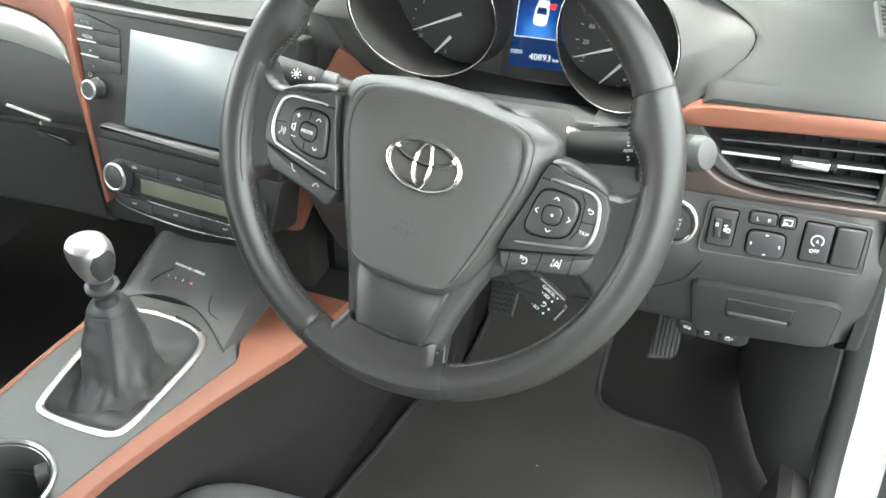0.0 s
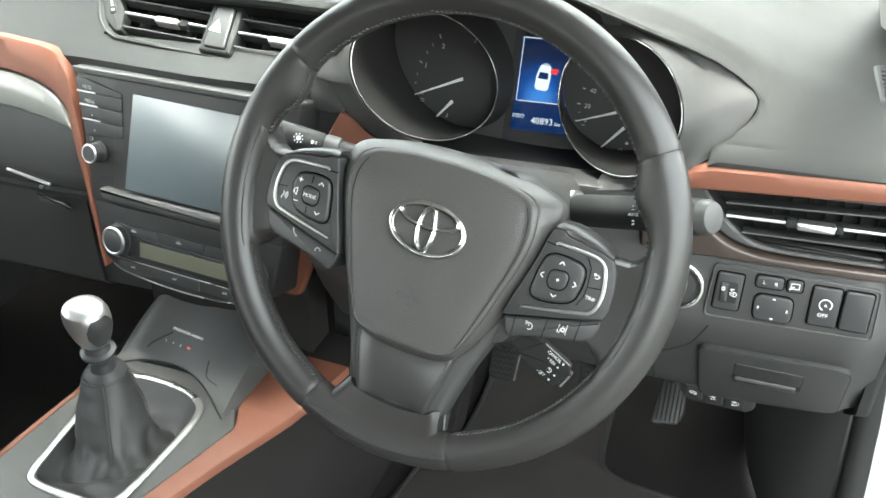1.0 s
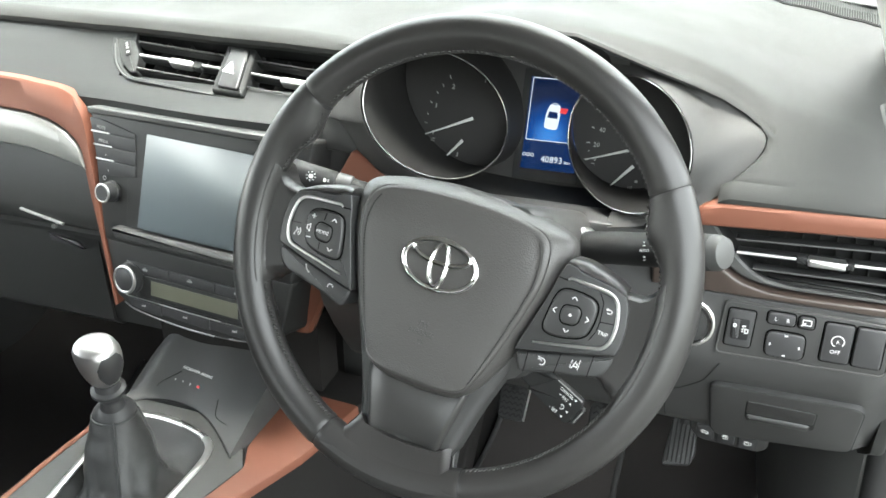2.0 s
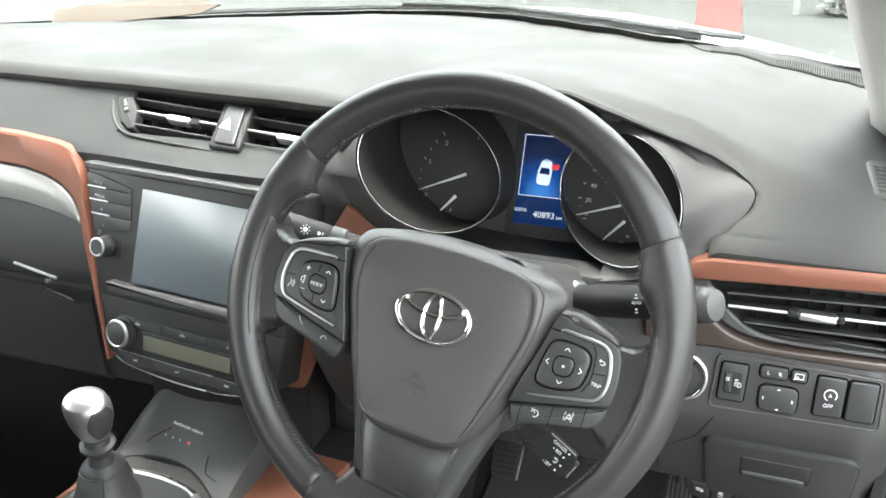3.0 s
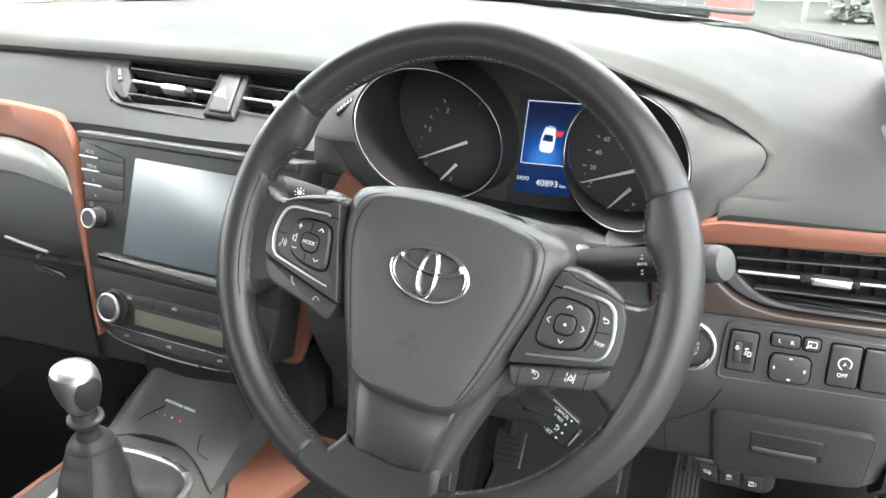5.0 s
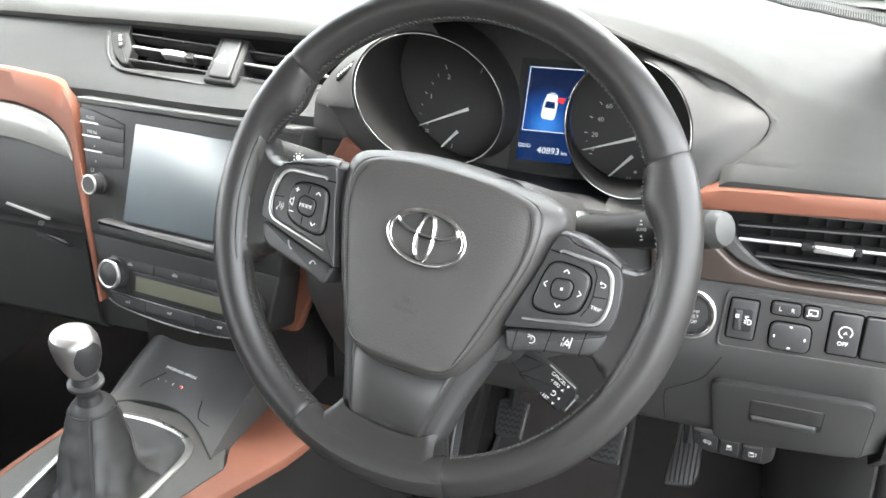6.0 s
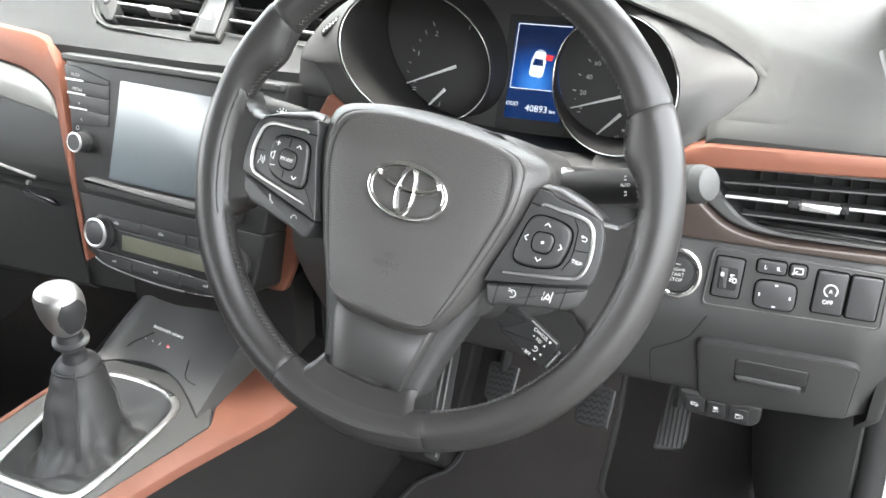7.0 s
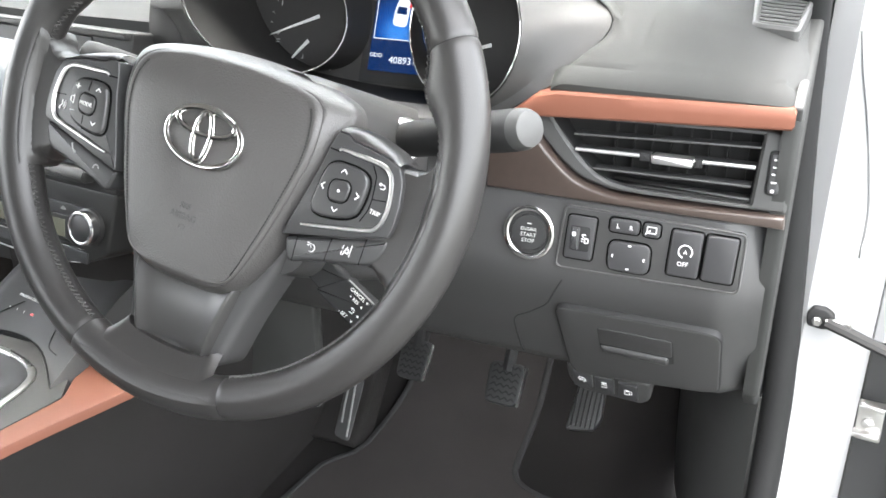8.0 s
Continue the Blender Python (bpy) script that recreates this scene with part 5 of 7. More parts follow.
part("symbols", bars([(-0.1120, -0.0390, -0.1110, -0.0415, 0.0009), (-0.1110, -0.0415, -0.1088, -0.0436, 0.0009), (-0.1128, -0.0388, -0.1114, -0.0386, 0.0011), (-0.1090, -0.0440, -0.1076, -0.0432, 0.0011),
                      (-0.0896, -0.0488, -0.0880, -0.0470, 0.0009), (-0.0880, -0.0470, -0.0858, -0.0474, 0.0009), (-0.0900, -0.0494, -0.0890, -0.0498, 0.0011), (-0.0856, -0.0480, -0.0848, -0.0490, 0.0011)]), DIMPRINT, lp, "", ON_STRIP)
part("button_gap", bars([(-0.1312, -0.0085, -0.1225, -0.0075, 0.0005), (-0.1003, 0.0080, -0.1003, -0.0010, 0.0005), (-0.1016, -0.0170, -0.1020, -0.0268, 0.0005)]), GROOVE, lp, "", shifted(WHEEL, 0, 0, 0.0016))
letters("legend", "TRIP", 0.0038, PRINT, rp, shifted(WHEEL, 0.1258, -0.0150, -0.0008, radians(-4)))
part("symbols", bars(chevron(0.1008, 0.0034, 0) + chevron(0.0890, -0.0086, 1) + chevron(0.1010, -0.0206, 2) + chevron(0.1133, -0.0086, 3)), PRINT, rp, "", ON_ROCKER)
part("symbols", turned([(0.0010, 0), (0.0010, 0.0003)], 12), PRINT, rp, "", shifted(WHEEL, 0.1011, -0.0088, 0.0043))
part("symbols", bars([(0.1236, 0.0026, 0.1268, 0.0026, 0.0006), (0.1268, 0.0026, 0.1280, 0.0014, 0.0006), (0.1280, 0.0014, 0.1270, 0.0000, 0.0006), (0.1270, 0.0000, 0.1248, 0.0000, 0.0006), (0.1236, 0.0026, 0.1248, 0.0036, 0.0006), (0.1236, 0.0026, 0.1248, 0.0016, 0.0006)]), PRINT, rp, "", ON_PAD)
part("button_gap", bars([(0.1160, 0.0124, 0.1204, 0.0060, 0.0006), (0.1204, 0.0060, 0.1216, -0.0077, 0.0006), (0.1216, -0.0077, 0.1208, -0.0152, 0.0006), (0.1208, -0.0152, 0.1176, -0.0226, 0.0006), (0.1216, -0.0077, 0.1312, -0.0063, 0.0006)], 0.0004), GROOVE, rp, "", shifted(WHEEL, 0, 0, -0.0010))
arc = [(0.0893 + 0.0025 * math.cos(t), -0.0487 + 0.0025 * math.sin(t), 0.0) for t in np.linspace(radians(-110), radians(160), 14)]
part("symbols", join(tube(arc, 0.00035, 5), bars([(0.0893, -0.0487, 0.0884, -0.0470, 0.0005), (0.0862, -0.0462, 0.0874, -0.0458, 0.0008), (0.0862, -0.0478, 0.0872, -0.0474, 0.0006)]),
                     bars([(0.1105, -0.0400, 0.1102, -0.0425, 0.0005), (0.1101, -0.0438, 0.1099, -0.0462, 0.0005), (0.1160, -0.0385, 0.1157, -0.0462, 0.0005), (0.1118, -0.0440, 0.1128, -0.0418, 0.0007), (0.1128, -0.0418, 0.1146, -0.0420, 0.0007), (0.1146, -0.0420, 0.1146, -0.0446, 0.0007), (0.1118, -0.0440, 0.1146, -0.0446, 0.0007), (0.1110, -0.0462, 0.1134, -0.0402, 0.0005)])), PRINT, rp, "", ON_STRIP)
part("button_gap", bars([(0.0779, -0.0450, 0.0782, -0.0606, 0.0006), (0.1012, -0.0388, 0.1000, -0.0540, 0.0006), (0.1240, -0.0324, 0.1232, -0.0488, 0.0006)]), GROOVE, rp, "", shifted(WHEEL, 0, 0, -0.0047))
part("rocker_notch", bars([(-0.1023, 0.0065, -0.1028, 0.0002, 0.0007), (-0.1024, -0.0171, -0.1020, -0.0232, 0.0007)]), GROOVE, lp, "", shifted(WHEEL, 0, 0, 0.0027))

# oval chrome emblem in a shallow round dish
EMB = shifted(WHEEL, -0.0015, -0.0042, -0.0010)
emblem = part("emblem", tube([(x, y, 0.0066) for x, y in ellipse(0, 0, 0.0290, 0.0187, 56)], 0.0021, 10, closed=True, flat=0.8), CHROME, wheel, "chrome oval emblem", EMB)
part("field", slab(ellipse(0, 0, 0.0285, 0.0182, 48), 0.004, 0.0005, top=0.0050), GRAINED, emblem, "recessed dark field", EMB)
part("oval", tube([(x, y, 0.0072) for x, y in ellipse(0.0, 0.0092, 0.0225, 0.0082, 44)], 0.0021, 8, closed=True, flat=0.8), CHROME, emblem, "", EMB)
part("oval", tube([(x, y, 0.0074) for x, y in ellipse(-0.0004, 0.0002, 0.0064, 0.0164, 44)], 0.0019, 8, closed=True, flat=0.8), CHROME, emblem, "", EMB)
for txt, v, size in (("SRS", -0.0505, 0.0056), ("AIRBAG", -0.0572, 0.0060)):
    letters("legend", txt, size, EMBOSS, wheel, shifted(WHEEL, -0.0020, v, 0.0040), lift=0.0004)
part("airbag_mark", tube([(x, y, 0) for x, y in ellipse(-0.0010, -0.0640, 0.0022, 0.0016, 18)], 0.0004, 5, closed=True), EMBOSS, wheel, "", shifted(WHEEL, 0, 0, 0.0038))

# stitches: along the cover's sides and round the inside of the rim
out = []
for s in (1, -1):
    line = smooth_path([(s * x, y, 0) for x, y in seam_half[4:14]], 7)
    for a, b in zip(line, line[1:]):
        h = 0.0012 + cover_drop(a.y)
        m = a + (b - a) * 0.62
        out.append(tube([(a.x, a.y, h), (m.x, m.y, h)], 0.00055, 5))
tagged(part("stitching", join(*out), SEAM, wheel, "dark stitched seam", WHEEL), kind="stuff")
out = []
for lo, hi in ((147, 171), (203, 248), (-68, -24), (9, 33), (36, 144)):
    a = radians(lo)
    while a < radians(hi):
        thumb = 0.0085 * sum(math.exp(-(math.remainder(a - b, 2 * math.pi) / 0.115) ** 2) for b in (radians(25), radians(155)))
        p = []
        for da, t in ((0.0, radians(158)), (0.010, radians(172)), (0.020, radians(158))):
            r = R0 + (RA + thumb) * math.cos(t) - 0.0003
            p.append((r * math.cos(a + da), r * math.sin(a + da) + RV, RW + RB * math.sin(t) + 0.0002))
        out.append(tube(p, 0.0006, 5))
        a += 0.024
tagged(part("rim_stitching", join(*out), STITCH, wheel, "grey cross stitching inside the rim", WHEEL), kind="stuff")

# ---------- column and stalks ----------
column = thing("steering_column", "dark plastic steering column shroud behind the wheel", "steering column", (0, 0.1, 0.8))
rows = []
for d, k in ((0.020, 0.9), (0.026, 1.0), (0.06, 1.04), (0.12, 1.08), (0.20, 1.1)):
    ol = rounded([(-0.062 * k, -0.085 * k), (0.062 * k, -0.085 * k), (0.070 * k, 0.012), (0.062 * k, 0.047), (-0.062 * k, 0.047), (-0.070 * k, 0.012)], 0.022, 5)
    rows.append([(x, y, -d) for x, y in ol])
COL = frame_at((0, 0, 0.9), (1, 0, 0), w_n)
part("shroud", grid(rows, close_u=True), HARD, column, "", COL)
part("collar", tube([(x, y, -0.030) for x, y in ellipse(0.0, -0.012, 0.086, 0.052, 48)], 0.004, 8, closed=True, flat=1.2), SOFT, column, "", COL)

wiper = thing("wiper_stalk", "black wiper stalk with white symbols and a rounded end", "control stalk", (0.06, 0.12, 0.87))
a, b = Vector((0.070, 0.128, 0.868)), Vector((0.1845, 0.067, 0.907))
ST = frame_at(a, Vector((0, 0, 1)), (b - a))
L = (b - a).length
part("stalk", turned([(0.010, 0.0), (0.0125, 0.004), (0.0135, 0.02), (0.0135, L * 0.6), (0.0138, L * 0.75), (0.0140, L - 0.012), (0.0136, L - 0.003)], 28), STALK, wiper, "", ST)
part("end_cap", turned([(0.0136, L - 0.003), (0.0134, L + 0.001), (0.0115, L + 0.006), (0.006, L + 0.0075)], 28), SOFT, wiper, "grey rounded end", ST)
part("collar", turned([(0.0150, -0.004), (0.0165, -0.002), (0.0165, 0.006), (0.0145, 0.008)], 28), SATIN, wiper, "bright metal collar", ST)
axis = (b - a).normalized()
out_n = Vector((-0.1, -1, 0.35))
out_n = (out_n - axis * out_n.dot(axis)).normalized()
side = frame_at(a + (b - a) * 0.58 + out_n * 0.0137, axis, out_n)
letters("legend", "AUTO", 0.0034, PRINT, wiper, side)
part("symbols", bars([(-0.0006, 0.0065, 0.0006, 0.0065, 0.001), (-0.0012, 0.0040, 0.0012, 0.0040, 0.0008), (-0.0008, -0.0048, 0.0008, -0.0048, 0.0012), (-0.0010, -0.0075, 0.0012, -0.0070, 0.0008)]), PRINT, wiper, "", side)
part("symbols", bars([(-0.003, 0.001, 0.003, 0.001, 0.001), (-0.002, -0.001, 0.002, -0.0012, 0.001), (-0.003, 0.003, -0.001, 0.003, 0.001)]), PRINT, wiper, "", frame_at(a + (b - a) * 0.72 + out_n * 0.0139, axis, out_n))

lamp = thing("light_stalk", "black lighting stalk with white lamp symbols", "control stalk", (-0.08, 0.12, 0.89))
a, b = Vector((-0.075, 0.128, 0.880)), Vector((-0.200, 0.100, 0.914))
ST = frame_at(a, (0, 0, 1), (b - a))
L = (b - a).length
part("stalk", turned([(0.009, 0.0), (0.0100, 0.004), (0.0105, L * 0.48), (0.0108, L * 0.50)], 28), STALK, lamp, "", ST)
part("stalk_ring", turned([(0.0108, L * 0.50), (0.0122, L * 0.51), (0.0124, L * 0.60), (0.0118, L * 0.61)], 28), KEY, lamp, "", ST)
part("end_knob", turned([(0.0108, L * 0.615), (0.0120, L * 0.63), (0.0126, L * 0.80), (0.0126, L - 0.010), (0.0114, L - 0.003), (0.007, L)], 28), STALK, lamp, "black end knob", ST)
axis = (b - a).normalized()
out_n = Vector((0.1, -0.85, 0.55))
out_n = (out_n - axis * out_n.dot(axis)).normalized()
side = frame_at(a + (b - a) * 0.775 + out_n * 0.0126, -axis, out_n)
rays = [(0.0032 * math.cos(t), 0.0032 * math.sin(t), 0.0045 * math.cos(t), 0.0045 * math.sin(t), 0.0007) for t in (k * math.pi / 4 for k in range(8))]
part("symbols", join(turned([(0.0020, -0.0002), (0.0020, 0.0003)], 14), bars(rays), bars([(0.0115, 0.0000, 0.0140, 0.0000, 0.0030), (0.0152, 0.0010, 0.0168, 0.0010, 0.0007), (0.0152, -0.0005, 0.0168, -0.0005, 0.0007)])), BRIGHT, lamp, "", side)

cruise = thing("cruise_stalk", "small black cruise control stalk with white lettering", "control stalk", (0.06, 0.03, 0.79))
CR = frame_at((0.090, 0.014, 0.787), (0.80, 0.05, -0.60), (0.12, -0.93, 0.35))
part("stalk", join(slab(rounded([(-0.030, -0.0115), (0.0095, -0.0128), (0.0112, -0.010), (0.0118, 0.0065), (0.0090, 0.0092), (-0.018, 0.0095)], 0.002), 0.014, 0.0015),
                   slab(rounded([(-0.060, -0.007), (-0.026, -0.0105), (-0.016, 0.0090), (-0.045, 0.010)], 0.003), 0.012, 0.002, top=-0.001)), SLOT, cruise, "", CR)
part("end_button", slab(rounded(rect(0.0118, 0.0152, -0.0095, 0.0048), 0.0012), 0.010, 0.0010, top=-0.0010), PADKEY, cruise, "", CR)
part("edge_line", tube([(-0.016, 0.0094, -0.0012), (0.0088, 0.0091, -0.0012)], 0.0007, 6), STRIP_GREY, cruise, "pale grey line along the edge", CR)
for txt, u, v in (("CANCEL", -0.0046, 0.0066), ("+ RES", -0.0044, 0.0022), ("- SET", -0.0042, -0.0102)):
    letters("legend", txt, 0.0034, BRIGHT, cruise, shifted(CR, u, v, 0.0002))


def pointer(u, v, way):
    """A small filled triangle pointing up (1), down (-1) or left (0)."""
    pts = [(-0.0010, -0.0008), (0.0010, -0.0008), (0.0, 0.0011)] if way > 0 else [(-0.0010, 0.0008), (0.0010, 0.0008), (0.0, -0.0011)] if way < 0 else [(0.0008, -0.0010), (0.0008, 0.0010), (-0.0011, 0.0)]
    return slab([(u + x, v + y) for x, y in pts], 0.0004, 0.0001, top=0.0003, steps=1)


arc = [(-0.0008 + 0.0018 * math.cos(t), -0.0042 + 0.0018 * math.sin(t), 0.0002) for t in np.linspace(radians(-120), radians(150), 12)]
part("symbols", join(pointer(0.0042, 0.0066, -1), pointer(0.0028, 0.0020, 1), pointer(0.0048, -0.0046, 0), pointer(0.0038, -0.0103, -1), tube(arc, 0.0003, 5), bars([(-0.0008, -0.0042, -0.0016, -0.0022, 0.0005)])), BRIGHT, cruise, "", shifted(CR, 0, 0, 0.0002))
part("symbols", bars([(0.0140, -0.0080, 0.0140, 0.0030, 0.0008)]), DIMPRINT, cruise, "", shifted(CR, 0, 0, -0.0009))

# ---------- centre stack ----------
STACK = frame_at((-0.35, stack_y(-0.35, 0.81), 0.81), (1, -0.11, 0), (-0.11, -1, 0.2))


def st(x, z):
    """Stack coordinates of a place on its face."""
    return (x + 0.35) * 1.006, (z - 0.81) * 1.02


def stp(*pts):
    return [st(x, z) for x, z in pts]


unit = thing("infotainment_unit", "black infotainment unit with a large unlit touch screen", "infotainment unit", (-0.35, 0.2, 0.78))
body = stp((-0.497, 0.920), (-0.203, 0.920), (-0.222, 0.775), (-0.478, 0.775))
part("bezel", slab(rounded(body, 0.004), 0.05, 0.0025, top=0.0), STACKBLACK, unit, "", STACK)
part("top_ledge", slab(rounded(stp((-0.495, 0.9195), (-0.205, 0.9195), (-0.207, 0.9125), (-0.493, 0.9125)), 0.002), 0.02, 0.002, top=0.007), SOFT, unit, "", STACK)
part("screen_surround", slab(rounded(stp((-0.4395, 0.912), (-0.252, 0.912), (-0.258, 0.790), (-0.4435, 0.790)), 0.004), 0.01, 0.001, top=0.0012), STACKBLACK, unit, "", STACK)
scr = slab(rounded([(-0.0633, 0.1057), (0.0815, 0.1035), (0.0800, 0.0020), (-0.0714, 0.0030)], 0.001), 0.006, 0.0004)
part("touch_screen", scr, SCREEN, unit, "glossy glass full of sky reflection", shifted(STACK, 0, 0.0212, 0.0060) @ Matrix.Rotation(radians(-3.5), 4, "X") @ Matrix.Translation((0, -0.035, 0)))
part("lower_ledge", slab(rounded(stp((-0.4560, 0.7955), (-0.2450, 0.7955), (-0.2500, 0.7825), (-0.4500, 0.7825)), 0.003), 0.02, 0.004, top=0.0130), SOFT, unit, "", STACK)
key_z = [0.9075, 0.8925, 0.8785, 0.8635, 0.8470]
for i, txt in enumerate(("MUTE", "MEDIA", ">", "<")):
    zt, zb = key_z[i], key_z[i + 1]
    xl, xr = -0.4950 + (0.9075 - zt) * 0.22, -0.4285
    pts = stp((xl, zt), (xr, zt - 0.0102 if i == 0 else zt - 0.0006), (xr, zb + (0.004 if i == 3 else 0.0)), (xl + 0.0033, zb + 0.0004))
    if i == 0:
        pts.insert(1, st(xl + 0.016, zt))
    k = part("key", slab(rounded(pts, 0.0012), 0.004, 0.0006, top=0.0022), KEY, unit, "", STACK)
    u, v = st(xl + 0.017, (zt + zb) / 2 - 0.0015)
    letters("legend", txt, 0.0050, DIMPRINT, k, shifted(STACK, u, v, 0.0023, radians(-5)))
    if i < 3:
        u0, v0 = st(xl + 0.002, zb + 0.0012)
        u1, v1 = st(xl + 0.029, zb + 0.0010)
        part("silver_line", bars([(u0, v0, u1, v1, 0.0016)], 0.0006), SATIN, k, "thin satin line", shifted(STACK, 0, 0, 0.0022))


def knob(parent, x, z, r, h, txt=""):
    u, v = st(x, z)
    at = shifted(STACK, u, v, 0)
    k = part("knob", turned([(r * 1.12, -0.002), (r * 1.12, 0.003), (r, 0.004), (r * 0.97, h - 0.002), (r * 0.80, h - 0.0005)], 36), KEY, parent, "", at)
    part("knob_rim", tube([(q[0], q[1], h - 0.0018) for q in ellipse(0, 0, r * 0.90, r * 0.90, 40)], r * 0.13, 10, closed=True, flat=0.9), SATIN, k, "bright metal rim", at)
    part("knob_face", turned([(r * 0.80, h - 0.003), (r * 0.78, h - 0.0012), (r * 0.3, h - 0.001)], 32), SOFT, k, "", at)
    if txt:
        letters("legend", txt, r * 0.42, DIMPRINT, k, shifted(at, 0, 0, h - 0.0009))
    return k


knob(unit, -0.4640, 0.8312, 0.0105, 0.017)
u, v = st(-0.4760, 0.8440)
part("symbols", tube([(x, y, 0) for x, y in ellipse(0, 0, 0.0022, 0.0022, 16)], 0.0004, 5, closed=True), DIMPRINT, unit, "", shifted(STACK, u, v, 0.0004))

climate = thing("climate_panel", "black climate control panel with two silver rimmed knobs", "climate control", (-0.35, 0.17, 0.7))
body = stp((-0.4790, 0.778), (-0.2210, 0.778), (-0.2330, 0.717), (-0.262, 0.704), (-0.300, 0.698), (-0.35, 0.695), (-0.40, 0.698), (-0.438, 0.704), (-0.4660, 0.717))
part("panel", slab(rounded(body, 0.006), 0.05, 0.003, top=-0.001), STACKBLACK, climate, "", STACK)
knob(climate, -0.4365, 0.7395, 0.0160, 0.013, "DUAL")
knob(climate, -0.2540, 0.7410, 0.0160, 0.013, "DUAL")
for x0, x1, sym in ((-0.4450, -0.3830, 0), (-0.3820, -0.3190, 1), (-0.3180, -0.2560, 2)):
    pts = stp((x0, 0.7575), (x1, 0.7575), (x1, 0.7465), (x0, 0.7465))
    k = part("key", slab(rounded(pts, 0.001), 0.004, 0.0006, top=0.0012), KEY, climate, "", STACK)
    u, v = st((x0 + x1) / 2 - 0.002, 0.7520)
    part("symbols", bars([(-0.004, 0.0, 0.003, 0.0, 0.0022), (-0.002, 0.002, 0.001, 0.002, 0.0008)], 0.0002), DIMPRINT, k, "", shifted(STACK, u, v, 0.0012))
part("display_window", slab(rounded(stp((-0.4270, 0.7455), (-0.2730, 0.7455), (-0.2730, 0.7205), (-0.4270, 0.7205)), 0.002), 0.004, 0.0004, top=0.0006), GLOSSB, climate, "", STACK)
part("unlit_display", slab(stp((-0.4080, 0.7415), (-0.2880, 0.7415), (-0.2880, 0.7250), (-0.4080, 0.7250)), 0.002, 0.0003, top=0.0011), LCD, climate, "unlit olive display", STACK)
for x0, x1 in ((-0.4430, -0.3930), (-0.3920, -0.3250), (-0.3240, -0.2570)):
    pts = stp((x0, 0.7170), (x1, 0.7160), (x1, 0.7045), (x0 + (0.008 if x0 < -0.43 else 0), 0.7062))
    k = part("key", slab(rounded(pts, 0.001), 0.004, 0.0006, top=0.0016), KEY, climate, "", STACK)
    u, v = st((x0 + x1) / 2, 0.7110)
    part("symbols", bars([(-0.003, 0.0, 0.003, 0.0, 0.0018), (0.002, 0.001, 0.003, 0.002, 0.0008)], 0.0002), DIMPRINT, k, "", shifted(STACK, u, v, 0.0017))
line = smooth_path([(*st(-0.4460, 0.7100), 0), (*st(-0.4300, 0.7045), 0), (*st(-0.3900, 0.7005), 0), (*st(-0.3500, 0.6990), 0), (*st(-0.30, 0.7005), 0), (*st(-0.2650, 0.7050), 0)], 6)
part("silver_line", tube(line, 0.0009, 6), SATIN, climate, "thin satin line", shifted(STACK, 0, 0, 0.0015))
line = [(*st(-0.4440, 0.7185), 0), (*st(-0.3500, 0.7175), 0), (*st(-0.2600, 0.7175), 0)]
part("silver_line", tube(line, 0.0006, 6), SATIN, climate, "", shifted(STACK, 0, 0, 0.0015))

# orange side of the stack on the driver's side, and the small orange piece beside the dials
rows = []
for z in np.linspace(0.800, 0.700, 12):
    xl, xr = -0.220 + (z - 0.777) * 0.356, -0.194 + (z - 0.774) * 0.445
    xr = max(xr, xl + 0.012)
    rows.append([(xl - 0.0015, 0.176, z), (xl, 0.1705, z), (xl + 0.002, 0.1695, z), ((xl + xr) / 2, 0.1688, z), (xr - 0.003, 0.1700, z), (xr, 0.173, z), (xr, 0.182, z)])
part("orange_trim", grid(rows, thick=0.003), ORANGE, dash, "copper orange side of the centre stack")
part("orange_trim", slab(rounded([(-0.190, 0.875), (-0.118, 0.878), (-0.155, 0.9035), (-0.168, 0.9105)], [0.003, 0.003, 0.012, 0.004]), 0.02, 0.003), ORANGE, dash, "copper orange wedge", frame_at((0, 0.176, 0), (1, 0, 0), (0, -1, 0)))
part("dark_ledge", slab(rounded([(-0.27, 0.865), (-0.17, 0.865), (-0.165, 0.915), (-0.27, 0.918)], 0.003), 0.03, 0.003), HARD, dash, "", frame_at((0, 0.192, 0), (1, 0, 0), (0, -1, 0)))

# ---------- air vents ----------
VENT = frame_at((-0.353, 0.2495, 0.9610), (1, -0.072, -0.040), (0, -1, 1.3))


def vent(name, label, base, at, outline, hole, slats, wheel_at=None, group="air vents"):
    v = thing(name, label, "air vent", base, group)
    part("surround", frame_ring(outline, hole, 0.022, 0.002, top=0.002), FACING if name.startswith("centre") else SOFT, v, "", at)
    part("liner", frame_ring(hole, inset(hole, 0.0008), 0.026, 0.0002, top=-0.0015), SEAM, v, "", at)
    part("duct", slab(hole, 0.002, 0.0003, top=-0.030), SLOT, v, "", at)
    for (u0, v0, u1, v1, silver) in slats:
        w = 0.0015 if silver else 0.0009
        part("slat", tube([(u0, v0, -0.006), (u1, v1, -0.006)], 0.0062, 8, flat=w / 0.0062, up=Vector((0, 1, 0.10))), SEAM, v, "", at)
        part("slat_edge", tube([(u0, v0, 0.0028), (u1, v1, 0.0028)], w, 8, flat=0.9), EDGE if silver else SOFT, v, "", at)
    return v


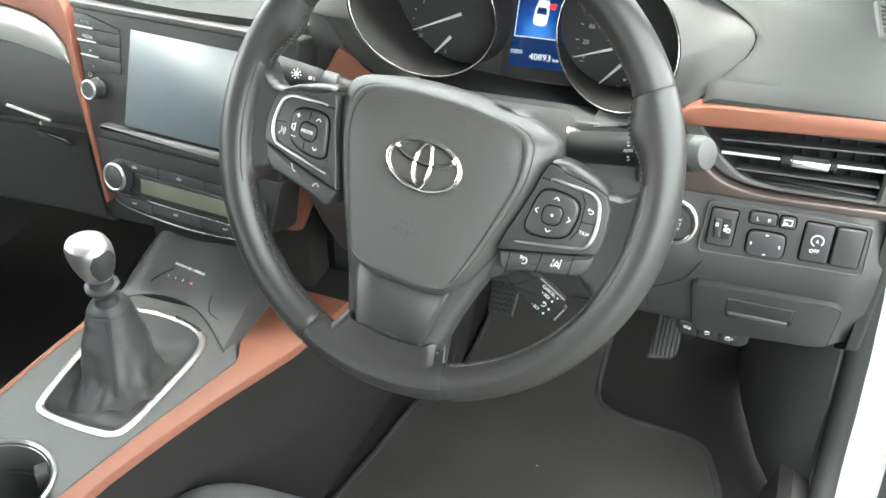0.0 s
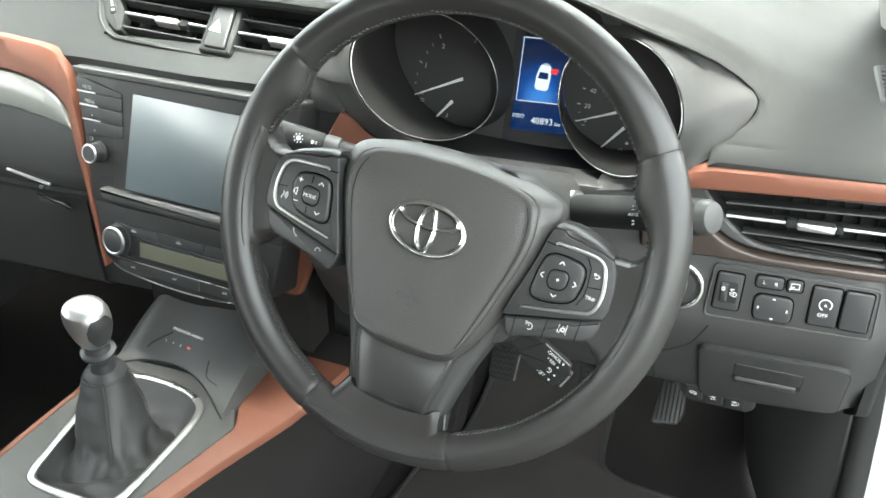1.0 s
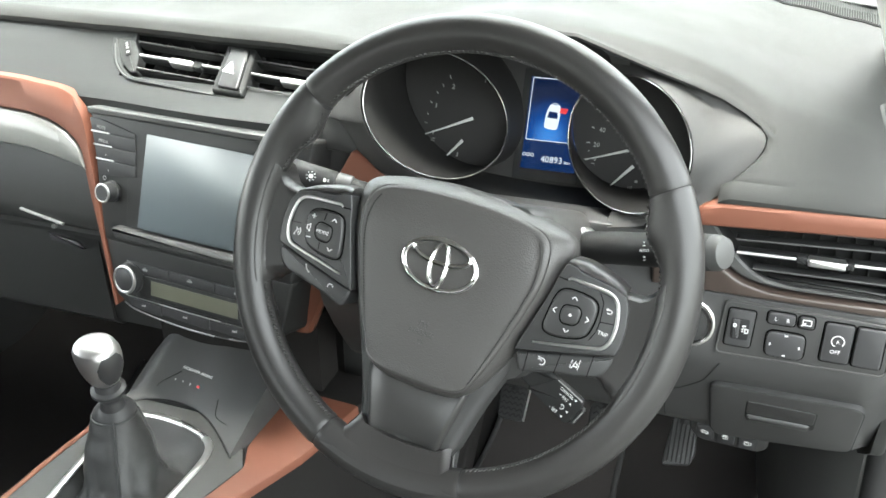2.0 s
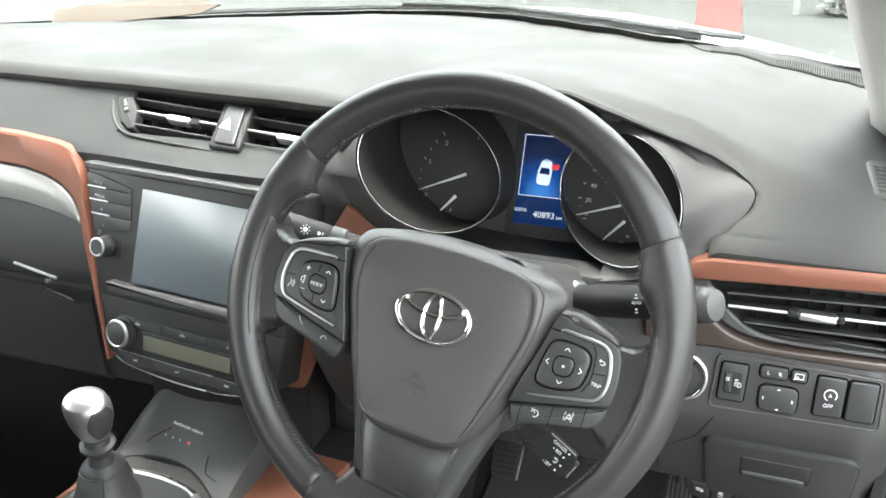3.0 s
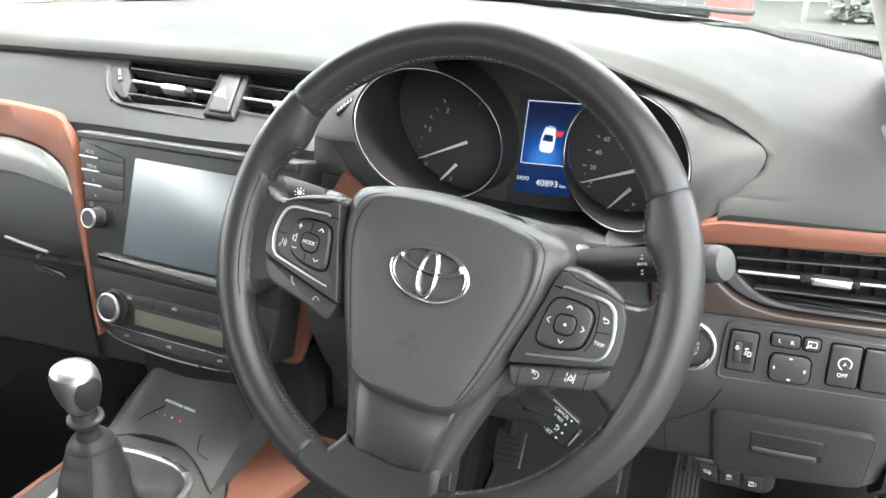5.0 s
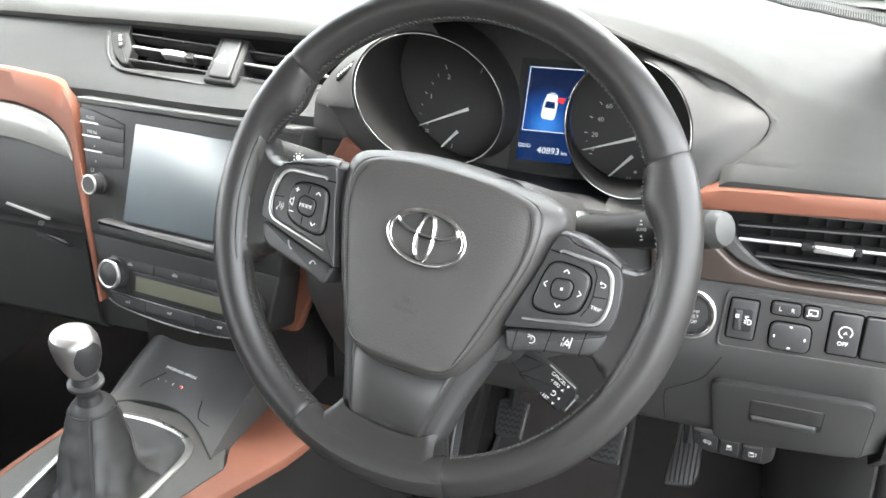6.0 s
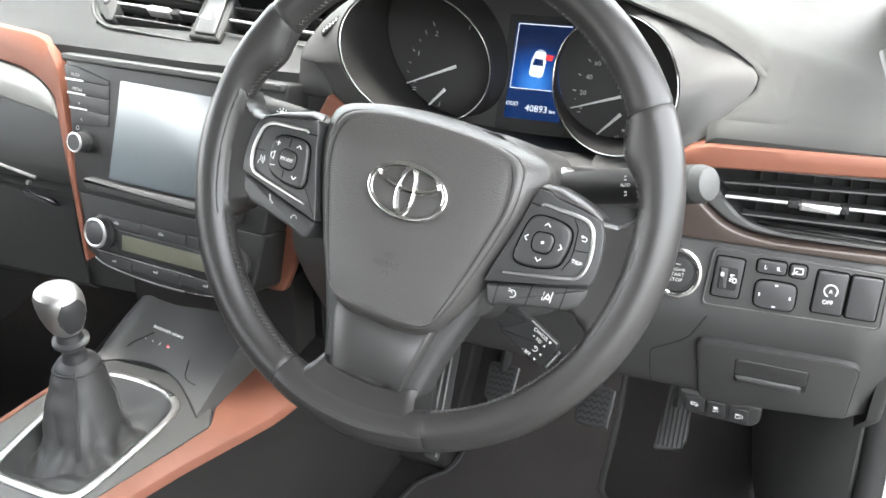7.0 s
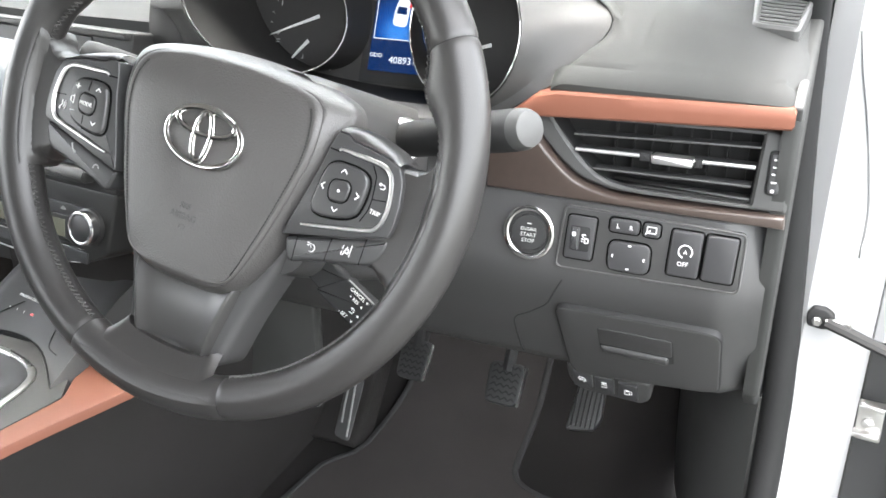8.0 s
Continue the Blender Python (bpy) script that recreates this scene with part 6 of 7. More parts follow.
out1 = rounded([(-0.170, 0.036), (-0.160, 0.004), (-0.138, -0.024), (-0.112, -0.0385), (0.185, -0.0420), (0.185, 0.056)], [0.010, 0.02, 0.014, 0.014, 0.004, 0.004], 5)
hole1 = rounded([(-0.161, 0.030), (-0.151, 0.0055), (-0.131, -0.0205), (-0.109, -0.0342), (0.182, -0.0375), (0.182, 0.050)], [0.006, 0.014, 0.012, 0.010, 0.003, 0.003], 5)
mv = vent("centre_air_vent", "wide centre air vents with dark slats and silver edges", (-0.36, 0.25, 0.94), VENT, out1, hole1,
          [(-0.123, 0.0112, 0.18, 0.0125, False), (-0.110, -0.0058, 0.18, -0.0048, True), (-0.104, -0.0232, 0.18, -0.0222, False)])
part("bright_lip", tube(smooth_path([(-0.153, 0.004, 0.0016), (-0.134, -0.0222, 0.0018), (-0.111, -0.0362, 0.0020), (-0.080, -0.0385, 0.0020), (0.05, -0.0394, 0.0020), (0.18, -0.0400, 0.0020)], 6), 0.0012, 6), SOFT, mv, "bevelled lower lip", VENT)
part("end_plate", slab(rounded([(-0.1600, 0.0270), (-0.1440, 0.0280), (-0.1130, -0.0043), (-0.1042, -0.0285), (-0.1120, -0.0295), (-0.1300, -0.0180), (-0.1490, 0.0050)], 0.003), 0.014, 0.002, top=0.0015), FACING, mv, "", VENT)
part("thumbwheel", slab(rounded(rect(-0.0040, 0.0040, -0.0120, 0.0120), 0.003), 0.01, 0.002, top=0.0030), SEAM, mv, "", shifted(VENT, -0.1325, 0.0010, 0, radians(38)))
part("thumbwheel_marks", bars([(-0.0018, v, 0.0014, v, w) for v, w in ((0.0075, 0.0010), (0.0035, 0.0010), (-0.0005, 0.0010), (-0.0070, 0.0020))]), PRINT, mv, "", shifted(VENT, -0.1325, 0.0010, 0.0031, radians(38)))
for u in (-0.0515, 0.093):
    part("slider", slab(rounded(rect(u - 0.0150, u + 0.0150, -0.0115, -0.0040), 0.003), 0.010, 0.002, top=0.0065), EDGE, mv, "satin silver slider", VENT)
    part("slider_gap", slab(rounded(rect(u + 0.0155, u + 0.0270, -0.0110, -0.0030), 0.002), 0.008, 0.001, top=0.0045), SLOT, mv, "dark gap beside the slider", VENT)
for k in range(9):
    u = -0.10 + 0.032 * k
    part("vane", box(u - 0.0006, u + 0.0006, -0.026, 0.030, -0.028, -0.014), SLOT, mv, "", VENT)

hz = thing("hazard_switch", "dark hazard switch with a red and white triangle", "switch", (-0.35, 0.24, 0.945))
part("housing", slab(rounded([(0.0066, -0.0372), (0.0455, -0.0365), (0.0335, 0.0225), (-0.0045, 0.0225)], 0.003), 0.024, 0.003, top=0.0080), FACING, hz, "", VENT)
part("button_gap", slab(rounded([(0.0120, -0.0330), (0.0392, -0.0328), (0.0276, 0.0190), (0.0030, 0.0188)], 0.004), 0.004, 0.0003, top=0.0084), GROOVE, hz, "", VENT)
part("button", slab(rounded([(0.0128, -0.0322), (0.0382, -0.0320), (0.0266, 0.0182), (0.0040, 0.0180)], 0.004), 0.006, 0.0015, top=0.0102), PADKEY, hz, "", VENT)
tri = part("triangle", slab([(0.0092, -0.0130), (0.0246, -0.0142), (0.0146, 0.0010)], 0.0006, 0.0001, top=0.0004), BRIGHT, hz, "white triangle", shifted(VENT, 0, 0, 0.0102))
part("red_triangle", frame_ring([(0.0116, -0.0117), (0.0220, -0.0126), (0.0152, -0.0026)], [(0.0140, -0.0104), (0.0192, -0.0108), (0.0157, -0.0060)], 0.0006, 0.0001, top=0.0007), REDPAINT, tri, "red triangle outline", shifted(VENT, 0, 0, 0.0102))

sq = thing("dial_dimmer", "small switch with pale marks beside the dials", "switch", (-0.18, 0.21, 0.955))
DM = frame_at((-0.1655, 0.1850, 0.9710), (0.0175, -0.002, 0.013), (-0.49, -0.65, 0.56))
part("housing", slab(rounded(rect(-0.013, 0.013, -0.0042, 0.0042), 0.002), 0.012, 0.0012, top=0.0025), SLOT, sq, "", DM)
part("symbols", bars([(-0.0095 + 0.0045 * i, -0.0014, -0.0085 + 0.0045 * i, 0.0014, 0.0010) for i in range(5)]), BRIGHT, sq, "", shifted(DM, 0, 0, 0.0026))

DV = frame_at((0.262, 0.166, 0.866), (1, 0, 0), (0, -1, 0.10))
out2 = rounded([(-0.108, 0.0225), (-0.094, 0.0060), (-0.078, -0.0100), (-0.063, -0.0205), (-0.040, -0.0265), (0.0815, -0.0262), (0.0815, 0.0295), (-0.09, 0.0245)], [0.004, 0.010, 0.010, 0.012, 0.01, 0.003, 0.003, 0.002], 5)
hole2 = rounded([(-0.090, 0.0240), (-0.078, 0.0085), (-0.060, -0.0110), (-0.044, -0.0205), (-0.020, -0.0240), (0.0575, -0.0235), (0.0600, 0.0270), (-0.06, 0.0250)], [0.003, 0.008, 0.010, 0.010, 0.008, 0.003, 0.003, 0.002], 5)
dv = vent("side_air_vent", "driver's side air vent with dark slats and one silver-edged slat", (0.26, 0.18, 0.85), DV, out2, hole2,
          [(-0.070, 0.0118, 0.0590, 0.0178, False), (-0.0680, 0.0008, 0.0575, 0.0038, True), (-0.0540, -0.0118, 0.0560, -0.0098, False)])
part("sill", slab(rounded([(-0.044, -0.0200), (-0.020, -0.0236), (0.0570, -0.0232), (0.0570, -0.0200), (-0.038, -0.0195)], 0.001), 0.010, 0.0015, top=-0.0050), SOFT, dv, "pale sill of the vent", DV)
part("slider", slab(rounded(rect(-0.0125, 0.0165, -0.0020, 0.0045), 0.002), 0.012, 0.0018, top=0.0075), EDGE, dv, "satin silver slider", DV)
for u0, u1 in ((-0.0215, -0.0130), (0.0170, 0.0225)):
    part("slider_gap", slab(rounded(rect(u0, u1, -0.0015, 0.0045), 0.001), 0.008, 0.001, top=0.0046), SLOT, dv, "dark gap beside the slider", DV)
for k in range(8):
    u = -0.045 + 0.0135 * k
    part("vane", box(u - 0.0005, u + 0.0005, -0.018, 0.024, -0.029, -0.022), SEAM, dv, "", DV)
part("thumbwheel_slot", slab(rounded(rect(0.0655, 0.0765, -0.0145, 0.0170), 0.004), 0.006, 0.0006, top=0.0024), SEAM, dv, "", shifted(DV, -0.0005, 0, 0, 0))
part("thumbwheel", slab(rounded(rect(0.0668, 0.0752, -0.0130, 0.0155), 0.003), 0.006, 0.002, top=0.0050), KEY, dv, "", shifted(DV, -0.0005, 0, 0, 0))
part("thumbwheel_marks", bars([(0.0692, v, 0.0728, v, 0.0011) for v in (0.0110, 0.0060, 0.0010, -0.0045)] + [(0.0698, -0.0105, 0.0722, -0.0105, 0.0022)]), PRINT, dv, "", shifted(DV, -0.0005, 0, 0.0049))

# ---------- driver's switches ----------
SW = frame_at((0.254, 0.1545, 0.802), (1, 0, 0), (0, -1, 0.13))


def sw(x0, x1, z0, z1):
    return rect(x0 - 0.254, x1 - 0.254, (z0 - 0.802) * 1.008, (z1 - 0.802) * 1.008)


sp = thing("switch_bank", "dark bank of driver's switches under the brown trim", "switches", (0.254, 0.16, 0.78))
part("plate", slab(rounded([(-0.066, -0.0245), (0.067, -0.0215), (0.067, 0.0215), (-0.062, 0.0230)], 0.005), 0.006, 0.0008, top=0.0024), HARD, sp, "", SW)
part("plate_border", frame_ring(rounded([(-0.067, -0.0255), (0.068, -0.0225), (0.068, 0.0225), (-0.063, 0.0240)], 0.005), rounded([(-0.0655, -0.0240), (0.0665, -0.0210), (0.0665, 0.0210), (-0.0615, 0.0225)], 0.005), 0.004, 0.0005, top=0.0034), SOFT, sp, "", SW)


def switch(x0, x1, z0, z1, r=0.0025, up=0.0055, lean=0.0):
    pts = [(u + lean * v, v) for u, v in sw(x0, x1, z0, z1)]
    pts = rounded(pts, r)
    part("gap", slab(inset(pts, -0.0013), 0.001, 0.0002, top=0.0028), GROOVE, sp, "", SW)
    return part("switch", slab(pts, 0.006, 0.0012, top=up), KEY, sp, "", SW)


k = switch(0.1945, 0.2155, 0.7865, 0.8190, lean=0.05)
part("roller_window", slab(rounded(rect(-0.0560, -0.0415, -0.0090, 0.0100), 0.0022), 0.003, 0.0003, top=0.0058), SLOT, k, "", SW)
part("thumbwheel", slab(rounded(rect(-0.0550, -0.0492, -0.0080, 0.0090), 0.001), 0.003, 0.0012, top=0.0074), KEY, k, "ribbed roller", SW)
part("symbols", bars([(-0.0540, 0.0028, -0.0540, 0.0052, 0.0008), (-0.0520, 0.0028, -0.0520, 0.0052, 0.0008), (-0.0540, 0.0052, -0.0520, 0.0052, 0.0008), (-0.0540, 0.0028, -0.0520, 0.0028, 0.0008), (-0.0445, 0.0020, -0.0445, -0.0020, 0.0007), (-0.0445, 0.0020, -0.0420, 0.0014, 0.0007), (-0.0420, 0.0014, -0.0420, -0.0014, 0.0007), (-0.0445, -0.0020, -0.0420, -0.0014, 0.0007), (-0.0470, 0.0044, -0.0455, 0.0020, 0.0006), (-0.0475, 0.0015, -0.0455, 0.0005, 0.0006), (-0.0475, -0.0005, -0.0455, -0.0010, 0.0006), (-0.0466, 0.0044, -0.0440, 0.0044, 0.0008)]), PRINT, k, "", shifted(SW, 0, 0, 0.0076))
k = switch(0.2260, 0.2475, 0.8115, 0.8215, 0.003)
letters("legend", "L", 0.0046, PRINT, k, shifted(SW, -0.0215, 0.0145, 0.0057))
letters("legend", "R", 0.0046, PRINT, k, shifted(SW, -0.0120, 0.0143, 0.0057))
k = switch(0.2505, 0.2625, 0.8115, 0.8215, 0.003)
part("symbols", bars([(-0.0005, 0.0175, 0.0060, 0.0175, 0.0007), (-0.0005, 0.0130, 0.0060, 0.0130, 0.0007), (-0.0005, 0.0130, -0.0005, 0.0175, 0.0007), (0.0060, 0.0130, 0.0060, 0.0175, 0.0007), (-0.0015, 0.0120, 0.0020, 0.0150, 0.0010)]), PRINT, k, "", shifted(SW, 0, 0, 0.0055))
k = switch(0.2270, 0.2575, 0.7830, 0.8050, 0.0065, up=0.0060)
part("symbols", bars([(-0.0110, 0.0005, -0.0110, 0.0016, 0.0024), (-0.0110, -0.0172, -0.0110, -0.0160, 0.0024), (-0.0235, -0.0080, -0.0222, -0.0080, 0.0024), (-0.0005, -0.0080, 0.0008, -0.0080, 0.0024)]), PRINT, k, "", shifted(SW, -0.0005, 0.0, 0.0060))
k = switch(0.2705, 0.2925, 0.7865, 0.8200, 0.0025, lean=0.03)
letters("legend", "OFF", 0.0046, PRINT, k, shifted(SW, 0.0270, -0.0060, 0.0057))
letters("legend", "A", 0.0042, PRINT, k, shifted(SW, 0.0280, 0.0030, 0.0057))
arc = [(0.0280 + 0.0048 * math.cos(t), 0.0035 + 0.0048 * math.sin(t), 0.0057) for t in np.linspace(radians(-40), radians(250), 20)]
part("symbols", tube(arc, 0.0005, 5), PRINT, k, "", SW)
switch(0.2950, 0.3165, 0.7865, 0.8200, 0.0025, lean=0.03)

sb = thing("start_button", "round engine start button with a chrome ring", "start button", (0.165, 0.155, 0.79))
SBF = frame_at((0.1650, 0.1545, 0.8000), (1, 0, 0), (0, -1, 0.13))
part("ring", tube([(x, y, 0.0030) for x, y in ellipse(0, 0, 0.0180, 0.0193, 48)], 0.0024, 10, closed=True, flat=0.8), CHROME, sb, "bright chrome ring", SBF)
part("bowl", turned([(0.0182, 0.002), (0.0165, 0.0025), (0.0150, -0.001), (0.0150, -0.004)], 40), GLOSSB, sb, "", SBF)
part("button", turned([(0.0143, -0.002), (0.0143, 0.003), (0.0135, 0.0042), (0.006, 0.0046)], 40), GLOSSB, sb, "", SBF)
for txt, v, s in (("ENGINE", 0.0030, 0.0036), ("START", -0.0014, 0.0043), ("STOP", -0.0060, 0.0043)):
    letters("legend", txt, s, DIMPRINT, sb, shifted(SBF, 0, v, 0.0047))
part("symbols", bars([(-0.0015, 0.0075, 0.0020, 0.0075, 0.0008)]), DIMPRINT, sb, "", shifted(SBF, 0, 0, 0.0045))

# ---------- coin box, switch pod and panel seam ----------
LOWF = frame_at((0.25, 0.1895, 0.6915), (1, 0, 0), (0, -0.079, -0.052))


def lowp(x, z):
    return x - 0.25, (z - 0.694) * math.hypot(0.079, 0.052) / 0.079


cb = thing("storage_box", "dark coin box with a recessed pull in the lower panel", "storage box", (0.25, 0.2, 0.66))
lid = rounded([lowp(0.187, 0.7425), lowp(0.3145, 0.7450), lowp(0.3150, 0.666), lowp(0.300, 0.661), lowp(0.196, 0.648), lowp(0.190, 0.66)], [0.010, 0.014, 0.008, 0.004, 0.006, 0.012])
part("gap", slab(inset(lid, -0.0008), 0.01, 0.0003, top=0.0010), SEAM, cb, "", LOWF)
part("lid", slab(lid, 0.012, 0.0014, top=0.0016), HARD, cb, "", LOWF)
u0, u1 = -0.0305, 0.0295
# no hollow here: a near-black plate paints the shade of the recess
part("pull", slab(rounded(rect(u0, u1, 0.000, 0.039), 0.004), 0.004, 0.0006, top=0.0019), SEAM, cb, "near-black plate for the shaded recess of the pull", LOWF)
part("grip", slab(rounded(rect(u0 + 0.0005, u1 - 0.0015, 0.0125, 0.0385), 0.003), 0.006, 0.0006, top=0.0024), HARD, cb, "raised grip over the recess", LOWF)
# raised strip that catches light in place of the recess's lit floor
part("recess_floor", slab(rounded(rect(u0 + 0.001, u1 - 0.004, 0.0005, 0.0105), 0.003), 0.004, 0.0030, top=0.0050), HARD, cb, "", LOWF)

pod = thing("switch_pod", "small black pod with three switches under the panel", "switch pod", (0.215, 0.28, 0.59))
PODF = frame_at((0.2065, 0.302, 0.5855), (1, 0, 0), (0, -0.9, -0.45))
pts = rounded([(-0.042, 0.024), (0.042, 0.018), (0.041, -0.012), (0.033, -0.022), (-0.030, -0.018), (-0.040, -0.004)], 0.007)
part("housing", slab(pts, 0.03, 0.004, top=0.0), HARD, pod, "", PODF)
for u, v in ((-0.0245, 0.006), (-0.003, 0.003), (0.020, 0.000)):
    k = part("switch", slab(rounded(rect(u - 0.0095, u + 0.0095, v - 0.0130, v + 0.0135), 0.0015), 0.006, 0.0012, top=0.0030), KEY, pod, "", PODF)
    if u < -0.01:
        marks = [(-0.0045, 0.0020, 0.0035, -0.0010, 0.0008), (-0.0030, 0.0050, 0.0025, 0.0030, 0.0008), (-0.0045, 0.0020, -0.0030, 0.0050, 0.0008), (0.0035, -0.0010, 0.0025, 0.0030, 0.0008), (-0.0030, -0.0002, -0.0020, -0.0008, 0.0018), (0.0010, -0.0018, 0.0020, -0.0024, 0.0018)]
    elif u < 0.01:
        marks = [(-0.0025, 0.0060, 0.0025, 0.0060, 0.0016), (-0.0020, 0.0042, 0.0020, 0.0042, 0.0010), (-0.0030, 0.0020, -0.0010, 0.0030, 0.0007), (-0.0010, 0.0030, 0.0010, 0.0016, 0.0007), (0.0010, 0.0016, 0.0030, 0.0026, 0.0007)]
        letters("legend", "OFF", 0.0034, PRINT, k, shifted(PODF, u, v - 0.0020, 0.0031))
    else:
        marks = [(-0.0030, 0.0045, 0.0015, 0.0045, 0.0008), (-0.0030, -0.0030, 0.0015, -0.0030, 0.0010), (-0.0030, -0.0030, -0.0030, 0.0045, 0.0008), (0.0015, -0.0030, 0.0015, 0.0045, 0.0008), (-0.0020, 0.0028, 0.0006, 0.0028, 0.0014), (0.0030, 0.0040, 0.0040, 0.0020, 0.0007), (0.0040, 0.0020, 0.0040, -0.0022, 0.0007), (0.0015, -0.0010, 0.0028, -0.0022, 0.0007)]
    part("symbols", bars([(u + a, v + b, u + c, v + d, w) for a, b, c, d, w in marks]), PRINT, k, "", shifted(PODF, 0, 0, 0.0031))


def knee_y(z):
    return float(np.interp(z, [0.652, 0.666, 0.715, 0.748, 0.762, 0.776, 0.783], [0.222, 0.208, 0.175, 0.157, 0.152, 0.150, 0.152]))


seam = smooth_path([(0.193, 0.766, 0), (0.184, 0.747, 0), (0.178, 0.736, 0), (0.162, 0.722, 0), (0.149, 0.712, 0), (0.146, 0.695, 0), (0.146, 0.66, 0)], 4)
part("panel_seam", tube([(p.x, knee_y(p.y) - 0.0001, p.y) for p in seam], 0.0007, 5), SEAM, dash)

# ---------- centre console ----------
console = thing("centre_console", "dark grey centre console with copper orange edge and gear surround", "centre console", (-0.36, 0.0, 0.32))


def right_edge(y):
    return float(np.interp(y, [-0.50, -0.30, -0.154, -0.062, 0.007, 0.044, 0.06, 0.13, 0.22], [-0.325, -0.318, -0.2995, -0.2810, -0.2640, -0.2555, -0.2520, -0.236, -0.215]))


def left_edge(y):
    return keyed(y, [(-0.50, -0.453), (0.0, -0.449), (0.06, -0.446), (0.10, -0.455), (0.22, -0.485)])


def reach(c, a, poly):
    """How far it is from c, in the direction a, to an outline."""
    d = Vector((math.cos(a), math.sin(a)))
    best = 1e9
    for p, q in zip(poly, poly[1:] + poly[:1]):
        p, q = Vector(p[:2]), Vector(q[:2])
        e = q - p
        det = d.x * -e.y + e.x * d.y
        if abs(det) < 1e-12:
            continue
        r = p - Vector(c)
        t = (r.x * -e.y + e.x * r.y) / det
        u = (d.x * r.y - d.y * r.x) / det
        if t > 0 and -1e-6 <= u <= 1 + 1e-6:
            best = min(best, t)
    return best


def holed_plate(c, outer, hole, zf, drop):
    """A plate inside an outline with a hole in it, its rim turned down."""
    angles = sorted([2 * math.pi * k / 96 for k in range(96)] + [math.atan2(y - c[1], x - c[0]) % (2 * math.pi) for x, y in outer])
    rows = []
    for k, dz in ((1.0, -0.02), (1.0, -0.003), (0.99, 0.0), (0.5, 0.0), (0.0, 0.0), (-0.03, -0.003), (-0.03, -drop)):
        row = []
        for a in angles:
            ro, rh = reach(c, a, outer), reach(c, a, hole)
            r = rh + (ro - rh) * k if k >= 0 else rh - 0.0012
            x, y = c[0] + r * math.cos(a), c[1] + r * math.sin(a)
            row.append((x, y, zf(y) + dz))
        rows.append(row)
    return grid(rows, close_u=True)


def plate_z(y):
    return 0.5955 + 0.02 * y


ring = [(-0.408, 0.0985), (-0.385, 0.1015), (-0.355, 0.0990), (-0.327, 0.0915), (-0.307, 0.079), (-0.2985, 0.062), (-0.2955, 0.040), (-0.2945, 0.0), (-0.2945, -0.040), (-0.297, -0.066), (-0.304, -0.0765), (-0.318, -0.0795), (-0.345, -0.0795),
        (-0.378, -0.0775), (-0.394, -0.0725), (-0.402, -0.061), (-0.408, -0.035), (-0.418, 0.02), (-0.426, 0.065), (-0.422, 0.088)]
ring_flat = [(p.x, p.y) for p in smooth_path([(x, y, 0) for x, y in ring], 4, closed=True)]
front = [(right_edge(y), y) for y in np.linspace(-0.098, 0.060, 10)] + [(-0.262, 0.075), (-0.272, 0.092), (-0.285, 0.125)] + [(left_edge(y), y) for y in np.linspace(0.125, -0.098, 10)]
part("top_plate", holed_plate((-0.36, 0.01), front, ring_flat, plate_z, 0.03), SOFT, console)
back = [(right_edge(y), y) for y in np.linspace(-0.50, -0.0975, 10)] + [(left_edge(y), y) for y in np.linspace(-0.0975, -0.50, 10)]
part("top_plate", holed_plate((-0.366, -0.172), back, ellipse(-0.366, -0.172, 0.054, 0.054, 48), plate_z, 0.05), SOFT, console)
part("far_side", grid([[(left_edge(y) - 0.004, y, 0.30), (left_edge(y) - 0.002, y, plate_z(y) - 0.004)] for y in np.linspace(-0.5, 0.2, 10)]), HARD, console)
# rising ramp to the centre stack, its near edge a curved shut line
shut = smooth_path([(-0.460, 0.070, 0), (-0.452, 0.096, 0), (-0.440, 0.113, 0), (-0.418, 0.128, 0), (-0.389, 0.133, 0), (-0.362, 0.129, 0), (-0.335, 0.117, 0), (-0.305, 0.095, 0), (-0.273, 0.067, 0)], 10)
shut_x, shut_y = [p.x for p in shut], [p.y for p in shut]


def ramp_front(x):
    return float(np.interp(x, shut_x, shut_y))


def ramp_z(x, y):
    d = y - ramp_front(x)
    rise = float(np.interp(y, [0.10, 0.144, 0.18, 0.25], [0.622, 0.636, 0.648, 0.658]))
    low = 0.598 + max(0, d) * 0.60 * float(np.interp(x, [-0.36, -0.31], [1.0, 0.76]))
    m = 0.5 * (rise + low - math.sqrt((rise - low) ** 2 + 0.004 ** 2))
    return m - 0.03 * max(0, (-0.425 - x) / 0.03) ** 2 * min(1, d / 0.04 + 0.02)


rows = []
for x in [-0.456, -0.452, -0.446, -0.438] + list(np.linspace(-0.428, -0.30, 14)) + [-0.292, -0.286, -0.280, -0.276, -0.274]:
    yf = ramp_front(x)
    rows.append([(x, yf + 0.001, 0.588)] + [(x, yf + 0.001 + (0.25 - yf) * t, ramp_z(x, yf + (0.25 - yf) * t)) for t in (0, 0.02, 0.08, 0.16, 0.26, 0.38, 0.52, 0.7, 1.0)])
part("ramp", grid(rows), SOFT, console)
part("ramp_side", grid([[(-0.274, y, ramp_z(-0.274, y) + 0.0), (-0.268, y + 0.004, ramp_z(-0.274, y) - 0.012), (-0.262, y + 0.006, 0.560)] for y in np.linspace(0.069, 0.25, 8)]), HARD, console)
part("ramp_side", grid([[(-0.456, y, ramp_z(-0.456, y)), (-0.460, y, 0.56)] for y in np.linspace(0.115, 0.25, 8)]), HARD, console)
part("ramp_back", box(-0.45, -0.235, 0.20, 0.24, 0.55, 0.70), CARPET, console)
